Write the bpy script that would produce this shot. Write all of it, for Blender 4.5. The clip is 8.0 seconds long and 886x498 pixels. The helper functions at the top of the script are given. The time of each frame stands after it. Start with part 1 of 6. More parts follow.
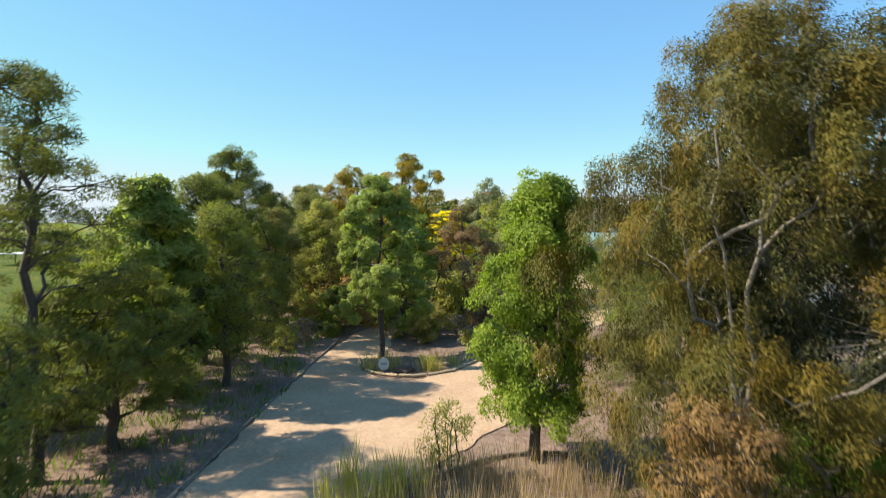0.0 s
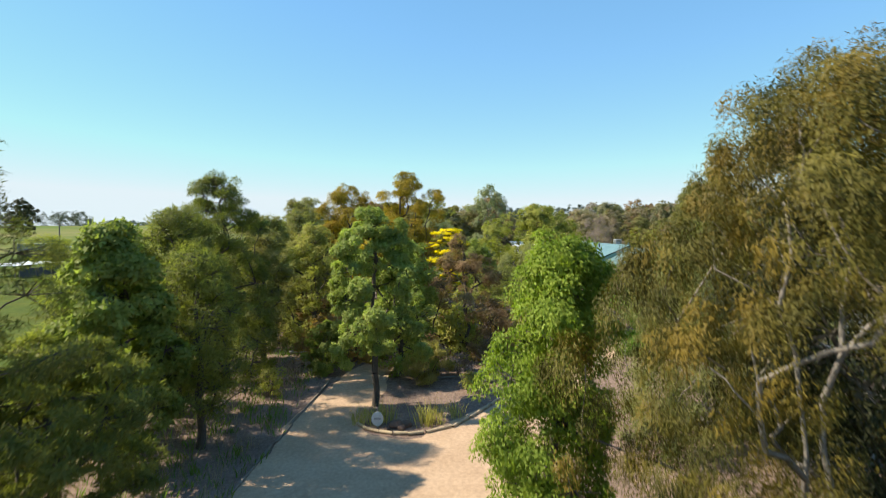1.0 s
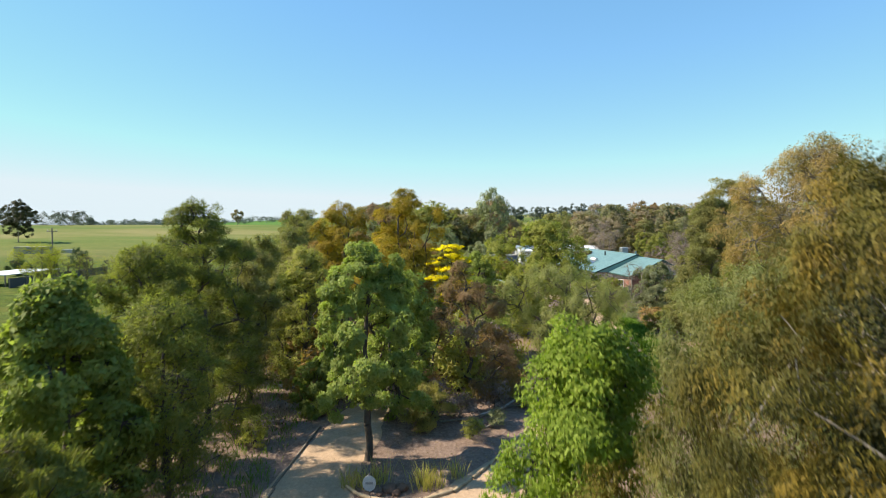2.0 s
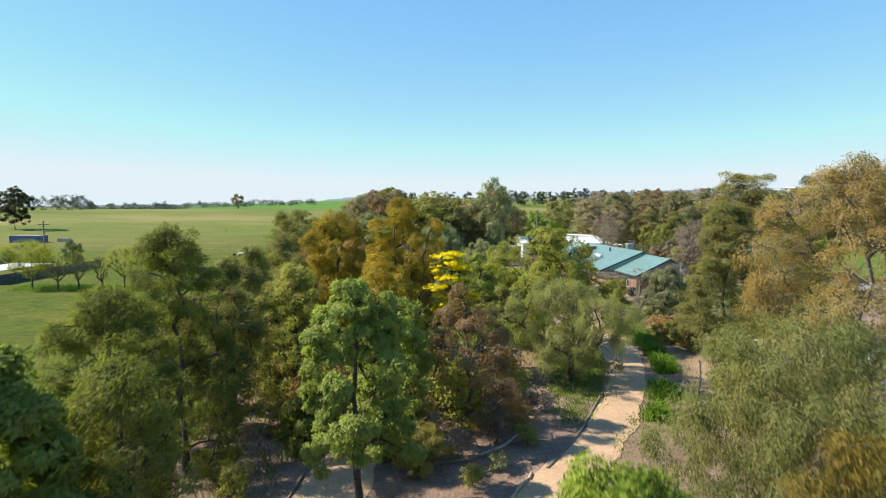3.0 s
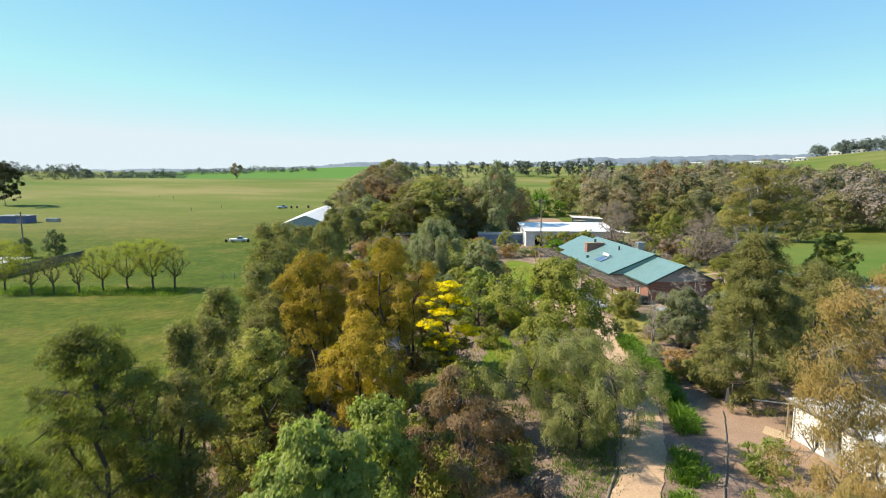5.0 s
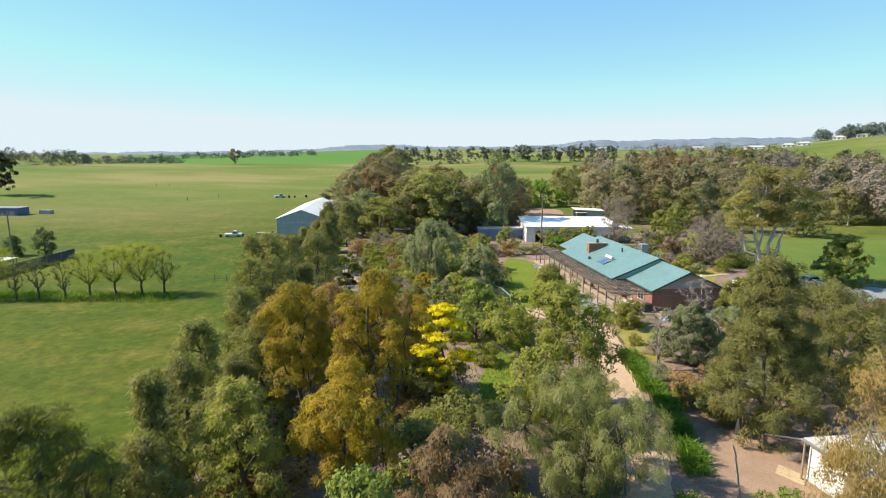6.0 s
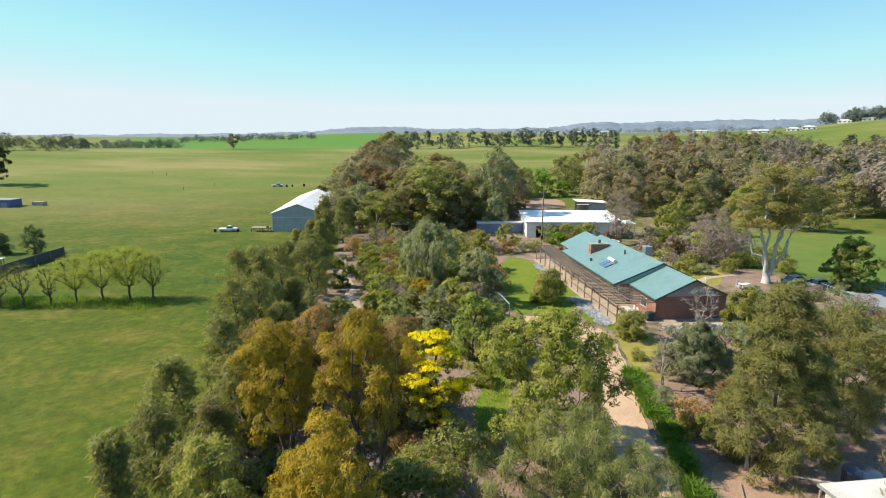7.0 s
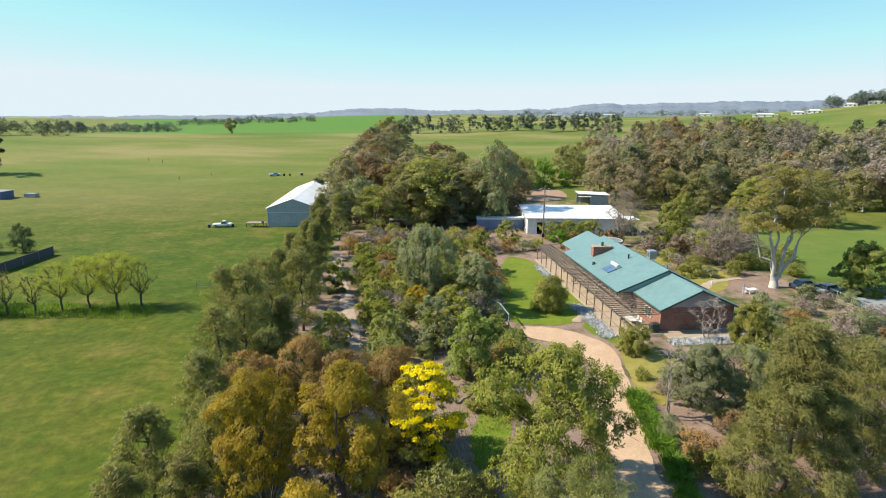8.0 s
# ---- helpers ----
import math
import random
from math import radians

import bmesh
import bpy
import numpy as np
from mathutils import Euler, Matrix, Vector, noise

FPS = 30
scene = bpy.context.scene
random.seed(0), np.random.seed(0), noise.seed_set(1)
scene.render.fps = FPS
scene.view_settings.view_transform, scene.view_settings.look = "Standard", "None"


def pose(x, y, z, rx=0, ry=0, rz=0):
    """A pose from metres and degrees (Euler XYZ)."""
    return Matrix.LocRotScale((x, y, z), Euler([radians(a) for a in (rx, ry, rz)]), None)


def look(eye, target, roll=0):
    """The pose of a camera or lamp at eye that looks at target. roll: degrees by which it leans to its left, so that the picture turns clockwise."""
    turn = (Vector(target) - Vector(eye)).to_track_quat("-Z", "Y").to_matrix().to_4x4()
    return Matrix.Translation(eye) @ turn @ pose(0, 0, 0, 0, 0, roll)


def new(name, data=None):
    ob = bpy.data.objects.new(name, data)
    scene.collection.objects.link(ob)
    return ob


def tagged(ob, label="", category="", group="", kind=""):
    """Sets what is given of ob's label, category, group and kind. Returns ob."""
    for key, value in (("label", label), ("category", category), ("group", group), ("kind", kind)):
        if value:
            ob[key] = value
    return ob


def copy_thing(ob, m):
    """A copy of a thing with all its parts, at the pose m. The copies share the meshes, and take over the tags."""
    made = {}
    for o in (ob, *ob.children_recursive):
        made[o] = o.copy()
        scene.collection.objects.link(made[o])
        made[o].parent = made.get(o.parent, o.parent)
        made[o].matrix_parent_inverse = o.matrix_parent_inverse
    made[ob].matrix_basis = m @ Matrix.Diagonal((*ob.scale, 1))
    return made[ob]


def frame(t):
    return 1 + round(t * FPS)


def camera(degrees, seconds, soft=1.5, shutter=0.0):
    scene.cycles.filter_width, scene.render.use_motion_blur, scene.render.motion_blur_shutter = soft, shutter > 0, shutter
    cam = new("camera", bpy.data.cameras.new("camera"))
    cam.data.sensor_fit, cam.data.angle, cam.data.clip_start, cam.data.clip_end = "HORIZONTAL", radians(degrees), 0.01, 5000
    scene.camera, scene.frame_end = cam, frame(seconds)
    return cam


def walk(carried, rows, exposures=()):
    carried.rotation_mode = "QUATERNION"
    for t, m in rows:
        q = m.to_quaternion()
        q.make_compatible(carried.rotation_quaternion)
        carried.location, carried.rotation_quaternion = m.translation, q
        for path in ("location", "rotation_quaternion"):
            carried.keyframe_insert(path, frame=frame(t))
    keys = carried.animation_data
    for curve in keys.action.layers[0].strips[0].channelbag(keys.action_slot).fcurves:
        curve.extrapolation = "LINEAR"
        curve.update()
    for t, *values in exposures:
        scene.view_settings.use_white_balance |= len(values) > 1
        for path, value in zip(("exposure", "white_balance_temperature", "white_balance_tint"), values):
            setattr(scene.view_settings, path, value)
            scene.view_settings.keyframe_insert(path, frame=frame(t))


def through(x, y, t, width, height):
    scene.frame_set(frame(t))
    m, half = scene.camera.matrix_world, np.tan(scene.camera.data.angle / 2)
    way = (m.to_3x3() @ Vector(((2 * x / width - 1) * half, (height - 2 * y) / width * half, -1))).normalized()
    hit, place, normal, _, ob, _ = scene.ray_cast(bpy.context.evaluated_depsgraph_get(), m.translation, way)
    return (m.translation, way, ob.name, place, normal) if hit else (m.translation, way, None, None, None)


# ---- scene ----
cam = camera(76.7, 8.0, soft=1.0, shutter=0.6)
METRES, EYE, TILT, LEAN, TURN = 32.0, 7.5, -2.4, 0.0, 0.0
ROWS = [
    (0.0, 0.0, 0.0, 0.0, -0.0, 0.0, -0.0),
    (0.5, 0.0003, 0.0443, 0.0321, 0.03, 0.01, 0.01),
    (1.0, 0.0008, 0.0891, 0.0632, 0.06, 0.07, -0.03),
    (1.5, 0.0019, 0.1353, 0.0938, 0.16, 0.13, -0.02),
    (3.0, 0.0096, 0.2665, 0.2019, 0.42, -2.01, -0.14),
    (3.5, 0.0133, 0.3143, 0.243, 0.5, -2.89, -0.2),
    (4.0, 0.0198, 0.3628, 0.2853, 0.56, -3.77, -0.27),
    (4.5, 0.0234, 0.4127, 0.3273, 0.63, -4.68, -0.34),
    (6.0, 0.041, 0.559, 0.4593, 0.76, -7.32, -0.4),
    (6.5, 0.05, 0.6076, 0.5042, 0.82, -8.22, -0.39),
    (7.0, 0.0588, 0.6577, 0.5472, 0.88, -9.12, -0.39),
    (7.5, 0.0656, 0.7096, 0.5925, 0.91, -10.03, -0.41),
    (8.0, 0.0718, 0.7641, 0.6384, 0.98, -10.95, -0.42),
]
walk(cam, [(t, pose(0, 0, EYE, TILT, LEAN, TURN) @ pose(METRES * x, METRES * y, METRES * z, 90 + pitch, roll, yaw)) for t, x, y, z, yaw, pitch, roll in ROWS],
     exposures=[(0.0, 1.15, 7200, 7), (1.5, 1.08, 7200, 7), (8.0, 1.08, 7200, 7)])


# ---- world, sun, exposure ----
SUN_FROM = Vector((-0.75, 0.02, 0.66)).normalized()
world = bpy.data.worlds.new("world")
scene.world = world
world.use_nodes = True
wn = world.node_tree.nodes
sky = wn.new("ShaderNodeTexSky")
sky.sky_type, sky.sun_disc = "NISHITA", False
sky.sun_elevation = math.asin(SUN_FROM.z)
sky.sun_rotation = math.atan2(SUN_FROM.x, SUN_FROM.y)
sky.altitude, sky.air_density, sky.dust_density, sky.ozone_density = 300, 1.0, 0.1, 3.0
dim, soften, tint = wn.new("ShaderNodeMix"), wn.new("ShaderNodeGamma"), wn.new("ShaderNodeHueSaturation")
dim.data_type, dim.blend_type = "RGBA", "MULTIPLY"
dim.inputs[0].default_value, dim.inputs[7].default_value = 1.0, (0.074, 0.1035, 0.131, 1)
soften.inputs["Gamma"].default_value = 0.53
tint.inputs["Saturation"].default_value, tint.inputs["Hue"].default_value = 1.33, 0.503
pale = wn.new("ShaderNodeMix")
pale.data_type, pale.blend_type = "RGBA", "DARKEN"
pale.inputs[0].default_value, pale.inputs[7].default_value = 1.0, (0.52, 0.628, 0.745, 1)
sky_links = world.node_tree.links
sky_links.new(sky.outputs[0], dim.inputs[6])
sky_links.new(dim.outputs[2], soften.inputs["Color"])
sky_links.new(soften.outputs[0], tint.inputs["Color"])
sky_links.new(tint.outputs[0], pale.inputs[6])
sky_links.new(pale.outputs[2], wn["Background"].inputs["Color"])
wn["Background"].inputs["Strength"].default_value = 0.665
sun = new("sun", bpy.data.lights.new("sun", "SUN"))
sun.data.energy, sun.data.angle, sun.data.color = 4.4, radians(0.53), (1.0, 0.92, 0.80)
sun.matrix_world = look((0, 0, 60), Vector((0, 0, 60)) - SUN_FROM)


# ---- materials ----
def shader(name):
    m = bpy.data.materials.new(name)
    m.use_nodes = True
    return m, m.node_tree.nodes, m.node_tree.links, m.node_tree.nodes["Principled BSDF"]


def ramp(nodes, stops):
    r = nodes.new("ShaderNodeValToRGB")
    e = r.color_ramp.elements
    while len(e) < len(stops):
        e.new(0.5)
    for el, (p, c) in zip(e, stops):
        el.position, el.color = p, (*c, 1)
    return r


def noise_tex(nodes, links, scale, detail=4.0, rough=0.55, coords="Object"):
    tc = nodes.new("ShaderNodeTexCoord")
    n = nodes.new("ShaderNodeTexNoise")
    n.inputs["Scale"].default_value, n.inputs["Detail"].default_value, n.inputs["Roughness"].default_value = scale, detail, rough
    links.new(tc.outputs[coords], n.inputs["Vector"])
    return n


def mixed(nodes, links, fac, a, b, kind="MIX"):
    m = nodes.new("ShaderNodeMix")
    m.data_type, m.blend_type = "RGBA", kind
    for sock, v in ((m.inputs[0], fac), (m.inputs[6], a), (m.inputs[7], b)):
        if isinstance(v, bpy.types.NodeSocket):
            links.new(v, sock)
        elif isinstance(v, (int, float)):
            sock.default_value = v
        else:
            sock.default_value = (*v, 1)
    return m.outputs[2]


def bumped(nodes, links, bsdf, height, strength=0.3, distance=0.02):
    b = nodes.new("ShaderNodeBump")
    b.inputs["Strength"].default_value, b.inputs["Distance"].default_value = strength, distance
    links.new(height, b.inputs["Height"])
    links.new(b.outputs[0], bsdf.inputs["Normal"])


def shade(c, f):
    return tuple(min(1.0, v * f) for v in c)


def leaf_material(name, c, tip=None, through=0.3, gloss=0.45, alt=None):
    """Leaves: colour varies leaf by leaf and branch by branch; light passes through."""
    m, nodes, links, bsdf = shader(name)
    c, tip = (c[0], c[1] * 1.02, c[2] + 0.012), tip and (tip[0], tip[1] * 1.02, tip[2] + 0.018)
    c, tip, through = shade(c, 1.04), shade(tip or shade(c, 1.5), 0.95), through + 0.11
    geo = nodes.new("ShaderNodeNewGeometry")
    r = ramp(nodes, [(0.0, shade(c, 0.78)), (0.45, c), (0.85, shade(c, 1.12)), (1.0, shade(c, 1.3))])
    links.new(geo.outputs["Random Per Island"], r.inputs[0])
    n = noise_tex(nodes, links, 0.8, 3.0)
    r2 = ramp(nodes, [(0.36, shade(c, 0.7)), (0.64, tip)])
    links.new(n.outputs[0], r2.inputs[0])
    col = mixed(nodes, links, 0.5, r.outputs[0], r2.outputs[0])
    if alt:
        n3 = noise_tex(nodes, links, 0.42, 2.0)
        r3 = ramp(nodes, [(0.5, (0, 0, 0)), (0.62, (0.85, 0.85, 0.85))])
        links.new(n3.outputs[0], r3.inputs[0])
        col = mixed(nodes, links, r3.outputs[0], col, alt)
    info = nodes.new("ShaderNodeObjectInfo")
    hsv = nodes.new("ShaderNodeHueSaturation")
    mr = nodes.new("ShaderNodeMapRange")
    mr.inputs[3].default_value, mr.inputs[4].default_value = 0.85, 1.15
    links.new(info.outputs["Random"], mr.inputs[0])
    links.new(mr.outputs[0], hsv.inputs["Value"])
    links.new(col, hsv.inputs["Color"])
    links.new(hsv.outputs[0], bsdf.inputs["Base Color"])
    bsdf.inputs["Roughness"].default_value = gloss + 0.15
    bsdf.inputs["Specular IOR Level"].default_value = 0.18
    tr = nodes.new("ShaderNodeBsdfTranslucent")
    links.new(mixed(nodes, links, 1.0, hsv.outputs[0], (1.0, 1.15, 0.55), "MULTIPLY"), tr.inputs["Color"])
    mx = nodes.new("ShaderNodeMixShader")
    mx.inputs[0].default_value = through
    links.new(bsdf.outputs[0], mx.inputs[1])
    links.new(tr.outputs[0], mx.inputs[2])
    links.new(mx.outputs[0], nodes["Material Output"].inputs["Surface"])
    return m


def rough_material(name, c, c2, scale=4.0, rough=0.85, bump=0.4, dist=0.02, metal=0.0, stretch=None, fine=6.0):
    """A surface of two tones at two scales, with relief."""
    c, c2 = shade(c, 0.8), shade(c2, 0.8)
    m, nodes, links, bsdf = shader(name)
    n = noise_tex(nodes, links, scale, 5.0, 0.6)
    f = noise_tex(nodes, links, scale * fine, 4.0, 0.6)
    if stretch:
        mp = nodes.new("ShaderNodeMapping")
        mp.inputs["Scale"].default_value = stretch
        links.new(n.inputs["Vector"].links[0].from_socket, mp.inputs["Vector"])
        links.new(mp.outputs[0], f.inputs["Vector"])
    r = ramp(nodes, [(0.3, c), (0.7, c2)])
    links.new(n.outputs[0], r.inputs[0])
    r2 = ramp(nodes, [(0.3, shade(c, 0.7)), (0.7, shade(c2, 1.1))])
    links.new(f.outputs[0], r2.inputs[0])
    links.new(mixed(nodes, links, 0.45, r.outputs[0], r2.outputs[0]), bsdf.inputs["Base Color"])
    bsdf.inputs["Roughness"].default_value, bsdf.inputs["Metallic"].default_value = rough, metal
    bumped(nodes, links, bsdf, f.outputs[0], bump, dist)
    return m


LEAF = {
    "casuarina": leaf_material("casuarina_needles", (0.175, 0.185, 0.042), (0.35, 0.33, 0.068), 0.4),
    "casuarina_dark": leaf_material("dark_needles", (0.165, 0.18, 0.045), (0.37, 0.355, 0.07), 0.44),
    # darker needle copy: the shade of a backlit crown is in the colour
    "casuarina_shade": leaf_material("shaded_needles", (0.13, 0.14, 0.036), (0.30, 0.285, 0.055), 0.36),
    "casuarina_khaki": leaf_material("khaki_needles", (0.19, 0.19, 0.062), (0.38, 0.355, 0.105), 0.34, alt=(0.27, 0.245, 0.085)),
    "kurrajong": leaf_material("kurrajong_leaves", (0.215, 0.25, 0.056), (0.43, 0.455, 0.13), 0.42),
    "kurrajong_pale": leaf_material("pale_kurrajong_leaves", (0.245, 0.285, 0.07), (0.45, 0.49, 0.155), 0.4),
    "bright": leaf_material("bright_leaves", (0.205, 0.28, 0.03), (0.40, 0.46, 0.065), 0.36),
    "gum": leaf_material("gum_leaves", (0.12, 0.115, 0.025), (0.27, 0.23, 0.045), 0.2, alt=(0.21, 0.14, 0.052)),
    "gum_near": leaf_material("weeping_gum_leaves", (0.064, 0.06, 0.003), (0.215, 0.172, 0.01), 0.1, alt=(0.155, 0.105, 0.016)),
    "gum_green": leaf_material("green_gum_leaves", (0.27, 0.265, 0.075), (0.47, 0.44, 0.13), 0.45),
    # near-black copy of the gum leaves, with shade put into the colour
    "gum_shade": leaf_material("shaded_gum_leaves", (0.045, 0.05, 0.012), (0.10, 0.095, 0.02), 0.1),
    "golden": leaf_material("golden_leaves", (0.335, 0.225, 0.018), (0.55, 0.385, 0.035), 0.34, alt=(0.27, 0.215, 0.028)),
    "rust": leaf_material("rusty_leaves", (0.225, 0.14, 0.07), (0.36, 0.235, 0.125), 0.35, alt=(0.24, 0.175, 0.09)),
    "tan": leaf_material("tan_wattle_leaves", (0.30, 0.175, 0.06), (0.45, 0.28, 0.11), 0.34, alt=(0.26, 0.185, 0.07)),
    "gum_soft": leaf_material("soft_gum_leaves", (0.20, 0.195, 0.07), (0.38, 0.35, 0.14), 0.4, alt=(0.28, 0.225, 0.10)),
    "gum_pale": leaf_material("pale_gum_leaves", (0.19, 0.205, 0.065), (0.36, 0.365, 0.13), 0.36, alt=(0.25, 0.225, 0.09)),
    "golden_gum": leaf_material("golden_olive_leaves", (0.24, 0.205, 0.058), (0.41, 0.335, 0.105), 0.42, alt=(0.26, 0.25, 0.09)),
    "orange": leaf_material("orange_gum_leaves", (0.28, 0.19, 0.062), (0.44, 0.305, 0.105), 0.36, alt=(0.26, 0.21, 0.09)),
    "grey": leaf_material("grey_green_leaves", (0.245, 0.255, 0.14), (0.43, 0.435, 0.25), 0.4),
    "willow": leaf_material("willow_leaves", (0.26, 0.262, 0.095), (0.44, 0.43, 0.17), 0.42),
    "olive": leaf_material("olive_leaves", (0.25, 0.245, 0.06), (0.46, 0.43, 0.115), 0.42, alt=(0.34, 0.30, 0.09)),
    "spread_green": leaf_material("fresh_olive_leaves", (0.235, 0.24, 0.045), (0.46, 0.44, 0.09), 0.4),
    "spring": leaf_material("spring_leaves", (0.31, 0.31, 0.03), (0.50, 0.47, 0.05), 0.45),
    "blossom": leaf_material("wattle_blossom", (0.86, 0.66, 0.008), (0.95, 0.80, 0.02), 0.3, 0.7),
    "brown_gum": leaf_material("brown_gum_leaves", (0.28, 0.22, 0.145), (0.41, 0.325, 0.22), 0.36, alt=(0.26, 0.245, 0.13)),
    "gum_dusk": leaf_material("mauve_grey_leaves", (0.245, 0.20, 0.178), (0.345, 0.28, 0.25), 0.34),
    # blue-grey of distance haze mixed into the leaf colour
    "haze_blue": leaf_material("haze_blue_leaves", (0.11, 0.135, 0.12), (0.17, 0.195, 0.175), 0.2),
    "casuarina_soft": leaf_material("soft_needles", (0.19, 0.185, 0.062), (0.35, 0.325, 0.115), 0.38, alt=(0.26, 0.225, 0.085)),
    # dark leaves greyed by haze painted into their colour
    "gum_haze": leaf_material("haze_grey_leaves", (0.075, 0.09, 0.07), (0.125, 0.145, 0.105), 0.2),
    "wood_green": leaf_material("woodland_leaves", (0.165, 0.165, 0.085), (0.27, 0.255, 0.135), 0.3, alt=(0.21, 0.18, 0.115)),
    "pine": leaf_material("pine_needles", (0.06, 0.09, 0.035), (0.12, 0.16, 0.05)),
    "hedge": leaf_material("hedge_leaves", (0.13, 0.245, 0.018), (0.27, 0.40, 0.04), 0.4),
    "lavender": leaf_material("purple_twigs", (0.26, 0.195, 0.175), (0.375, 0.285, 0.255), 0.2),
    "straw": leaf_material("dry_stalks", (0.38, 0.265, 0.175), (0.54, 0.40, 0.28), 0.25),
    "reed": leaf_material("green_reeds", (0.36, 0.31, 0.10), (0.58, 0.48, 0.20), 0.45),
    "white_bloom": leaf_material("white_flowers", (0.50, 0.49, 0.64), (0.72, 0.70, 0.82), 0.15),
    "pasture": leaf_material("pasture_tufts", (0.11, 0.155, 0.012), (0.22, 0.21, 0.04), 0.3),
    "weed": leaf_material("weeds", (0.13, 0.21, 0.025), (0.24, 0.30, 0.05), 0.35),
}
BARK = {
    "dark": rough_material("dark_bark", (0.07, 0.055, 0.045), (0.14, 0.115, 0.095), 3.0, 0.95, 0.8, 0.03, stretch=(1, 1, 0.15)),
    "grey": rough_material("grey_bark", (0.19, 0.165, 0.14), (0.30, 0.27, 0.235), 3.0, 0.9, 0.6, 0.02, stretch=(1, 1, 0.2)),
    "pale_grey": rough_material("pale_grey_bark", (0.30, 0.26, 0.23), (0.44, 0.39, 0.36), 2.5, 0.9, 0.5, 0.02, stretch=(1, 1, 0.2)),
    "white": rough_material("white_gum_bark", (0.40, 0.375, 0.36), (0.62, 0.59, 0.58), 1.6, 0.8, 0.3, 0.02, stretch=(1, 1, 0.3)),
}


# ---- helpers for meshes ----
def raw_mesh(name, verts, faces, material, smooth=False):
    """A mesh from numpy arrays: verts n x 3, faces n x 3 or n x 4, or a list of such."""
    me = bpy.data.meshes.new(name)
    groups = faces if isinstance(faces, list) else [faces]
    groups = [np.asarray(g, dtype=np.int32) for g in groups if len(g)]
    loops = np.concatenate([g.ravel() for g in groups])
    sizes = np.concatenate([np.full(len(g), g.shape[1], dtype=np.int32) for g in groups])
    me.vertices.add(len(verts))
    me.vertices.foreach_set("co", np.asarray(verts, dtype=np.float32).ravel())
    me.loops.add(len(loops))
    me.loops.foreach_set("vertex_index", loops)
    me.polygons.add(len(sizes))
    me.polygons.foreach_set("loop_start", np.concatenate([[0], np.cumsum(sizes)[:-1]]).astype(np.int32))
    if smooth:
        me.polygons.foreach_set("use_smooth", np.ones(len(sizes), dtype=bool))
    me.update(calc_edges=True)
    me.materials.append(material)
    return me


def part(name, me, parent=None, label="", m=None):
    """One mesh object, under a thing if one is given. me: a mesh, or (bmesh, material)."""
    if isinstance(me, tuple):
        bm, material = me
        me = bpy.data.meshes.new(name)
        bm.to_mesh(me)
        bm.free()
        me.materials.append(material)
    ob = new(name, me)
    ob.parent = parent
    if m is not None:
        ob.matrix_basis = m
    if label:
        tagged(ob, label)
    return ob


def thing(name, label, category, m=None, group="", kind=""):
    ob = new(name)
    ob.empty_display_size = 0.3
    if m is not None:
        ob.matrix_basis = m
    return tagged(ob, label, category, group, kind)


def box(bm, x0, y0, z0, x1, y1, z1, bevel=0.0):
    ret = bmesh.ops.create_cube(bm, size=1.0)
    vs = ret["verts"]
    bmesh.ops.scale(bm, verts=vs, vec=(x1 - x0, y1 - y0, z1 - z0))
    bmesh.ops.translate(bm, verts=vs, vec=((x0 + x1) / 2, (y0 + y1) / 2, (z0 + z1) / 2))
    if bevel:
        es = list({e for v in vs for e in v.link_edges})
        bmesh.ops.bevel(bm, geom=es, offset=bevel, segments=1, affect="EDGES")
    return bm


def boxes(*rows, bevel=0.0):
    bm = bmesh.new()
    for r in rows:
        box(bm, *r, bevel=bevel)
    return bm


def frusta(p0, p1, r0, r1, sides=5):
    """Tapered tubes, one for each row."""
    p0, p1 = np.asarray(p0, float), np.asarray(p1, float)
    r0, r1 = np.asarray(r0, float)[:, None, None], np.asarray(r1, float)[:, None, None]
    d = p1 - p0
    d /= np.linalg.norm(d, axis=1, keepdims=True) + 1e-9
    ref = np.where(np.abs(d[:, 2:3]) > 0.9, [[1.0, 0, 0]], [[0, 0, 1.0]])
    u = np.cross(d, ref)
    u /= np.linalg.norm(u, axis=1, keepdims=True) + 1e-9
    w = np.cross(d, u)
    a = np.linspace(0, 2 * np.pi, sides, endpoint=False)
    ring = u[:, None, :] * np.cos(a)[None, :, None] + w[:, None, :] * np.sin(a)[None, :, None]
    verts = np.concatenate([p0[:, None, :] + ring * r0, p1[:, None, :] + ring * r1], axis=1)
    k = np.arange(sides)
    f = np.stack([k, (k + 1) % sides, (k + 1) % sides + sides, k + sides], axis=1)
    faces = f[None] + (np.arange(len(p0)) * 2 * sides)[:, None, None]
    return verts.reshape(-1, 3), faces.reshape(-1, 4)


def leaf_blades(p, d, nrm, length, width, rng):
    """Pointed leaves at p along d, their faces towards nrm, one triangle each."""
    n = len(p)
    d = d / (np.linalg.norm(d, axis=1, keepdims=True) + 1e-9)
    side = np.cross(d, nrm)
    side /= np.linalg.norm(side, axis=1, keepdims=True) + 1e-9
    L = length * rng.uniform(0.65, 1.35, (n, 1))
    W = width * rng.uniform(0.65, 1.35, (n, 1))
    skew = rng.uniform(0, 0.45, (n, 1))
    verts = np.stack([p + side * W * 0.5, p + d * L, p - side * W * 0.5 + d * L * skew], axis=1).reshape(-1, 3)
    return verts, np.arange(3 * n).reshape(-1, 3)


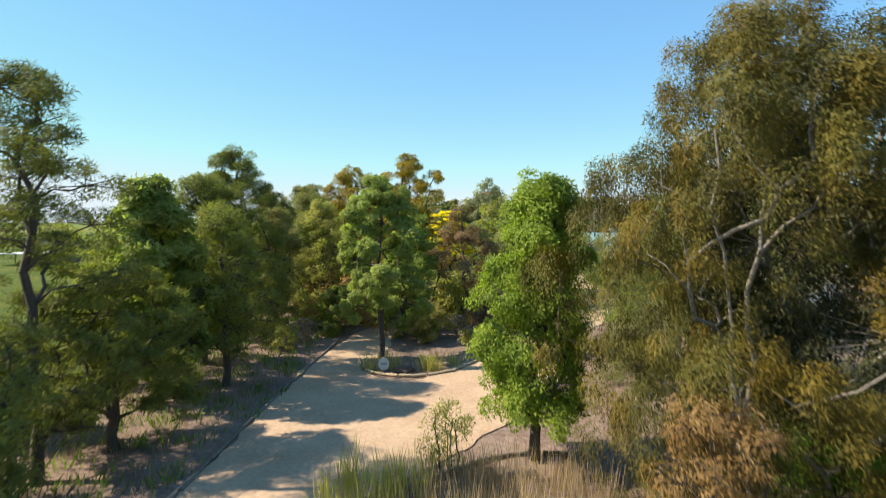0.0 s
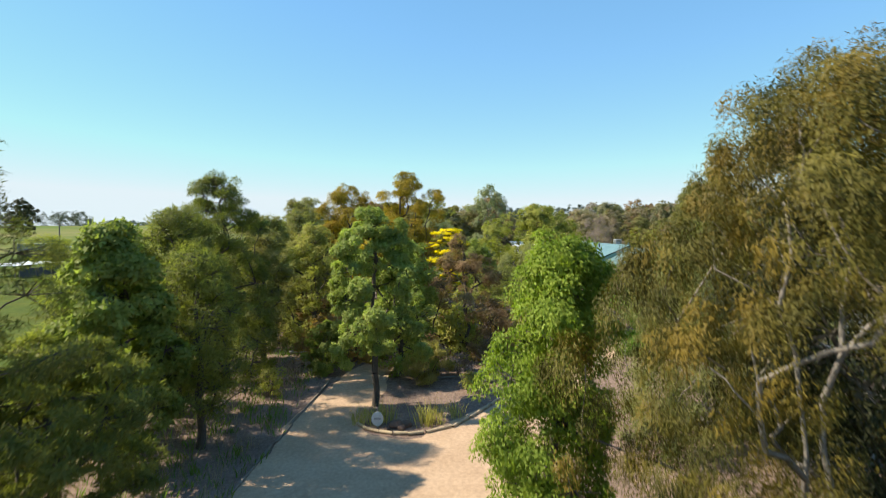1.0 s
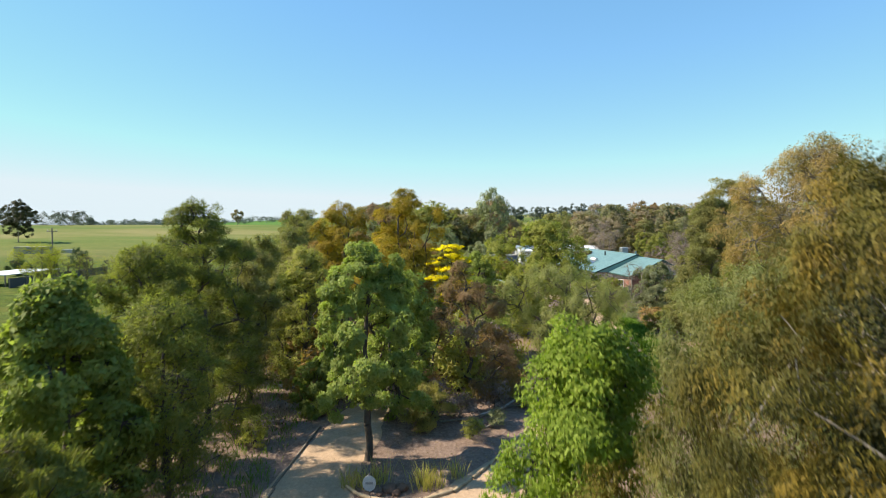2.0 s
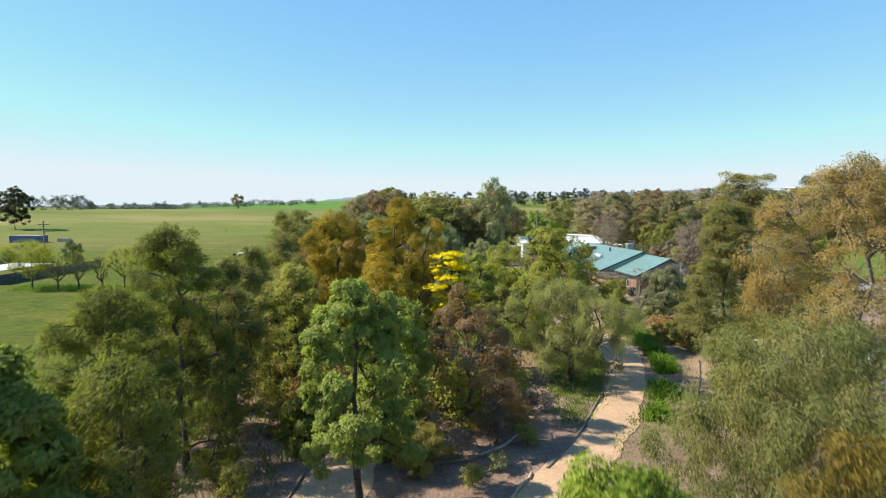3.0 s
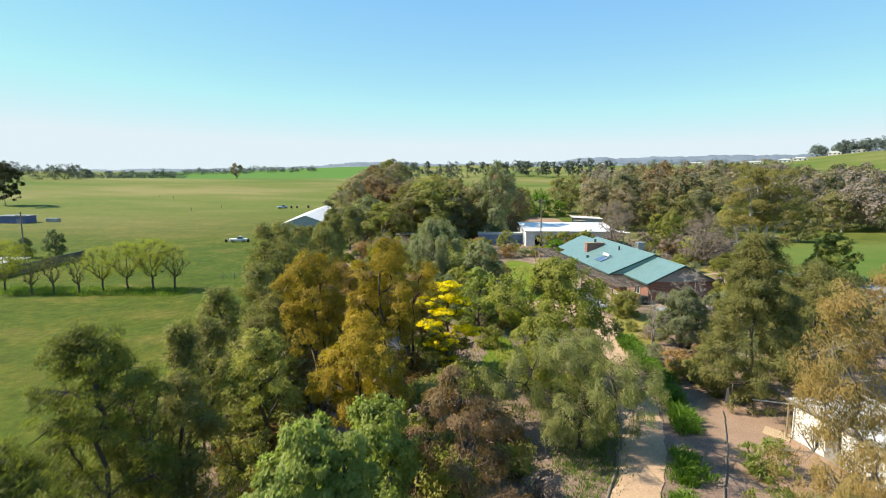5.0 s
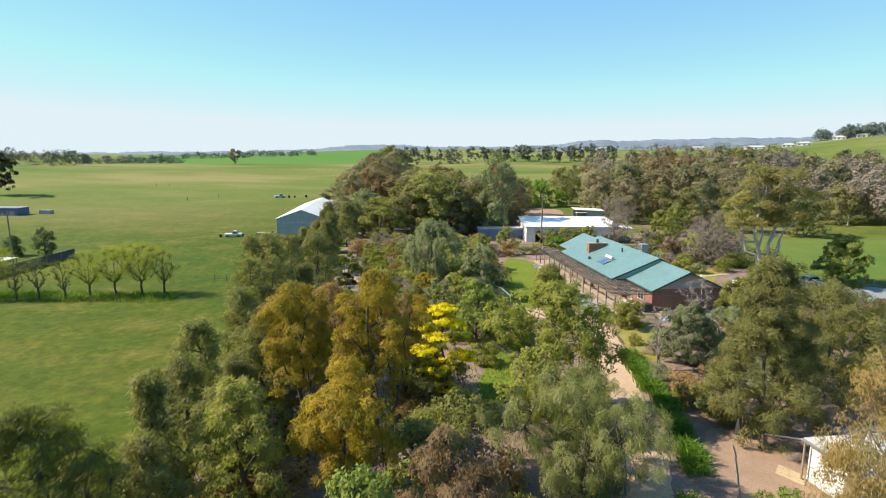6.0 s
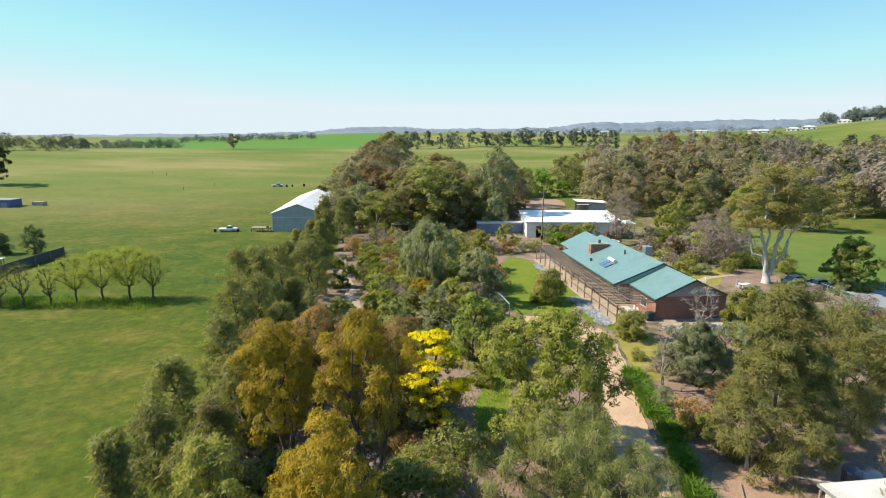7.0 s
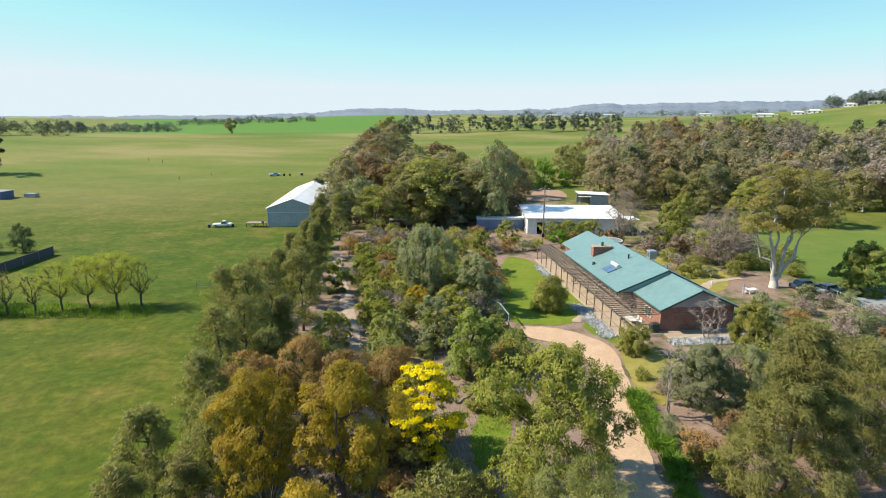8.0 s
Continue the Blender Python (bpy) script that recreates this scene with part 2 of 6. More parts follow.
# ---- trees ----
def profile(kind, s):
    """How wide a crown is at the height s (0 to 1) of it."""
    if kind == "cone":
        return np.clip(1.05 - s, 0.05, 1) * np.clip(s * 6 + 0.4, 0, 1)
    if kind == "column":
        return np.sqrt(np.clip(1 - (2 * s - 0.75) ** 2 * 0.58, 0.08, 1)) * np.clip(1.12 - s * 0.35, 0.2, 1)
    if kind == "umbrella":
        return np.clip(0.4 + 1.1 * s, 0, 1) * np.sqrt(np.clip(1 - np.clip((s - 0.5) / 0.52, 0, 1) ** 2, 0.04, 1))
    return np.sqrt(np.clip(1 - (2 * s - 0.92) ** 2 / 1.2, 0.03, 1))


def unit(v):
    return v / (np.linalg.norm(v, axis=-1, keepdims=True) + 1e-9)


def crown_plan(rng, H, R, base, shape, lobes, per, lobe, flat, bend, up=0.35):
    """Boughs (lobe centres) inside an uneven envelope, and leaf clumps on the outer side of each."""
    s = np.sort((np.arange(lobes) + rng.uniform(0, 1, lobes)) / lobes)
    s = 1 - (1 - s) ** 1.1
    a = np.arange(lobes) * 2.39996 + rng.normal(0, 0.5, lobes)
    ph = rng.uniform(0, 6.28, 3)
    lump = 0.86 + 0.2 * np.sin(2 * a + ph[0] + 4 * s) + 0.16 * np.sin(3 * a + ph[1] - 7 * s)
    rl = R * lobe * rng.uniform(0.65, 1.3, lobes)
    rad = np.clip(R * profile(shape, s) * lump - rl * 0.55, 0, None) * rng.uniform(0.35, 1.0, lobes) ** 0.35
    z = H * base + s * H * (1 - base) - rl * flat * 0.8 * s
    L = np.stack([rad * np.cos(a), rad * np.sin(a), z], 1)
    L[:, :2] += bend[None] * (z / H)[:, None] ** 1.5
    own = np.repeat(np.arange(lobes), per)
    out = L[own] * [1, 1, 0]
    d = unit(rng.normal(size=(len(own), 3)) + unit(out) * 0.45 * (rad[own] > 0.2 * R)[:, None] + [0, 0, up])
    c = L[own] + d * (rl[own] * rng.uniform(0.6, 1.05, len(own)))[:, None] * [1, 1, flat]
    c[:, 2] = np.clip(c[:, 2], 0.2, H)
    return L, c, own, d


def limbs(rng, H, base, L, c, own, bend, girth, stems, rise, spread_out):
    """Trunk and limbs that reach every bough and clump: nodes, parents and radii."""
    nodes, parent = [], []
    fork = max(base * 0.7, 0.05) * H
    for st in range(stems):
        off = rng.normal(0, 0.22, 2) if stems > 1 else np.zeros(2)
        tilt = rng.normal(0, spread_out, 2) if stems > 1 else np.zeros(2)
        last = 0 if st else -1
        for k in range(1 if st else 0, 11):
            z = H * (0.86 if stems == 1 else 0.76) * k / 10
            wob = rng.normal(0, 0.01 * H, 2) * (k > 0)
            xy = off * min(k, 2) / 2 + tilt * z + bend * (z / H) ** 1.5 + wob
            nodes.append((xy[0], xy[1], z - (0.3 if k == 0 else 0)))
            parent.append(last)
            last = len(nodes) - 1
    at = {}
    for i in np.argsort(np.hypot(L[:, 0], L[:, 1]) + 0.3 * np.abs(L[:, 2] - fork)):
        q = L[i]
        P = np.array(nodes)
        dz = q[2] - P[:, 2]
        horiz = np.hypot(P[:, 0] - q[0], P[:, 1] - q[1])
        cost = np.sqrt(horiz ** 2 + dz ** 2) + 2.0 * np.clip(horiz * rise - dz, 0, None) + 4 * (P[:, 2] < fork)
        j = int(np.argmin(cost))
        a, far = P[j], np.linalg.norm(q - P[j])
        for f in (0.35, 0.7):
            nodes.append(tuple(a + (q - a) * f + rng.normal(0, 0.05, 3) * far + np.array([0, 0, 0.07 * far * (1 - f)])))
            parent.append(j)
            j = len(nodes) - 1
        nodes.append(tuple(q)), parent.append(j)
        at[i] = len(nodes) - 1
    trunk_end = len(nodes)
    for i in range(len(c)):
        nodes.append(tuple(c[i])), parent.append(at[own[i]])
    load = np.zeros(len(nodes))
    load[trunk_end:] = 1
    for i in range(len(nodes) - 1, -1, -1):
        if parent[i] >= 0:
            load[parent[i]] += load[i]
    rad = girth * np.sqrt(np.maximum(load, 0.5) / max(load.max(), 1)) * 0.5
    return np.array(nodes), np.array(parent), np.maximum(rad, 0.014)


def foliage(rng, c, d, count, spread, flat, droop, hang, face):
    """Places, directions and faces of the leaves round the clumps c, whose outward ways are d."""
    size = rng.uniform(0.55, 1.35, len(c)) * (rng.uniform(0, 1, len(c)) > 0.1)
    pick = rng.choice(len(c), count, p=size ** 2 / np.sum(size ** 2))
    g = unit(rng.normal(size=(count, 3)) + d[pick] * 0.7 + [0, 0, 0.25]) * rng.uniform(0.25, 1.0, (count, 1)) ** 0.6
    g = g * (1.75 * spread * (0.5 + 0.5 * size[pick]))[:, None]
    g[:, 2] *= flat
    p = c[pick] + g
    p[:, 2] -= np.abs(rng.normal(size=count)) * droop
    nrm = unit(unit(d[pick] * 0.9 + unit(g) * 0.7 + [0, 0, 0.3]) * (0.6 + face) + rng.normal(0, 0.5, (count, 3)))
    way = rng.normal(size=(count, 3)) * 0.8 + d[pick] * 0.4 + unit(g) * 0.4
    way[:, 2] -= hang * 1.8
    way = way - nrm * (0.75 * np.sum(way * nrm, axis=1, keepdims=True))
    p[:, 2] = np.maximum(p[:, 2], 0.12)
    return p, way, nrm, pick


def tree_meshes(seed, H, R, base=0.25, shape="round", lobes=22, per=9, lobe=0.34, leaf=(0.26, 0.12), count=12000, spread=0.3, droop=0.0, hang=0.3,
                bark="dark", leaves="kurrajong", girth=0.4, stems=1, lean=0.03, rise=0.25, bloom=0.0, flat=0.75, face=1.0, sides=6, spread_out=0.08, twigs=True, up=0.35):
    rng = np.random.default_rng(seed)
    bend = rng.normal(0, lean * H, 2)
    L, c, own, d = crown_plan(rng, H, R, base, shape, lobes, per, lobe, flat, bend, up)
    nodes, parent, rad = limbs(rng, H, base, L, c, own, bend, girth, stems, rise, spread_out)
    k = np.nonzero(parent >= 0)[0]
    twig = k >= len(nodes) - len(c)
    r0 = np.where(nodes[parent[k], 2] < 0.02, rad[parent[k]] * 1.35, np.minimum(rad[parent[k]], rad[k] * 1.7))
    a, b = ~twig, twig & twigs
    V, F = frusta(nodes[parent[k[a]]], nodes[k[a]], r0[a], rad[k[a]], sides)
    V2, F2 = frusta(nodes[parent[k[b]]], nodes[k[b]], r0[b], rad[k[b]], 3)
    out = [raw_mesh("trunk", np.concatenate([V, V2]), np.concatenate([F, F2 + len(V)]), BARK[bark], True), None, None]
    if count:
        p, way, nrm, pick = foliage(rng, c, d, count, spread, flat, droop, hang, face)
        if bloom:
            hot = ((rng.uniform(0, 1, lobes) < bloom)[own] & (rng.uniform(0, 1, len(own)) < 0.75))[pick] & (d[pick, 2] > -0.35)
            out[2] = raw_mesh("blossom", *leaf_blades(p[hot], way[hot], nrm[hot], leaf[0] * 0.8, leaf[1] * 1.3, rng), LEAF["blossom"])
            p, way, nrm = p[~hot], way[~hot], nrm[~hot]
        out[1] = raw_mesh("crown", *leaf_blades(p, way, nrm, leaf[0], leaf[1], rng), LEAF[leaves])
    return out


STYLE = {
    "casuarina": dict(shape="column", lobes=60, per=8, lobe=0.22, leaf=(0.26, 0.055), spread=0.27, droop=0.08, hang=0.15, leaves="casuarina", girth=0.34, rise=0.45, flat=0.6, face=0.8, lean=0.008),
    "kurrajong": dict(shape="column", lobes=34, per=10, lobe=0.31, leaf=(0.22, 0.14), spread=0.25, hang=0.3, leaves="kurrajong", girth=0.36, rise=0.5, flat=0.85, face=0.65),
    "gum": dict(shape="round", lobes=28, per=16, lobe=0.27, leaf=(0.26, 0.042), spread=0.24, droop=0.28, hang=0.75, bark="grey", leaves="gum", girth=0.45, rise=0.7, stems=2, flat=0.8, face=0.7),
    "golden": dict(shape="round", lobes=18, per=20, lobe=0.4, leaf=(0.17, 0.065), spread=0.24, droop=0.05, hang=0.2, leaves="golden", girth=0.34, stems=3, rise=0.9, flat=0.8, up=0.75, face=1.2, twigs=False),
    "willow": dict(shape="umbrella", lobes=24, per=12, lobe=0.32, leaf=(0.3, 0.035), spread=0.26, droop=0.8, hang=0.9, leaves="willow", girth=0.45, rise=0.6, face=0.5),
    "round": dict(shape="round", lobes=20, per=11, lobe=0.31, leaf=(0.24, 0.13), spread=0.24, hang=0.3, leaves="olive", girth=0.36, rise=0.5, flat=0.85, face=1.5),
    "far": dict(shape="umbrella", lobes=16, per=8, lobe=0.36, leaf=(0.55, 0.3), spread=0.5, droop=0.15, hang=0.4, bark="grey", leaves="gum_green", girth=0.5, stems=2, rise=0.9, sides=4, twigs=False, face=1.6),
    "bare": dict(shape="umbrella", lobes=26, per=14, lobe=0.3, leaf=(0.35, 0.02), spread=0.25, hang=-0.3, bark="grey", leaves="lavender", girth=0.4, rise=1.0, stems=2, sides=4),
    "bush": dict(shape="round", lobes=14, per=8, lobe=0.4, leaf=(0.16, 0.07), spread=0.16, hang=0.0, leaves="olive", girth=0.12, rise=0.6, stems=4, sides=3, twigs=False, face=1.6),
}


def plant(name, label, category, style, x, y, H, R, base, count, group="", turn=0.0, turn_seed=0, **over):
    kw = dict(STYLE[style])
    kw.update(over)
    if count <= 9000 or kw.pop("fine", False):
        count, kw["leaf"] = int(count * 1.55), tuple(v * 0.82 for v in kw["leaf"])
    meshes = tree_meshes(int(abs(x) * 131 + abs(y) * 977) + turn_seed, H, R, base, count=count, **kw)
    root = thing(name, label, category, pose(x, y, ground_z(x, y), 0, 0, turn), group)
    for nm, me in zip(("trunk", "crown", "blossom"), meshes):
        if me:
            part(nm, me, root)
    return root


# ---- the ground ----
def step(a, b, v):
    s = np.clip((np.asarray(v, float) - a) / (b - a), 0, 1)
    return s * s * (3 - 2 * s)


def ground_z(x, y):
    """Height of the land: flat garden, paddock that rises to a crest, a hill on the far side."""
    r = np.hypot(x, y)
    a = np.arctan2(x, y)
    z = 9.5 * step(170, 560, r) - 7.0 * step(600, 900, r) * (1 - step(0.0, 0.2, a))
    z = z + 26 * np.exp(-(((x + 90) / 450) ** 2 + ((y - 1350) / 380) ** 2)) * (1 - step(-0.02, 0.2, a))
    rise = np.interp(np.degrees(a), (-4, 5, 15, 23, 29, 33, 38, 50, 80, 120), (18, 16, 18, 20, 26, 33, 41, 46, 30, 0))
    z = z + step(-0.05, 0.12, a) * step(430, 960, r) * rise
    z = z + 0.35 * step(60, 200, r) * (np.sin(x * 0.05 + 1.0) * np.sin(y * 0.043))
    z = z - 0.4 * np.exp(-(((y - 28) / 13) ** 2 + ((x + 3) / 16) ** 2))
    return z if np.ndim(z) else float(z)


def meadow_material():
    m, nodes, links, bsdf = shader("pasture_and_leaf_litter")
    blot = noise_tex(nodes, links, 0.085, 6.0, 0.68)
    big = noise_tex(nodes, links, 0.012, 3.5, 0.55)
    mp = nodes.new("ShaderNodeMapping")
    mp.inputs["Scale"].default_value = (0.7, 1.25, 1.0)
    mp.inputs["Rotation"].default_value = (0, 0, radians(38))
    links.new(big.inputs["Vector"].links[0].from_socket, mp.inputs["Vector"])
    links.new(mp.outputs[0], big.inputs["Vector"])
    mid = noise_tex(nodes, links, 0.3, 6.0, 0.68)
    fine = noise_tex(nodes, links, 6.0, 4.0, 0.7)
    g1 = ramp(nodes, [(0.36, (0.042, 0.07, 0.007)), (0.47, (0.05, 0.09, 0.012)), (0.57, (0.09, 0.108, 0.01)), (0.68, (0.145, 0.128, 0.03))])
    links.new(big.outputs[0], g1.inputs[0])
    g2 = ramp(nodes, [(0.34, (0.032, 0.054, 0.005)), (0.5, (0.055, 0.094, 0.012)), (0.66, (0.125, 0.122, 0.02))])
    links.new(mid.outputs[0], g2.inputs[0])
    g3 = ramp(nodes, [(0.38, (0.036, 0.072, 0.005)), (0.47, (0.052, 0.098, 0.005)), (0.54, (0.098, 0.112, 0.010)), (0.63, (0.185, 0.15, 0.045))])
    links.new(blot.outputs[0], g3.inputs[0])
    grass = mixed(nodes, links, 0.42, mixed(nodes, links, 0.62, g1.outputs[0], g3.outputs[0]), g2.outputs[0])
    turf = noise_tex(nodes, links, 0.9, 7.0, 0.75)
    t1 = ramp(nodes, [(0.34, (0.56, 0.60, 0.5)), (0.5, (0.88, 0.88, 0.8)), (0.66, (1.26, 1.14, 1.2))])
    links.new(turf.outputs[0], t1.inputs[0])
    grass = mixed(nodes, links, 1.0, grass, t1.outputs[0], "MULTIPLY")
    l1 = ramp(nodes, [(0.3, (0.12, 0.08, 0.064)), (0.55, (0.245, 0.168, 0.14)), (0.75, (0.37, 0.28, 0.235))])
    links.new(mid.outputs[0], l1.inputs[0])
    l2 = ramp(nodes, [(0.35, (0.075, 0.048, 0.036)), (0.7, (0.35, 0.265, 0.21))])
    links.new(fine.outputs[0], l2.inputs[0])
    litter = mixed(nodes, links, 0.5, l1.outputs[0], l2.outputs[0])
    at = nodes.new("ShaderNodeAttribute")
    at.attribute_name = "litter"
    add = nodes.new("ShaderNodeMath")
    add.operation = "MULTIPLY_ADD"
    links.new(mid.outputs[0], add.inputs[0])
    add.inputs[1].default_value = 1.1
    links.new(at.outputs["Fac"], add.inputs[2])
    mr = nodes.new("ShaderNodeMapRange")
    mr.inputs[1].default_value, mr.inputs[2].default_value = 0.95, 1.2
    links.new(add.outputs[0], mr.inputs[0])
    dry = nodes.new("ShaderNodeAttribute")
    dry.attribute_name = "dry"
    d1 = ramp(nodes, [(0.36, (0.085, 0.142, 0.022)), (0.5, (0.155, 0.17, 0.045)), (0.64, (0.26, 0.22, 0.095))])
    links.new(big.outputs[0], d1.inputs[0])
    grass = mixed(nodes, links, dry.outputs["Fac"], grass, mixed(nodes, links, 0.3, d1.outputs[0], g2.outputs[0]))
    crop = nodes.new("ShaderNodeAttribute")
    crop.attribute_name = "crop"
    grass = mixed(nodes, links, crop.outputs["Fac"], grass, (0.075, 0.165, 0.028))
    links.new(mixed(nodes, links, mr.outputs[0], grass, litter), bsdf.inputs["Base Color"])
    bsdf.inputs["Roughness"].default_value = 0.95
    bsdf.inputs["Specular IOR Level"].default_value = 0.15
    bumped(nodes, links, bsdf, fine.outputs[0], 0.7, 0.08)
    return m


HEDGE = [(-14.5, -60), (-14.5, 40), (-15.5, 60), (-20, 80), (-22, 130), (-26, 170), (-24, 260), (-20, 420)]


def hedge_x(y):
    return np.interp(y, [p[1] for p in HEDGE], [p[0] for p in HEDGE])


def build_ground():
    xs = np.concatenate([-np.geomspace(4800, 130, 40), np.arange(-125, 126, 2.5), np.geomspace(130, 4800, 40)])
    ys = np.concatenate([-np.geomspace(4800, 45, 24), np.arange(-40, 260, 2.0), np.geomspace(262, 4800, 46)])
    X, Y = np.meshgrid(xs, ys)
    Z = ground_z(X, Y)
    n, k = X.shape
    i = np.arange((n - 1) * (k - 1))
    q = i // (k - 1) * k + i % (k - 1)
    me = raw_mesh("ground", np.stack([X, Y, Z], -1).reshape(-1, 3), np.stack([q, q + 1, q + k + 1, q + k], 1), meadow_material(), True)
    w = step(-2.5, 1.5, X - hedge_x(Y)) * (1 - step(190, 240, Y)) * (1 - step(80, 100, X + 14 * np.sin(Y * 0.06)))
    w = np.maximum(w, 0) * (1 - 0.35 * step(66, 80, Y))
    w = w * (1 - 0.24 * step(34, 44, X) * step(84, 96, Y))
    off = (Y - 126) + 0.75 * (X - 56)
    lush = step(-1.5, 3.5, off + 1.5 * np.sin(X * 0.7)) * step(52, 58, X) * (1 - step(158, 172, Y)) * (1 - step(88, 112, X - (Y - 130)))
    w = w * (1 - lush) + 0.4 * np.exp(-(((X - 51) / 6) ** 2 + ((Y - 117) / 6.5) ** 2))
    at = me.attributes.new("litter", "FLOAT", "POINT")
    at.data.foreach_set("value", w.astype(np.float32).ravel())
    r = np.hypot(X, Y)
    ang = np.degrees(np.arctan2(X, Y))
    sown = step(590, 620, r) * step(-31, -27, ang) * (1 - step(-6, -4, ang)) * (Y > 0)
    sown = np.maximum(sown, 0.3 * lush)
    at = me.attributes.new("dry", "FLOAT", "POINT")
    at.data.foreach_set("value", np.maximum(0.95 * step(150, 320, r), 0.7 * lush).astype(np.float32).ravel())
    at = me.attributes.new("crop", "FLOAT", "POINT")
    at.data.foreach_set("value", sown.astype(np.float32).ravel())
    tagged(new("ground", me), "green grazed pasture and leaf-littered garden soil", "ground", kind="structure")


build_ground()


def ribbon(points, widths, z, step_len=0.6):
    """A strip along a smoothed line with uneven edges."""
    P = np.array(points, float)
    t = np.concatenate([[0], np.cumsum(np.linalg.norm(np.diff(P, axis=0), axis=1))])
    tt = np.arange(0, t[-1], step_len)
    ker = np.ones(7) / 7
    pts = np.stack([np.interp(tt, t, P[:, j]) for j in (0, 1)], 1)
    W = np.interp(tt, t, widths)
    for _ in range(3):
        pad = np.concatenate([np.repeat(pts[:1], 3, 0), pts, np.repeat(pts[-1:], 3, 0)])
        pts = np.stack([np.convolve(pad[:, j], ker, "valid") for j in (0, 1)], 1)
    d = np.gradient(pts, axis=0)
    d /= np.linalg.norm(d, axis=1, keepdims=True)
    nrm = np.stack([d[:, 1], -d[:, 0]], 1)
    rng = np.random.default_rng(5)
    cols = np.linspace(-0.5, 0.5, 7)
    rag = np.convolve(rng.normal(0, 0.35, (len(tt) + 4)), np.ones(5) / 5, "valid")
    rag2 = np.convolve(rng.normal(0, 0.35, (len(tt) + 4)), np.ones(5) / 5, "valid")
    verts = []
    for c in cols:
        w = W * c + (rag if c > 0 else rag2) * abs(c) * 2
        xy = pts + nrm * w[:, None]
        verts.append(np.column_stack([xy, ground_z(xy[:, 0], xy[:, 1]) + z + 0.03 * (1 - (2 * c) ** 2) * np.ones(len(tt))]))
    V = np.stack(verts, 1)
    n, k = V.shape[:2]
    i = np.arange((n - 1) * (k - 1))
    q = i // (k - 1) * k + i % (k - 1)
    return V.reshape(-1, 3), np.stack([q, q + 1, q + k + 1, q + k], 1)


def patch(outline, z, rag=0.3):
    """A flat piece of ground with a smoothed, ragged outline."""
    P = np.array(outline, float)
    for _ in range(2):
        Q = np.roll(P, -1, 0)
        P = np.stack([P * 0.75 + Q * 0.25, P * 0.25 + Q * 0.75], 1).reshape(-1, 2)
    P = np.concatenate([P, P[:1]])
    t = np.concatenate([[0], np.cumsum(np.linalg.norm(np.diff(P, axis=0), axis=1))])
    n = int(t[-1] / 0.45)
    tt = np.arange(n) * t[-1] / n
    P = np.stack([np.interp(tt, t, P[:, k]) for k in (0, 1)], 1)
    r = np.random.default_rng(n)
    wob = np.convolve(np.tile(r.normal(0, 1, n), 3), np.ones(9) / 9, "same")[n:2 * n] * 3 + r.normal(0, 0.5, n)
    side = np.roll(P, -1, 0) - np.roll(P, 1, 0)
    side = np.stack([side[:, 1], -side[:, 0]], 1) / (np.linalg.norm(side, axis=1, keepdims=True) + 1e-9)
    P = P + side * (wob * rag * 0.55)[:, None]
    bm = bmesh.new()
    vs = [bm.verts.new((x, y, ground_z(x, y) + z)) for x, y in P]
    f = bm.faces.new(vs)
    f.normal_update()
    if f.normal.z < 0:
        f.normal_flip()
    bmesh.ops.triangulate(bm, faces=[f])
    return bm


def lawn_material(name, tones):
    """Grass in patches: green, yellowed and bare at two scales."""
    m, nodes, links, bsdf = shader(name)
    a, b, f = noise_tex(nodes, links, 0.16, 4.0, 0.6), noise_tex(nodes, links, 1.1, 5.0, 0.7), noise_tex(nodes, links, 9.0, 3.0, 0.7)
    stops = list(zip((0.3, 0.46, 0.58, 0.74), tones))
    cols = []
    for n in (a, b, f):
        r = ramp(nodes, stops)
        links.new(n.outputs[0], r.inputs[0])
        cols.append(r.outputs[0])
    links.new(mixed(nodes, links, 0.35, mixed(nodes, links, 0.5, cols[0], cols[1]), cols[2]), bsdf.inputs["Base Color"])
    bsdf.inputs["Roughness"].default_value, bsdf.inputs["Specular IOR Level"].default_value = 0.95, 0.15
    bumped(nodes, links, bsdf, f.outputs[0], 0.8, 0.08)
    return m


GRAVEL = rough_material("pale_gravel", (0.40, 0.262, 0.165), (0.63, 0.445, 0.30), 0.45, 0.95, 0.5, 0.03, fine=14.0)
DIRT = rough_material("pale_dirt", (0.27, 0.20, 0.15), (0.50, 0.40, 0.32), 0.9, 0.95, 0.6, 0.04, fine=8.0)
EARTH = rough_material("red_brown_earth", (0.27, 0.17, 0.115), (0.40, 0.27, 0.19), 0.6, 0.95, 0.5, 0.04, fine=12.0)
LAWN = lawn_material("mown_lawn", ((0.06, 0.115, 0.010), (0.10, 0.155, 0.014), (0.15, 0.18, 0.024), (0.24, 0.21, 0.06)))
DRYLAWN = lawn_material("dry_lawn", ((0.12, 0.145, 0.025), (0.20, 0.185, 0.045), (0.28, 0.225, 0.07), (0.36, 0.27, 0.11)))

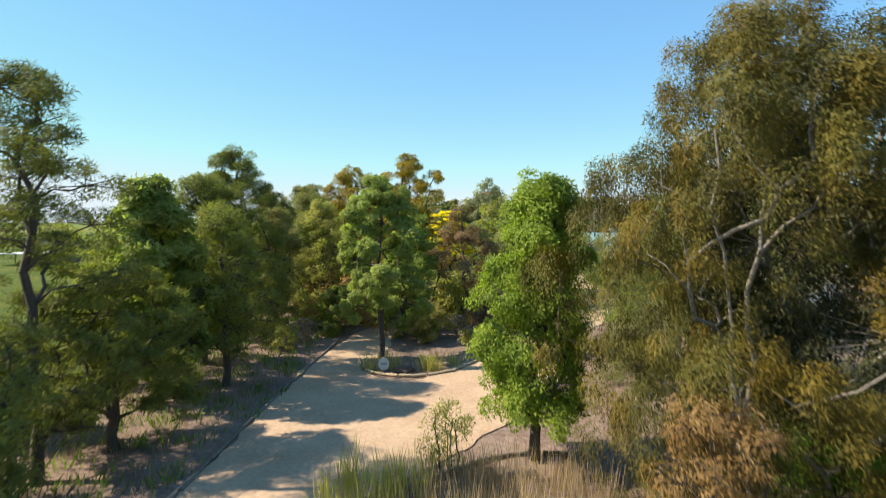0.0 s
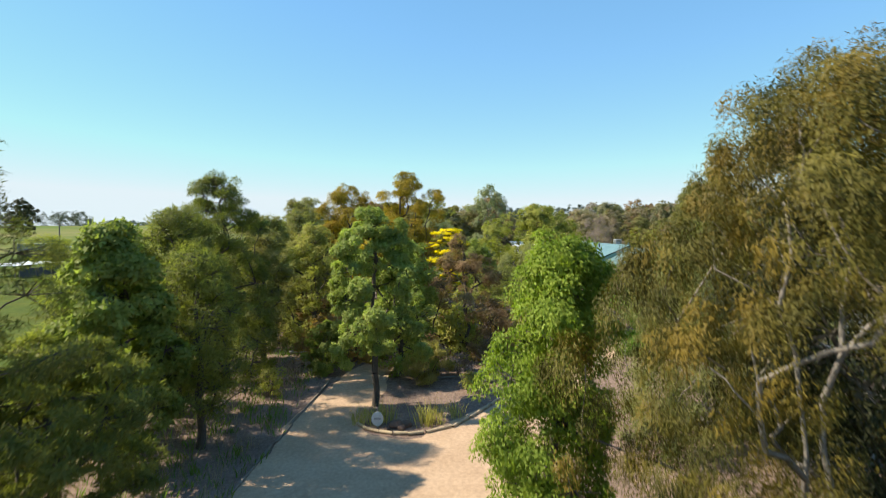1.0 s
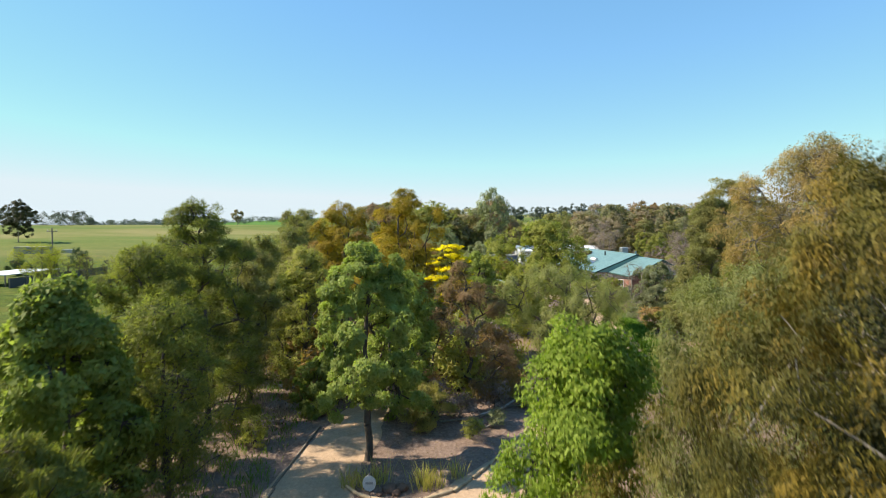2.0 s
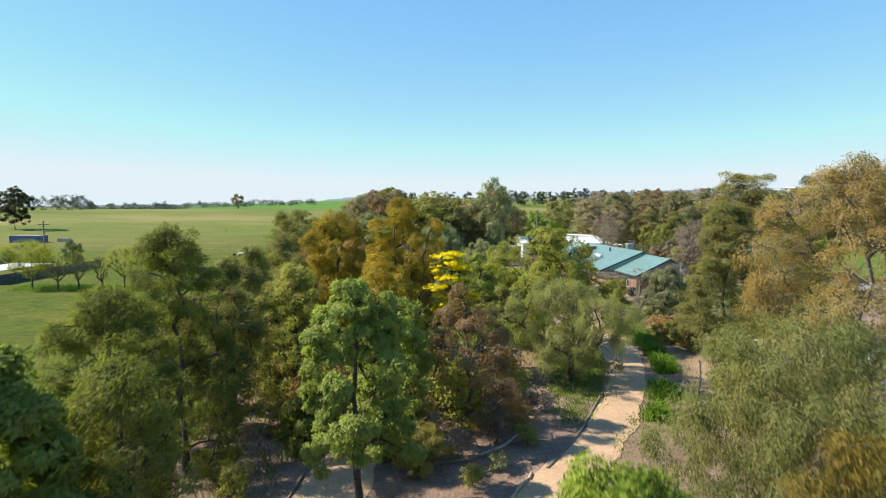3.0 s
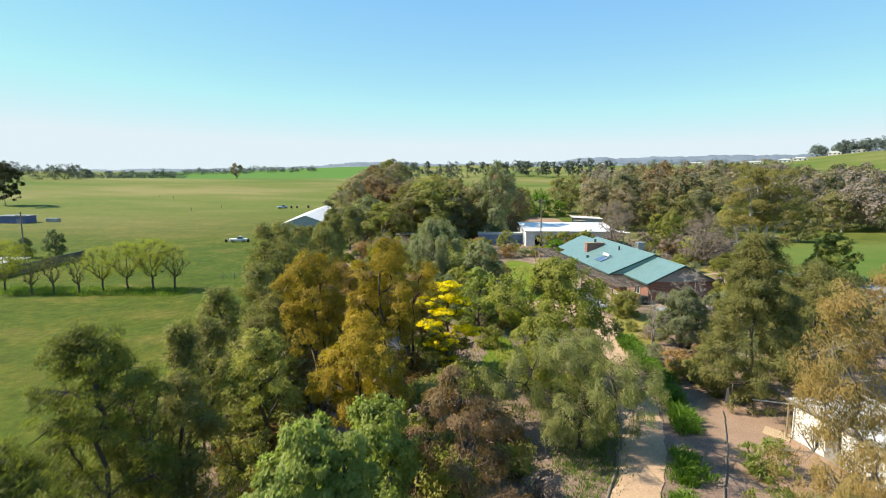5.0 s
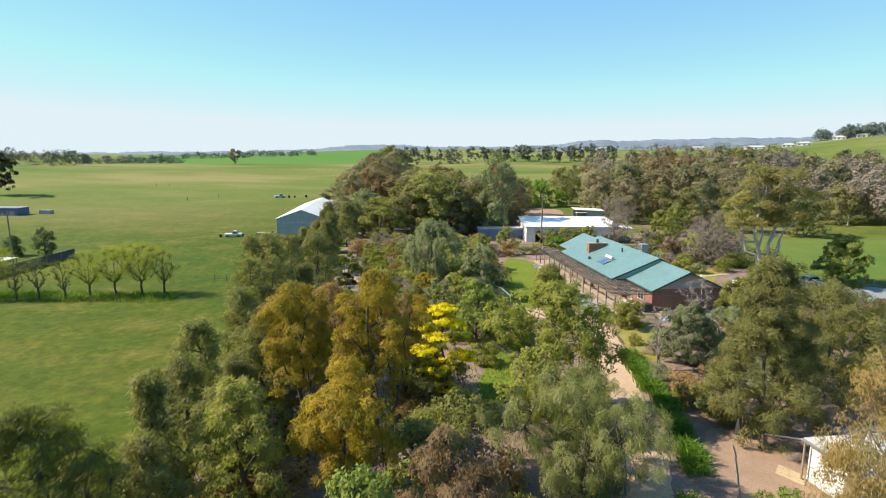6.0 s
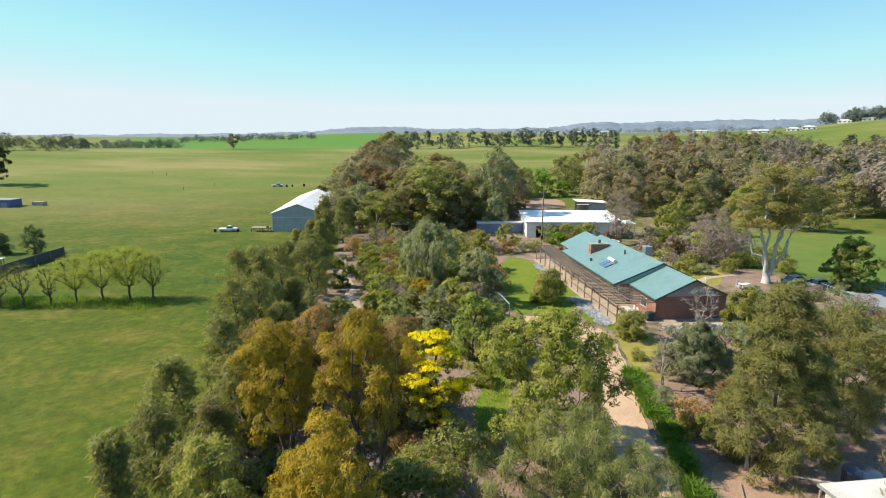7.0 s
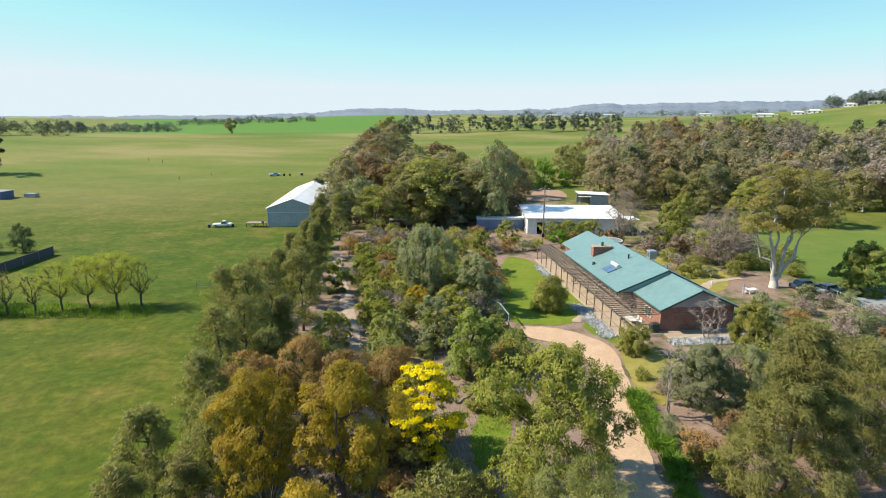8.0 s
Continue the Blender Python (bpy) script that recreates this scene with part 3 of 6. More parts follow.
tagged(part("road", raw_mesh("road", *ribbon([(-5.3, 2), (-5.3, 14), (-5.4, 22), (-5.7, 30), (-5.4, 37), (-4.5, 41), (-3.5, 44)], [4.6, 4.6, 4.4, 3.8, 3.2, 2.4, 1.5], 0.03), GRAVEL, True)),
       "pale gravel driveway with tree shadows", "driveway", kind="structure")
tagged(part("road", raw_mesh("road", *ribbon([(-5.0, 14), (-2.5, 20.5), (1.0, 25.5), (4.4, 31), (5.9, 34.5), (8.2, 38.5), (11.9, 46), (15.0, 53), (16.5, 60), (17.0, 67), (18.3, 75), (20.0, 83), (19.2, 89.5), (15, 92.6), (9.5, 93.5)],
                                                [3.0, 7.0, 7.5, 5.6, 4.2, 3.0, 2.7, 3.1, 3.6, 3.8, 3.4, 3.4, 4.5, 4.6, 3.8], 0.045), GRAVEL, True)),
       "pale gravel driveway winding to the house", "driveway", kind="structure")
tagged(part("road", (patch([(-6.6, 19), (-2.5, 20), (1.5, 25), (2.0, 29.4), (0.4, 29.0), (-0.8, 28.5), (-1.8, 28.3), (-3.0, 28.5), (-4.2, 29.4), (-4.6, 31), (-4.7, 33.5), (-6.8, 34)], 0.02), GRAVEL)), "pale gravel forecourt at the driveway fork", "driveway", kind="structure")
tagged(part("road", raw_mesh("road", *ribbon([(-4.5, 70), (-8.0, 84), (-11.5, 97.5), (-17.5, 120), (-21, 135)], [1.5, 1.7, 1.8, 1.9, 1.9], 0.03), DIRT, True)),
       "narrow pale dirt track between shrubs", "track", kind="structure")
tagged(part("lawn", (patch([(9.6, 96.2), (13.8, 95.4), (18.2, 95.6), (21.0, 98.6), (22.6, 100.6), (22.2, 106), (21.0, 114), (19.8, 124), (17.4, 131), (13.0, 133.5), (11, 122), (10.2, 110)], 0.03), LAWN)),
       "mown green lawn beside the house", "lawn", kind="structure")
tagged(part("lawn", (patch([(19.6, 94.6), (21.6, 90.4), (23.6, 88.8), (25.2, 90.5), (25.0, 94), (23.6, 98), (22.4, 99.6), (20.8, 97.0)], 0.032), LAWN)), "mown green lawn strip by the flower bed", "lawn", kind="structure")
tagged(part("lawn", (patch([(20.4, 75), (23.5, 74), (27, 80), (27.5, 88), (24.6, 91), (22.4, 90.0), (22.0, 84)], 0.035), DRYLAWN)), "dry yellowish lawn beside the driveway", "lawn", kind="structure")
tagged(part("lawn", (patch([(3.8, 64), (6.5, 64), (8.2, 74), (6.4, 80), (4.6, 74)], 0.03), LAWN)), "small green lawn strip between trees", "lawn", kind="structure")
tagged(part("ground_patch", (patch([(19, 44), (24, 42.5), (27, 50), (25.5, 58.5), (21.8, 61.5), (19.6, 55)], 0.03), EARTH)), "bare reddish earth yard", "earth yard", kind="structure")
tagged(part("lawn", (patch([(42, 108), (50, 116), (52, 128), (44, 140), (36, 140), (40, 125)], 0.03), DRYLAWN)), "dry lawn behind the house", "lawn", kind="structure")


# ---- house ----
def sheet_material(name, c, c2, ribs=5.0, axis=0, rough=0.4, metal=0.0, depth=0.02):
    """Ribbed steel sheet: ribs as relief across one axis, weathered in patches."""
    m, nodes, links, bsdf = shader(name)
    n = noise_tex(nodes, links, 0.45, 5.0, 0.6)
    r = ramp(nodes, [(0.3, c), (0.7, c2)])
    links.new(n.outputs[0], r.inputs[0])
    tc = nodes.new("ShaderNodeTexCoord")
    w = nodes.new("ShaderNodeTexWave")
    w.bands_direction = ("X", "Y", "Z")[axis]
    w.inputs["Scale"].default_value = ribs / 6.2832 * 2
    links.new(tc.outputs["Object"], w.inputs["Vector"])
    streak = noise_tex(nodes, links, 1.2, 3.0)
    dirt = ramp(nodes, [(0.42, (1, 1, 1)), (0.75, (0.72, 0.7, 0.66))])
    links.new(streak.outputs[0], dirt.inputs[0])
    links.new(mixed(nodes, links, 0.6, r.outputs[0], mixed(nodes, links, 1.0, r.outputs[0], dirt.outputs[0], "MULTIPLY")), bsdf.inputs["Base Color"])
    bsdf.inputs["Roughness"].default_value, bsdf.inputs["Metallic"].default_value = rough, metal
    bumped(nodes, links, bsdf, w.outputs["Fac"], 0.6, depth)
    return m


def plain(name, c, rough=0.6, metal=0.0):
    return rough_material(name, shade(c, 0.9), shade(c, 1.08), 2.5, rough, 0.1, 0.005, metal)


def brick_material():
    m, nodes, links, bsdf = shader("red_brick")
    tc = nodes.new("ShaderNodeTexCoord")
    sep, add, com = nodes.new("ShaderNodeSeparateXYZ"), nodes.new("ShaderNodeMath"), nodes.new("ShaderNodeCombineXYZ")
    links.new(tc.outputs["Object"], sep.inputs[0])
    links.new(sep.outputs[0], add.inputs[0])
    links.new(sep.outputs[1], add.inputs[1])
    links.new(add.outputs[0], com.inputs[0])
    links.new(sep.outputs[2], com.inputs[1])
    b = nodes.new("ShaderNodeTexBrick")
    links.new(com.outputs[0], b.inputs["Vector"])
    b.inputs["Color1"].default_value, b.inputs["Color2"].default_value = (0.25, 0.085, 0.055, 1), (0.17, 0.06, 0.045, 1)
    b.inputs["Mortar"].default_value = (0.34, 0.28, 0.24, 1)
    b.inputs["Scale"].default_value = 1.0
    b.inputs["Brick Width"].default_value, b.inputs["Row Height"].default_value, b.inputs["Mortar Size"].default_value = 0.24, 0.086, 0.008
    links.new(b.outputs["Color"], bsdf.inputs["Base Color"])
    bsdf.inputs["Roughness"].default_value = 0.9
    return m


ROOF = sheet_material("green_steel_roof", (0.115, 0.205, 0.212), (0.135, 0.23, 0.235), 5.0, 1)
TRIM = plain("dark_green_trim", (0.05, 0.10, 0.09), 0.5)
BRICK = brick_material()
INFILL = plain("grey_weatherboard", (0.44, 0.42, 0.43), 0.8)
TIMBER = rough_material("weathered_timber", (0.22, 0.165, 0.125), (0.38, 0.30, 0.24), 3.0, 0.9, 0.5, 0.01)
LOGS = rough_material("grey_logs", (0.15, 0.12, 0.095), (0.30, 0.25, 0.2), 2.0, 0.95, 0.7, 0.02)
PALE = rough_material("pale_timber_edging", (0.45, 0.33, 0.2), (0.6, 0.47, 0.31), 1.5, 0.9, 0.4, 0.02)
WHITE = plain("white_paint", (0.76, 0.76, 0.75), 0.5)
DARKBLUE = plain("dark_blue_paint", (0.035, 0.05, 0.09), 0.3)
GREYSTEEL = plain("grey_steel", (0.42, 0.43, 0.44), 0.45, 0.5)
PAVING = rough_material("sandy_paving", (0.36, 0.27, 0.19), (0.48, 0.38, 0.28), 1.2, 0.95, 0.4, 0.02)
BLACK = plain("black_rubber", (0.02, 0.02, 0.022), 0.8)


def glass_material():
    m, nodes, links, bsdf = shader("window_glass")
    bsdf.inputs["Base Color"].default_value = (0.03, 0.04, 0.045, 1)
    bsdf.inputs["Roughness"].default_value = 0.05
    bsdf.inputs["Specular IOR Level"].default_value = 0.8
    return m


GLASS = glass_material()


def slope(bm, pts, th):
    """A sheet through four points, th thick downwards."""
    top = [bm.verts.new(p) for p in pts]
    low = [bm.verts.new((p[0], p[1], p[2] - th)) for p in pts]
    n = len(pts)
    bm.faces.new(top)
    bm.faces.new(low[::-1])
    for i in range(n):
        bm.faces.new((top[i], low[i], low[(i + 1) % n], top[(i + 1) % n]))
    return bm


def gable(u0, u1, v0, v1, ridge, ze, zr, th=0.1):
    bm = bmesh.new()
    slope(bm, [(v0, u0, ze), (ridge - 0.004, u0, zr), (ridge - 0.004, u1, zr), (v0, u1, ze)], th)
    slope(bm, [(ridge + 0.004, u0, zr), (v1, u0, ze), (v1, u1, ze), (ridge + 0.004, u1, zr)], th)
    bmesh.ops.recalc_face_normals(bm, faces=bm.faces)
    return bm


def gable_wall(v0, v1, u, t, z0, ridge, zr):
    """The triangle under a gable."""
    bm = bmesh.new()
    f = [bm.verts.new(p) for p in ((v0, u, z0), (v1, u, z0), (ridge, u, zr))]
    b = [bm.verts.new(p) for p in ((v0, u + t, z0), (v1, u + t, z0), (ridge, u + t, zr))]
    bm.faces.new(f), bm.faces.new(b[::-1])
    for i in range(3):
        bm.faces.new((f[i], b[i], b[(i + 1) % 3], f[(i + 1) % 3]))
    bmesh.ops.recalc_face_normals(bm, faces=bm.faces)
    return bm


def cylinder(r, z0, z1, x=0.0, y=0.0, seg=20, r2=None, cap=True):
    bm = bmesh.new()
    bmesh.ops.create_cone(bm, cap_ends=cap, segments=seg, radius1=r, radius2=r if r2 is None else r2, depth=z1 - z0)
    bmesh.ops.translate(bm, verts=bm.verts, vec=(x, y, (z0 + z1) / 2))
    return bm


def window(house_ob, x, y, z, w, h, along):
    """A framed window on a wall: along 'x' or 'y'."""
    d = 0.05
    if along == "y":
        fr = boxes((x - d, y, z, x + d, y + 0.08, z + h), (x - d, y + w - 0.08, z, x + d, y + w, z + h), (x - d, y + 0.08, z, x + d, y + w - 0.08, z + 0.08), (x - d, y + 0.08, z + h - 0.08, x + d, y + w - 0.08, z + h), (x - d, y + w / 2 - 0.03, z + 0.08, x + d, y + w / 2 + 0.03, z + h - 0.08))
        pn = boxes((x - 0.02, y + 0.08, z + 0.08, x + 0.02, y + w - 0.08, z + h - 0.08))
    else:
        fr = boxes((x, y - d, z, x + 0.08, y + d, z + h), (x + w - 0.08, y - d, z, x + w, y + d, z + h), (x + 0.08, y - d, z, x + w - 0.08, y + d, z + 0.08), (x + 0.08, y - d, z + h - 0.08, x + w - 0.08, y + d, z + h), (x + w / 2 - 0.03, y - d, z + 0.08, x + w / 2 + 0.03, y + d, z + h - 0.08))
        pn = boxes((x + 0.08, y - 0.02, z + 0.08, x + w - 0.08, y + 0.02, z + h - 0.08))
    wdw = part("window", (fr, WHITE), house_ob, "white-framed window")
    part("pane", (pn, GLASS), wdw)


HOUSE = pose(28.8, 93.2, 0, 0, 0, 7.3)
house = thing("house", "long red brick house with green steel roof", "house", HOUSE)
part("wall", (boxes((0.55, 0.55, -0.2, 10.5, 0.8, 3.15)), BRICK), house, "red brick end wall")
part("wall", (boxes((0.55, 0.8, -0.2, 0.8, 8.4, 3.1)), BRICK), house)
part("wall", (boxes((-0.2, 8.4, -0.2, 0.05, 30.8, 3.35), (0.05, 8.4, -0.2, 0.55, 8.65, 3.35)), BRICK), house)
part("wall", (boxes((10.25, 0.8, -0.2, 10.5, 30.8, 3.1)), BRICK), house)
part("wall", (boxes((0.05, 30.55, -0.2, 10.25, 30.8, 3.3)), BRICK), house)
part("gable_infill", (gable_wall(0.35, 10.65, 0.58, 0.12, 3.16, 5.4, 5.42), INFILL), house, "grey boarded gable")
part("gable_infill", (gable_wall(-1.6, 10.4, 30.56, 0.12, 3.3, 5.0, 5.8), INFILL), house)
part("roof", (gable(-0.3, 8.3, 0, 11, 5.4, 3.1, 5.62), ROOF), house)
part("roof", (gable(7.7, 31.3, -2.3, 11.1, 5.0, 3.1, 6.05), ROOF), house)
part("roof", (gable(31.32, 38.2, -0.4, 9.0, 4.6, 3.2, 5.6), ROOF), house)
part("wall", (boxes((0.4, 31.3, -0.2, 8.4, 37.6, 3.2)), BRICK), house)
part("step_wall", (gable_wall(-1.9, 10.6, 7.75, 0.08, 3.02, 5.0, 5.86), plain("pale_green_flashing", (0.22, 0.38, 0.35), 0.5)), house, "pale green wall strip between two roofs")
for v0, u0, v1, u1, z in ((-2.42, 7.7, -2.3, 31.3, 3.02), (-0.12, -0.3, 0, 7.69, 3.02), (11, -0.3, 11.12, 7.69, 3.02), (11.1, 7.7, 11.22, 31.3, 3.02)):
    part("gutter", (boxes((v0, u0, z - 0.1, v1, u1, z + 0.08)), TRIM), house, "dark green gutter")
for u, vs, ridge, ze, zr in ((-0.36, (0, 11), 5.4, 3.1, 5.62), (7.64, (-2.3, 11.1), 5.0, 3.1, 6.05)):
    for v in vs:
        bm = bmesh.new()
        slope(bm, [(v, u, ze + 0.03), (ridge, u, zr + 0.03), (ridge, u + 0.1, zr + 0.03), (v, u + 0.1, ze + 0.03)], 0.24)
        bmesh.ops.recalc_face_normals(bm, faces=bm.faces)
        part("barge_board", (bm, TRIM), house, "dark green barge board")
part("ridge_cap", (gable(-0.3, 7.7, 5.15, 5.65, 5.4, 5.56, 5.68, 0.04), ROOF), house)
part("ridge_cap", (gable(7.7, 31.3, 4.75, 5.25, 5.0, 5.99, 6.11, 0.04), ROOF), house)
chim = part("chimney", (boxes((0.2, 23.6, 3.6, 3.4, 24.8, 5.75)), BRICK), house, "wide red brick chimney block")
part("chimney_cap", (boxes((0.1, 23.5, 5.75, 3.5, 24.9, 5.88)), PAVING), chim, "pale concrete cap")
part("flue", (cylinder(0.22, 5.88, 6.5, 1.9, 24.2, 12), TRIM), chim, "green round flue")
pitch = math.degrees(math.atan2(6.05 - 3.1, 7.3))
solar = part("solar_heater", (boxes((-0.55, -1.25, 0.06, 0.95, -0.05, 0.14), (-0.55, 0.05, 0.06, 0.95, 1.25, 0.14)), plain("blue_solar_glass", (0.10, 0.17, 0.30), 0.15)), house, "two blue solar panels", pose(-0.2, 16.2, 3.95, 0, -pitch, 0))
bm = cylinder(0.28, -1.2, 1.2, 0, 0, 16)
bmesh.ops.rotate(bm, verts=bm.verts, cent=(0, 0, 0), matrix=Matrix.Rotation(radians(90), 3, "X"))
bmesh.ops.translate(bm, verts=bm.verts, vec=(1.3, 0, 0.32))
part("tank", (bm, WHITE), solar, "white horizontal water cylinder")
cool = part("evaporative_cooler", (boxes((6.0, 15.6, 5.6, 7.2, 16.8, 6.9), bevel=0.06), GREYSTEEL), house, "grey roof cooler box")
part("louvre", (boxes(*[(5.97, 15.7, 5.95 + i * 0.16, 6.0, 16.7, 6.02 + i * 0.16) for i in range(5)]), TRIM), cool)
part("roof_pipe", (cylinder(0.12, 4.9, 6.1, 3.4, 17.2, 10), BLACK), house, "dark flue pipe")
part("roof_vent", (cylinder(0.22, 3.4, 4.1, -0.9, 20.5, 10), TRIM), house)
part("roof_vent", (cylinder(0.16, 5.7, 6.5, 5.6, 9.4, 10), ROOF), house)
for u, w in ((3.0, 1.8), (10.5, 2.2), (15.0, 1.8), (19.5, 2.4), (27.0, 1.8)):
    window(house, 0.52 if u < 8 else -0.24, u, 0.9 if w < 2.3 else 0.1, w, 1.3 if w < 2.3 else 2.1, "y")
part("door", (boxes((0.49, 6.4, 0, 0.55, 7.3, 2.05)), TIMBER), house, "brown timber door")
part("trellis", (boxes((2.0, 0.5, 0.0, 2.08, 0.56, 2.3), (5.6, 0.5, 0.0, 5.68, 0.56, 2.3), (2.0, 0.49, 2.2, 5.7, 0.53, 2.28), (3.0, 0.48, 2.5, 7.2, 0.52, 2.58)), TIMBER), house, "timber trellis on brick wall")
tagged(part("pavement", (boxes((-5.6, -0.6, -0.3, 0.5, 38.5, 0.05)), PAVING), None, "", HOUSE), "sandy paved terrace under the pergola", "paving", kind="structure")
tagged(part("pavement", (boxes((0.6, -2.2, -0.3, 11.5, 0.5, 0.055)), PAVING), None, "", HOUSE), "sandy paved strip below the gable wall", "paving", kind="structure")

# ---- pergola ----
pergola = thing("pergola", "weathered timber pergola along the house", "pergola", HOUSE)
post_me = None
for u in np.arange(-0.3, 38.6, 2.95):
    if post_me is None:
        post_me = part("post", (boxes((-0.07, -0.07, 0, 0.07, 0.07, 2.55)), TIMBER), pergola, "", pose(-5.2, u, 0)).data
    else:
        part("post", post_me, pergola, "", pose(-5.2, u, 0))
    if 8 < u < 31 and int(u) % 2:
        part("post", post_me, pergola, "", pose(-2.75, u, 0))
part("beam", (boxes((-5.27, -0.8, 2.55, -5.13, 38.8, 2.73)), TIMBER), pergola)
part("beam", (boxes((-2.82, 7.9, 2.55, -2.68, 38.8, 2.73)), TIMBER), pergola)
raf = {}
for u in np.arange(-0.6, 38.7, 0.74):
    end = -2.2 if u > 7.8 else -0.2
    if end not in raf:
        raf[end] = part("rafter", (boxes((-5.7, -0.03, 2.735, end, 0.03, 2.86)), TIMBER), pergola, "", pose(0, u, 0)).data
    else:
        part("rafter", raf[end], pergola, "", pose(0, u, 0))
for v in (-4.6, -3.9, -3.2):
    part("batten", (boxes((v, -0.8, 2.865, v + 0.05, 38.8, 2.90)), TIMBER), pergola)
part("handrail", (boxes((-5.24, 0, 0.95, -5.16, 20.1, 1.03)), TIMBER), pergola, "timber handrail between posts")
vine_rng = np.random.default_rng(77)
n = 900
a0 = np.stack([vine_rng.uniform(-5.5, -1.9, n), vine_rng.uniform(-0.5, 38, n), vine_rng.uniform(2.88, 3.0, n)], 1)
a0[a0[:, 1] < 7, 0] += vine_rng.uniform(0, 1.8, int((a0[:, 1] < 7).sum()))
a1 = a0 + vine_rng.normal(0, 0.45, (n, 3)) * [1, 1, 0.12]
tagged(part("vine", raw_mesh("vine", *frusta(a0, a1, np.full(n, 0.02), np.full(n, 0.012), 4), BARK["grey"]), None, "", HOUSE), "bare tangled vine over the pergola", "vine", kind="stuff")


def local(m, x, y, z=0.0):
    return m @ Vector((x, y, z))


def chair_at(m, x, y, turn, mat):
    ch = thing("garden_chair", "outdoor chair on the paved terrace", "chair", m @ pose(x, y, 0.05, 0, 0, turn), "terrace chairs")
    part("seat", (boxes((-0.25, -0.25, 0.40, 0.25, 0.25, 0.45)), mat), ch)
    part("backrest", (boxes((-0.25, 0.2, 0.45, 0.25, 0.25, 0.95)), mat), ch)
    for sx in (-0.22, 0.18):
        for sy in (-0.22, 0.18):
            part("leg", (boxes((sx, sy, 0, sx + 0.04, sy + 0.04, 0.40)), mat), ch)


table = thing("garden_table", "white outdoor table under the pergola", "table", HOUSE @ pose(-2.0, 3.4, 0.05))
part("tabletop", (boxes((-0.5, -1.0, 0.70, 0.5, 1.0, 0.75)), WHITE), table)
for sx in (-0.42, 0.36):
    for sy in (-0.9, 0.84):
        part("leg", (boxes((sx, sy, 0, sx + 0.06, sy + 0.06, 0.70)), WHITE), table)
for x, y, tn in ((-3.0, 2.9, 90), (-3.0, 4.0, 90), (-1.0, 3.0, -90), (-1.0, 4.0, -90), (-2.6, 14.0, 20), (-3.6, 22.0, 70)):
    chair_at(HOUSE, x, y, tn, WHITE if tn < 0 else TIMBER)
bbq = thing("barbecue", "dark covered barbecue beside the wall", "barbecue", HOUSE @ pose(-0.3, 0.3, 0.05))
part("cover", (boxes((-0.6, -0.45, 0.05, 0.6, 0.45, 1.25), bevel=0.18), plain("dark_green_cover", (0.035, 0.05, 0.045), 0.6)), bbq, "dark fabric cover")
for sx in (-0.5, 0.44):
    part("wheel", (boxes((sx, -0.3, 0.0, sx + 0.06, -0.15, 0.1)), BLACK), bbq)

# ---- sheds ----
WSTEEL = sheet_material("white_steel_sheet", (0.66, 0.66, 0.66), (0.80, 0.80, 0.79), 5.0, 0)
WROOF = sheet_material("pale_roof_sheet", (0.64, 0.64, 0.65), (0.76, 0.76, 0.77), 5.0, 1)
GSTEEL = sheet_material("grey_wall_sheet", (0.30, 0.33, 0.36), (0.36, 0.39, 0.42), 5.0, 0)
BLUE = sheet_material("blue_grey_sheet", (0.13, 0.18, 0.28), (0.18, 0.23, 0.33), 5.0, 0)
# near-black stand-in for the shade inside the white workshop
SHADE = plain("interior_shade", (0.05, 0.05, 0.05), 0.9)
shed = thing("farm_shed", "large grey steel gabled farm shed", "shed", pose(-43.3, 161.2, 0, 0, 0, 5))
part("wall", (boxes((0, 0, -0.3, 12.5, 0.15, 4.5)), GSTEEL), shed)
part("wall", (boxes((0, 0.15, -0.3, 0.15, 44, 4.5)), GSTEEL), shed)
part("wall", (boxes((12.35, 0.15, -0.3, 12.5, 44, 4.5)), GSTEEL), shed)
part("wall", (boxes((0.15, 43.85, -0.3, 12.35, 44, 4.5)), GSTEEL), shed)
part("gable_wall", (gable_wall(0, 12.5, 0.02, 0.12, 4.5, 6.25, 6.7), GSTEEL), shed)
part("roof", (gable(-0.25, 44.3, -0.3, 12.8, 6.25, 4.5, 6.85), WROOF), shed, "bright pale steel roof")
part("gutter", (boxes((-0.42, -0.25, 4.36, -0.3, 44.3, 4.5)), WHITE), shed, "white gutter")
part("downpipe", (boxes((-0.05, -0.1, 0.0, 0.05, 0.0, 4.4)), WHITE), shed)
part("trim", (boxes((0.1, -0.06, 3.4, 12.4, -0.01, 3.5)), WHITE), shed)
deck = thing("timber_platform", "low timber loading platform by shed", "platform", pose(-48.6, 160.2, 0.0))
part("deck", (boxes((0, 0, 0.75, 4.6, 2.4, 0.9)), TIMBER), deck)
for x in (0.1, 2.2, 4.3):
    for y in (0.1, 2.1):
        part("post", (boxes((x, y, -0.1, x + 0.2, y + 0.2, 0.75)), TIMBER), deck)
part("rail", (boxes((4.0, 0.0, 0.9, 4.6, 0.4, 1.5)), EARTH), deck, "rusty red box")

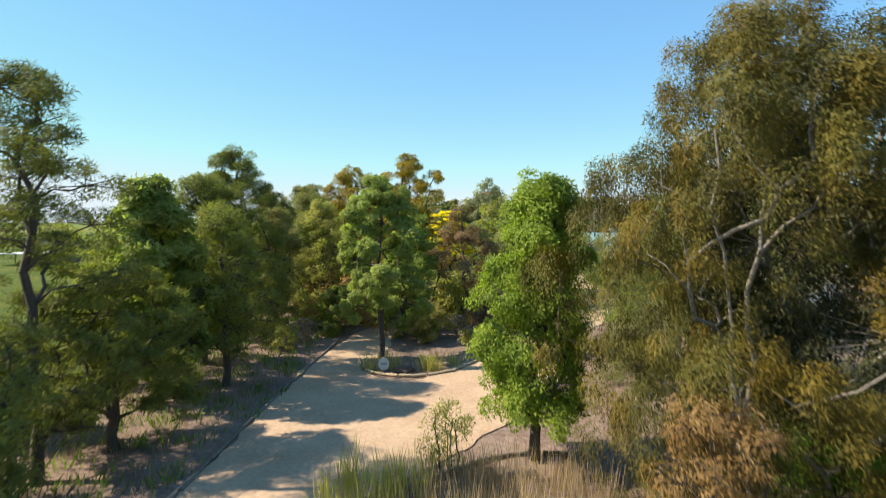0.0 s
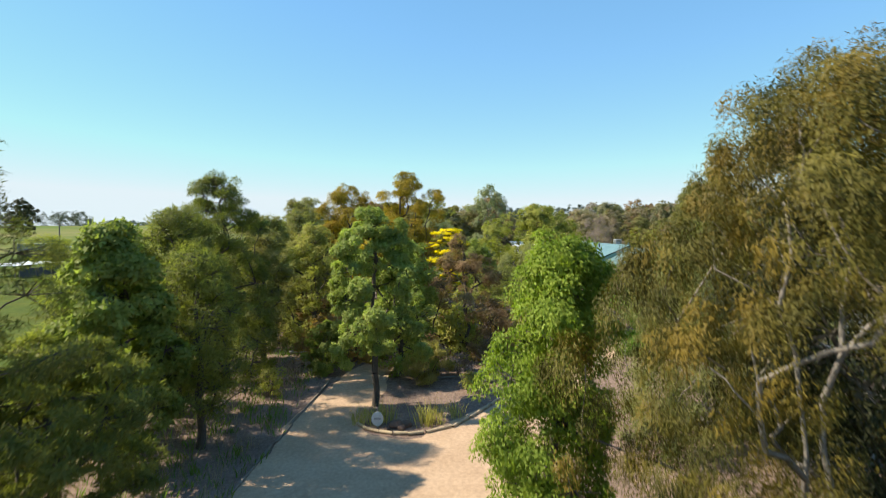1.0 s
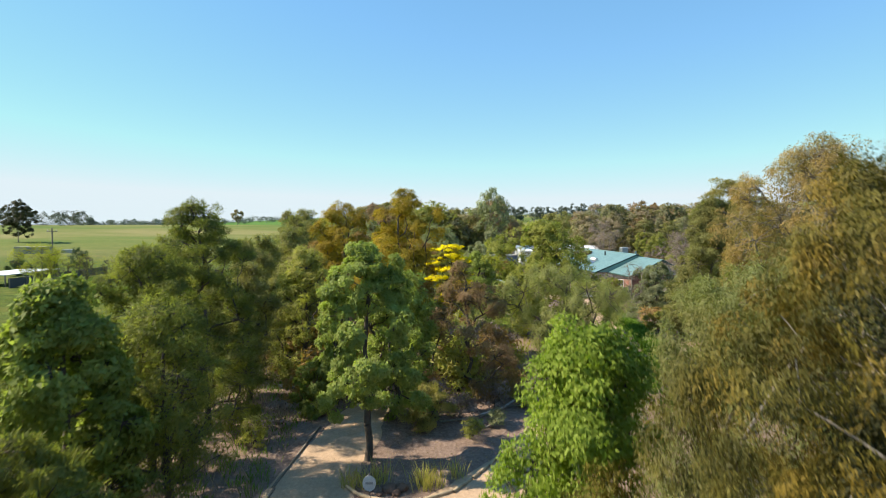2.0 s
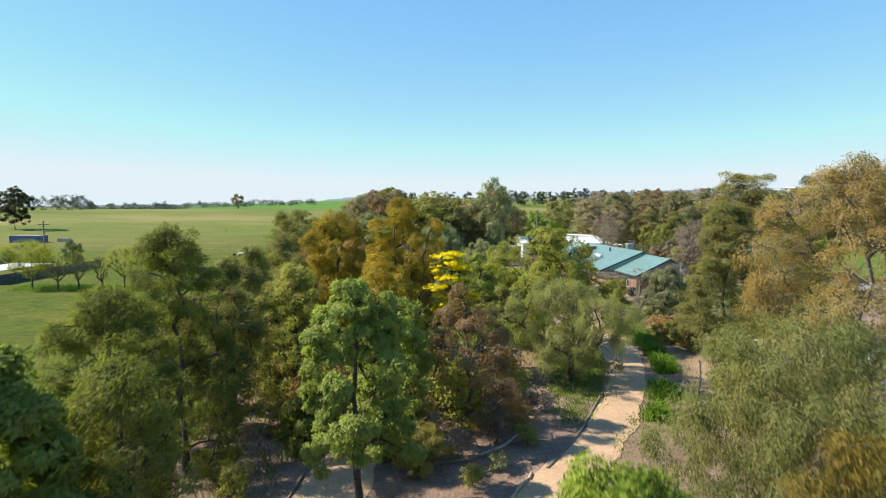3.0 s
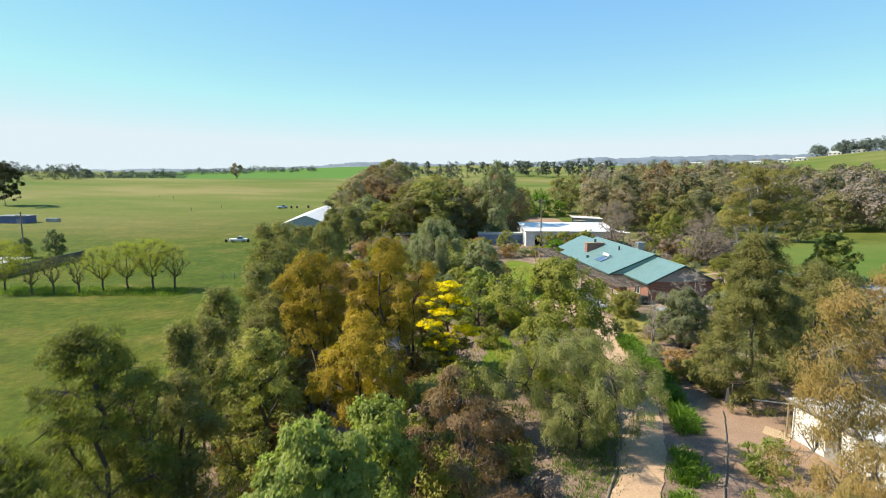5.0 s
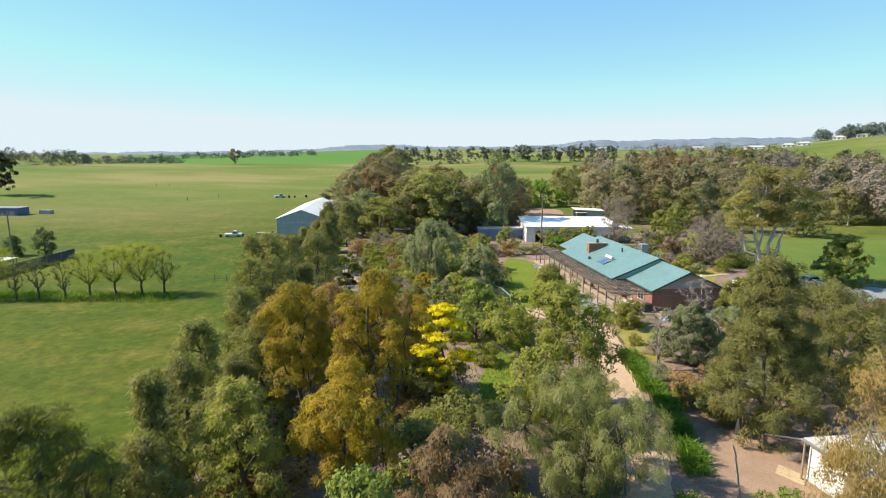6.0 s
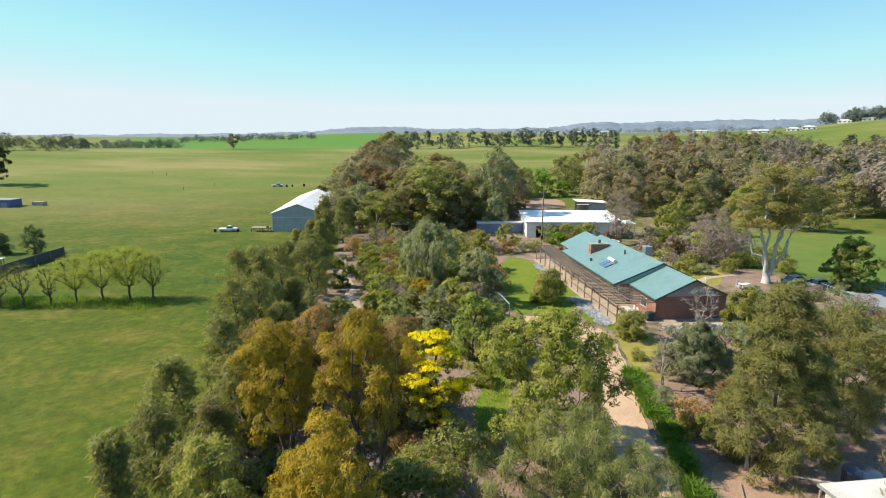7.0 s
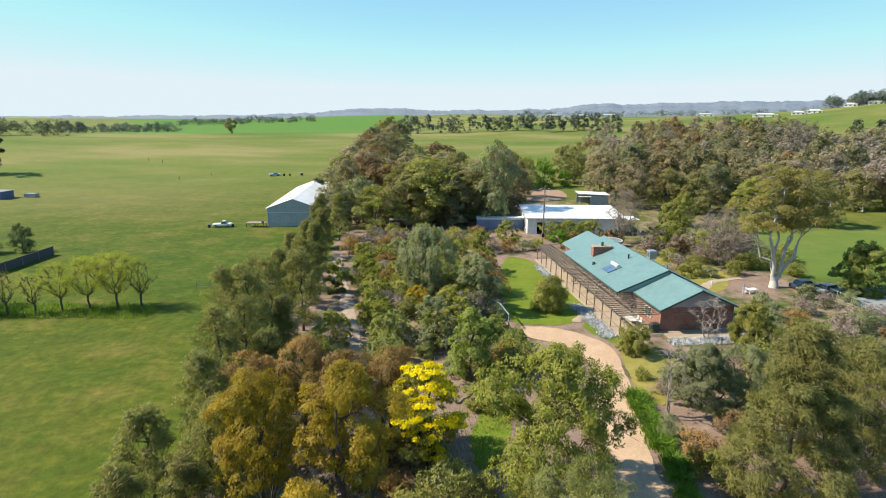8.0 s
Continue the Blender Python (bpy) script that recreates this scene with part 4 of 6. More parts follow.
barn = thing("white_shed", "long white steel workshop shed", "shed", pose(20, 154.3, 0, 0, 0, 1))
part("wall", (boxes((0, 0, -0.2, 2.2, 0.2, 3.9), (2.2, 0, 2.9, 4.0, 0.2, 3.9), (4.0, 0, -0.2, 22.5, 0.2, 3.9)), WSTEEL), barn, "white front wall with a doorway")
part("wall", (boxes((0, 0.2, -0.2, 0.2, 13, 3.9)), WSTEEL), barn)
part("wall", (boxes((22.3, 0.2, -0.2, 22.5, 13, 3.9)), plain("mauve_grey_wall", (0.42, 0.38, 0.38), 0.7)), barn)
part("wall", (boxes((0.2, 12.8, -0.2, 22.3, 13, 4.3)), WSTEEL), barn)
bm = bmesh.new()
slope(bm, [(-0.4, -0.5, 3.95), (23, -0.5, 3.95), (23, 13.4, 5.0), (-0.4, 13.4, 5.0)], 0.12)
bmesh.ops.recalc_face_normals(bm, faces=bm.faces)
part("roof", (bm, WROOF), barn, "bright white skillion roof")
part("fascia", (boxes((-0.45, -0.6, 3.7, 23.05, -0.5, 3.98)), WHITE), barn)
# floor colour carries the interior shade seen through the doorway
part("floor", (boxes((0.2, 0.2, -0.2, 22.3, 12.8, 0.05)), SHADE), barn)
part("door", (boxes((6.0, -0.05, 0, 9.4, 0.0, 3.0)), GREYSTEEL), barn, "grey roller door")
part("awning", (boxes((22.6, 1.0, 3.4, 26.5, 6.0, 3.5)), WROOF), barn, "small side awning")
for x in (26.2,):
    for y in (1.2, 5.6):
        part("post", (boxes((x, y, -0.1, x + 0.1, y + 0.1, 3.4)), WHITE), barn)

cont = thing("storage_container", "blue-grey long storage container", "container", pose(8.4, 160.4, 0))
part("body", (boxes((0, 0, 0, 11.4, 2.6, 2.6)), BLUE), cont)
part("roof", (boxes((-0.1, -0.15, 2.6, 11.5, 2.75, 2.75)), WROOF), cont, "pale flat roof")
part("door", (boxes((0.4, -0.05, 0.15, 2.6, 0.0, 2.4)), BLUE), cont)
part("trim", (boxes((0, -0.06, 2.36, 11.4, -0.01, 2.52)), WHITE), cont, "white band below the roof")

small = thing("open_shed", "small grey open-fronted shed", "shed", pose(42, 199, 0.3))
part("wall", (boxes((3.2, 0, -0.3, 8.8, 0.15, 3.0)), GSTEEL), small)
part("wall", (boxes((0, 4.85, -0.3, 8.8, 5, 3.0)), GSTEEL), small)
part("wall", (boxes((8.65, 0.15, -0.3, 8.8, 4.85, 3.0)), GSTEEL), small)
bm = bmesh.new()
slope(bm, [(-0.6, -0.5, 3.5), (9.2, -0.5, 3.1), (9.2, 5.4, 3.3), (-0.6, 5.4, 3.7)], 0.1)
bmesh.ops.recalc_face_normals(bm, faces=bm.faces)
part("roof", (bm, WROOF), small)
part("flap", (boxes((-0.6, -1.6, 2.6, 3.2, -0.5, 2.68)), WHITE), small, "white raised awning flap")
part("post", (boxes((0, 0, -0.3, 0.12, 0.12, 3.3)), WHITE), small)

port = thing("carport", "small carport with pale flat roof", "carport", pose(-13, 158.6, 0))
part("roof", (boxes((0, 0, 2.3, 4.4, 4.5, 2.42)), WROOF), port)
for x in (0.1, 4.2):
    for y in (0.1, 4.3):
        part("post", (boxes((x, y, -0.1, x + 0.1, y + 0.1, 2.3)), WHITE), port)

tank = thing("water_tank", "round grey-green concrete water tank", "water tank", pose(34.6, 137.2, 0))
part("body", (cylinder(2.3, 0, 2.5, seg=28), plain("tank_concrete", (0.33, 0.37, 0.35), 0.85)), tank)
part("rim", (cylinder(2.38, 2.5, 2.66, seg=28), WHITE), tank)
part("lid", (cylinder(2.2, 2.66, 2.9, seg=28, r2=0.3), GREYSTEEL), tank)

# ---- white shed by the yard ----
ws = thing("garden_shed", "white steel shed beside the earth yard", "shed", pose(25.35, 53.25, 0, 0, 0, 10))
part("wall", (boxes((0.0, -9.0, -0.1, 0.12, 0, 2.6)), WSTEEL), ws)
part("wall", (boxes((0.12, -0.12, -0.1, 5.4, 0, 2.6)), WSTEEL), ws)
part("wall", (boxes((5.4, -9.0, -0.1, 5.52, 0, 2.6)), WSTEEL), ws)
part("wall", (boxes((0.12, -9.0, -0.1, 5.4, -8.88, 2.6)), WSTEEL), ws)
bm = bmesh.new()
slope(bm, [(-0.25, -9.3, 2.9), (5.8, -9.3, 2.76), (5.8, 0.3, 2.76), (-0.25, 0.3, 2.9)], 0.1)
bmesh.ops.recalc_face_normals(bm, faces=bm.faces)
part("roof", (bm, sheet_material("weathered_white_sheet", (0.5, 0.49, 0.47), (0.66, 0.65, 0.63), 5.0, 0)), ws, "bright white sheet roof")
part("gutter", (boxes((-0.4, -9.3, 2.72, -0.25, 0.3, 2.86)), GREYSTEEL), ws)
part("door", (boxes((-0.06, -4.0, 0, 0.0, -2.9, 2.1)), GREYSTEEL), ws, "grey steel door")
part("rafter_frame", (boxes((-0.5, -0.1, 2.6, -0.4, 0.0, 2.7), (-0.5, -0.1, 0, -0.4, 0.0, 2.6)), TIMBER), ws)
drum = thing("water_tank", "dark blue small tank behind shed", "water tank", pose(29.6, 56.0, 0))
part("body", (cylinder(1.1, 0, 2.2, seg=22), DARKBLUE), drum)
part("lid", (cylinder(1.1, 2.2, 2.4, seg=22, r2=0.4), DARKBLUE), drum)
rail = thing("pipe_rail", "pale pipe rail on two posts", "rail", pose(24.6, 57.2, 0, 0, 0, -18))
part("pipe", (boxes((0, -0.04, 1.15, 3.6, 0.04, 1.23)), WHITE), rail)
for x in (0.1, 3.4):
    part("post", (boxes((x, -0.06, -0.1, x + 0.12, 0.06, 1.15)), TIMBER), rail)
board = thing("white_board", "white leaning board beside the path", "board", pose(23.5, 59.2, 0, 0, 0, 20))
bm = bmesh.new()
slope(bm, [(0, 0, 0.0), (0.15, 0, 1.3), (0.45, 0.1, 1.3), (0.7, 0.1, 0.0)], 0.06)
bmesh.ops.recalc_face_normals(bm, faces=bm.faces)
part("panel", (bm, WHITE), board)
part("post", (boxes((0.75, 0.0, -0.1, 0.83, 0.08, 1.5)), TIMBER), board)
stack = thing("timber_stack", "stack of pale timber planks", "timber", pose(24.2, 53.2, 0, 0, 0, 35))
for i in range(4):
    part("plank", (boxes((i * 0.32, -0.9 + 0.1 * i, 0.03, i * 0.32 + 0.2, 0.9 + 0.1 * i, 0.12)), PALE), stack)


# ---- trees, near ----
P = plant
DARK = "casuarina_dark"
P("casuarina_tree", "low dark casuarina among leaf litter", "tree", "casuarina", -11.9, 12.8, 6.2, 2.4, 0.05, 16000, leaves=DARK)
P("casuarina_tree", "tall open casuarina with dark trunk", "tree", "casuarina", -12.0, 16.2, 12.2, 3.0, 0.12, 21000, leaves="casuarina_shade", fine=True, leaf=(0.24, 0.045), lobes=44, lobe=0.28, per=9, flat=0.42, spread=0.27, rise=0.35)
P("casuarina_tree", "low spreading casuarina beside the driveway", "tree", "casuarina", -11.2, 18.8, 6.3, 3.3, 0.22, 30000, lobes=26, lobe=0.36, flat=0.32, per=10, spread=0.26)
# casuarinas mostly out of view, added to shade the ground on the left
for x, y, H, R in ((-18.0, 20.0, 4.6, 2.2), (-16.6, 9.5, 6.8, 2.6), (-16.5, 13.6, 7.0, 2.5), (-15.5, 27.0, 8.0, 2.4)):
    P("casuarina_tree", "dark casuarina added at the pasture edge for shade", "tree", "casuarina", x, y, H, R, 0.16, 8900, leaves=DARK, leaf=(0.4, 0.08), twigs=False)
P("kurrajong_tree", "mid-green leafy kurrajong with dense crown", "tree", "kurrajong", -12.5, 24.3, 9.7, 2.5, 0.16, 26000)
P("casuarina_tree", "dark dense casuarina over leaf litter", "tree", "casuarina", -10.6, 27.0, 8.8, 2.4, 0.2, 12000, fine=True, leaf=(0.3, 0.062), lobe=0.27, leaves=DARK)
P("casuarina_tree", "dark dense casuarina over leaf litter", "tree", "casuarina", -13.4, 31.0, 10.6, 2.9, 0.06, 36000, fine=True, leaf=(0.25, 0.052), lobe=0.27, leaves=DARK)
P("casuarina_tree", "dark dense casuarina over leaf litter", "tree", "casuarina", -13.2, 36.8, 12.7, 3.5, 0.04, 40000, fine=True, leaf=(0.25, 0.052), lobe=0.27, leaves=DARK)
P("kurrajong_tree", "tall kurrajong on the driveway island", "tree", "kurrajong", -3.7, 33.0, 10.6, 2.85, 0.27, 30000, fine=True, lean=0.0, leaf=(0.2, 0.12), lobes=34, lobe=0.27, spread=0.2, leaves="kurrajong_pale")
P("kurrajong_tree", "leafy green kurrajong in mulch", "tree", "kurrajong", -2.7, 39.6, 8.4, 3.0, 0.05, 18000)
P("kurrajong_tree", "slender grey-green tree with dense crown", "tree", "kurrajong", -10.0, 46.0, 9.4, 3.3, 0.0, 20000, leaves="olive", leaf=(0.22, 0.08))
for x, y, H, R in ((-12.6, 41.6, 9.0, 2.1), (-11.6, 48.8, 8.4, 1.9), (-14.6, 40.6, 8.6, 2.0), (-12.4, 52.4, 8.6, 2.0)):
    P("casuarina_tree", "slender casuarina in the boundary row", "tree", "casuarina", x, y, H, R, 0.12, 8900, group="boundary casuarinas", leaves="casuarina_soft", leaf=(0.34, 0.07), lobes=44, per=8, lobe=0.26)
P("shrub", "dark green glossy shrub at driveway end", "shrub", "bush", -7.6, 39.0, 3.4, 1.5, 0.0, 6000, leaves="kurrajong", leaf=(0.2, 0.12))
P("rusty_tree", "dense rusty brown wattle tree", "tree", "round", 1.8, 43.0, 8.6, 3.5, 0.0, 26000, leaves="rust", leaf=(0.18, 0.06))
P("bright_tree", "bright green young tree beside driveway", "tree", "kurrajong", 3.0, 18.2, 9.2, 2.0, 0.15, 40000, leaves="bright", leaf=(0.14, 0.09), spread=0.24, lobes=52, lobe=0.34, fine=True)
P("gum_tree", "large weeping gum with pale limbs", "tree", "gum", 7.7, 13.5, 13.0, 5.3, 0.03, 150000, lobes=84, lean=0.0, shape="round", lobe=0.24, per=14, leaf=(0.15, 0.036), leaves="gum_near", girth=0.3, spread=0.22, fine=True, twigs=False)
# its darkened leaf colour paints the shaded right side of the gums
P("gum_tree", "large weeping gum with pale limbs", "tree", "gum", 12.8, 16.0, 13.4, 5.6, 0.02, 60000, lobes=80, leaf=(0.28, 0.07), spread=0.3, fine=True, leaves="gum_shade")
P("sapling", "dead brown-leaved sapling below the gum", "sapling", "bush", 5.5, 10.7, 4.3, 1.3, 0.2, 5000, leaves="tan", leaf=(0.16, 0.05), hang=0.5, lobes=20, spread=0.2, twigs=True)
P("shrub", "bright green leafy shrub below the gum", "shrub", "bush", 9.2, 12.4, 3.0, 1.9, 0.05, 6000, leaves="hedge", leaf=(0.2, 0.1), lobes=22)
P("gum_tree", "olive feathery gum beside the driveway", "tree", "gum", 12.2, 27.6, 10.2, 5.9, 0.03, 90000, fine=True, lobes=90, leaves="gum_pale", leaf=(0.2, 0.046), spread=0.26, droop=0.3, girth=0.34, twigs=False)
P("orange_gum_tree", "tall gum with orange-brown foliage", "tree", "gum", 21.0, 37.5, 16.2, 5.9, 0.06, 84000, fine=True, leaves="orange", leaf=(0.19, 0.06), lobes=84, spread=0.27)
P("golden_tree", "golden-green spreading wattle tree", "tree", "golden", -4.4, 46.8, 10.3, 3.0, 0.42, 36000)
P("golden_tree", "golden-green spreading wattle tree", "tree", "golden", -3.0, 53.0, 14.0, 2.9, 0.5, 32000)
P("golden_tree", "golden-green spreading wattle tree", "tree", "golden", -8.4, 53.4, 13.0, 2.8, 0.5, 30000)
for x, y, H, R in ((-12.6, 64.0, 9.3, 2.8), (-9.4, 65.6, 10.2, 3.2), (-6.2, 63.6, 9.8, 3.0), (-2.8, 65.8, 9.2, 2.6)):
    P("rusty_tree", "rusty brown-leaved wattle with dark stems", "tree", "golden", x, y, H, R, 0.42, 18000, "rusty wattles", leaves="tan", leaf=(0.2, 0.075))
P("wattle_tree", "wattle tree in bright yellow blossom", "tree", "round", 0.8, 63.2, 9.2, 2.9, 0.2, 22000, leaves="olive", bloom=0.85, lobes=24, lobe=0.36, per=20, flat=0.32, spread=0.22, leaf=(0.19, 0.1))
P("wattle_shrub", "small wattle with yellow blossom", "shrub", "bush", -12.2, 57.0, 4.4, 1.5, 0.2, 4500, leaves="olive", bloom=0.45)
P("willow_tree", "weeping pale-green pepper tree beside the drive", "tree", "willow", 10.0, 51.5, 8.2, 5.6, 0.28, 46000, droop=0.4, hang=0.6)
P("spreading_tree", "broad dark-green spreading leafy tree", "tree", "round", 9.8, 61.0, 11.5, 5.5, 0.12, 46000, lobes=60, per=11, lobe=0.26, leaf=(0.22, 0.12), leaves="spread_green", spread=0.3)
P("casuarina_tree", "large khaki casuarina with drooping plumes", "tree", "casuarina", 25.8, 60.0, 13.8, 6.0, 0.04, 42000, fine=True, shape="cone", leaves="casuarina_khaki", lobes=64, lobe=0.24, leaf=(0.44, 0.075), spread=0.34, per=10)
P("casuarina_tree", "grey-green casuarina behind the yard", "tree", "casuarina", 34.0, 65.0, 10.8, 5.0, 0.08, 30000, leaves="casuarina_khaki", leaf=(0.4, 0.06), spread=0.34)
P("grey_tree", "grey-green rounded saltbush-like tree", "tree", "round", 26.0, 74.0, 6.4, 3.8, 0.03, 26000, leaves="grey", leaf=(0.24, 0.08))
P("grey_tree", "grey-green rounded saltbush-like tree", "tree", "round", 31.4, 76.0, 5.4, 3.4, 0.03, 18000, leaves="grey", leaf=(0.24, 0.08))
for x, y, H, R in ((-14.3, 45.8, 9.8, 2.2), (-14.8, 50.5, 8.8, 2.3), (-15.6, 54.6, 9.9, 2.6), (-12.8, 58.5, 8.5, 2.4), (-15.0, 61, 10.5, 2.8), (-16.2, 66.5, 11.5, 3.0), (-13.2, 68, 9.5, 2.6), (-16.0, 72, 11.0, 3.0), (-17.2, 76, 12.5, 3.0), (-19.6, 76.5, 12.4, 3.2), (-14.5, 78, 9.0, 2.6), (-17.4, 83, 11.5, 3.4), (-20.5, 87, 10.5, 3.2), (-16.6, 92.5, 10.5, 3.4), (-20.5, 96, 9.5, 3.0), (-19.0, 103, 9.5, 3.4), (-22.5, 109, 9.0, 3.2), (-20.5, 116, 9.5, 3.4), (-23.5, 122, 8.5, 3.4), (-22.5, 130, 9.5, 3.6), (-25.5, 138, 9.0, 3.6), (-22.5, 146, 10.0, 3.8), (-27.5, 150, 9.5, 3.8)):
    P("casuarina_tree", "slender casuarina in the boundary row", "tree", "casuarina", x, y, H * 1.04, R * 0.92, 0.14, 7200 if y < 100 else 5000, group="boundary casuarinas", leaves="casuarina_soft", shape="cone" if int(x * 10) % 2 else "column", leaf=(0.44, 0.085) if y < 100 else (0.55, 0.12), lobes=44, per=8, lobe=0.24, twigs=False)

# ---- garden trees and shrubs round the house ----
P("weeping_tree", "large grey-green weeping garden tree", "tree", "willow", -1.6, 107.5, 11.8, 4.8, 0.1, 20000, leaves="grey", leaf=(0.5, 0.1))
P("garden_tree", "grey-green rounded garden tree", "tree", "round", 6.2, 101.0, 8.0, 3.4, 0.1, 11000, leaves="grey", leaf=(0.36, 0.14))
P("kurrajong_tree", "dark green upright kurrajong in shrubbery", "tree", "kurrajong", 4.4, 79.0, 7.6, 2.6, 0.08, 14000)
P("lawn_bush", "dense round dark-green bush on lawn", "bush", "round", 16.2, 101.5, 4.9, 2.6, 0.02, 18000, leaf=(0.22, 0.11), lobes=40, lobe=0.36, spread=0.32)
P("drive_bush", "rounded olive bush beside the drive", "bush", "bush", 24.0, 86.8, 3.6, 2.5, 0.0, 16000, lobes=26, leaf=(0.24, 0.06))
P("garden_tree", "fresh green leafy tree beside house corner", "tree", "round", 37.6, 87.4, 6.0, 3.0, 0.03, 18000, leaves="olive", leaf=(0.24, 0.12))
P("bare_tree", "pale bare branching tree by the house", "tree", "bare", 34.2, 91.2, 5.8, 2.8, 0.15, 0, bark="pale_grey", lobes=30, per=11, girth=0.16)
P("bare_tree", "leafless dark thin tree in garden bed", "tree", "bare", 22.4, 72.0, 7.0, 2.4, 0.25, 0, bark="grey", lobes=20, per=9, girth=0.26)
P("bare_tree", "leafless purplish tree with many twigs", "tree", "bare", 52.7, 127.6, 10.5, 6.8, 0.15, 8900, girth=0.5, leaf=(0.6, 0.03))
P("bare_tree", "leafless purplish tree with many twigs", "tree", "bare", 39.5, 146, 12.0, 5.0, 0.2, 8000, girth=0.5, leaf=(0.6, 0.035))


def white_gum(x, y):
    """A gum that forks low into several pale limbs, with thin tufts of leaves at their ends."""
    r = np.random.default_rng(77)
    root = thing("white_gum_tree", "pale smooth-barked gum with golden-olive spreading crown", "tree", pose(x, y, ground_z(x, y)))
    starts = [((0, 0, -0.2), (0, 0, 0.25), 0.78), ((0, 0, 0.25), (-0.02, 0.02, 0.7), 0.68), ((-0.02, 0.02, 0.7), (-0.05, 0.05, 1.15), 0.6), ((-0.05, 0.05, 1.15), (-0.3, 0.05, 1.9), 0.5), ((-0.05, 0.05, 1.0), (0.5, 0.0, 2.0), 0.45)]
    for tip, at, girth in (((-5.6, -1.0, 12.6), (-0.4, 0.1, 2.2), 0.3), ((-3.2, -2.5, 15.8), (-0.3, 0.1, 1.8), 0.6), ((-1.4, -0.5, 18.2), (-0.3, 0.1, 1.9), 0.44), ((0.6, -2.8, 17.2), (0.3, 0.0, 1.9), 0.3), ((1.6, -1.0, 17.0), (0.5, 0.0, 1.7), 0.54), ((4.4, -1.0, 14.2), (0.6, 0.1, 2.0), 0.34), ((2.6, -2.6, 11.0), (0.4, 0.0, 1.9), 0.26)):
        a, b = np.array(at), np.array(tip)
        last = a
        for k in range(1, 8):
            f = k / 7
            p = a + (b - a) * np.array([f ** 0.8, f ** 0.8, f]) + r.normal(0, 0.34, 3) * (k < 7)
            starts.append((last, p, 0.66 * girth * (1 - 0.8 * f)))
            if p[2] > 9.0:
                for _ in range(6):
                    q = p + unit(r.normal(size=3) * [1.2, 1.2, 0.7] + [0, 0, 0.5]) * r.uniform(0.9, 2.1)
                    starts.append((p, q, 0.028))
                    starts.append((q, q + unit(r.normal(size=3) + [0, 0, 0.6]) * r.uniform(0.6, 1.3), 0.02))
            last = p
    p0, p1 = np.array([v[0] for v in starts], float), np.array([v[1] for v in starts], float)
    g = np.array([v[2] for v in starts])
    part("trunk", raw_mesh("trunk", *frusta(p0, p1, g * 1.1, g * 0.96, 8), BARK["white"], True), root)
    ends = p1[(g < 0.022) & (p1[:, 2] > 9.6)]
    lp, way, nrm, _ = foliage(r, ends, unit(ends - [0, 0, 9]), 22000, 0.8, 0.5, 0.15, 0.4, 1.1)
    part("crown", raw_mesh("crown", *leaf_blades(lp, way, nrm, 0.36, 0.17, r), LEAF["golden_gum"]), root)


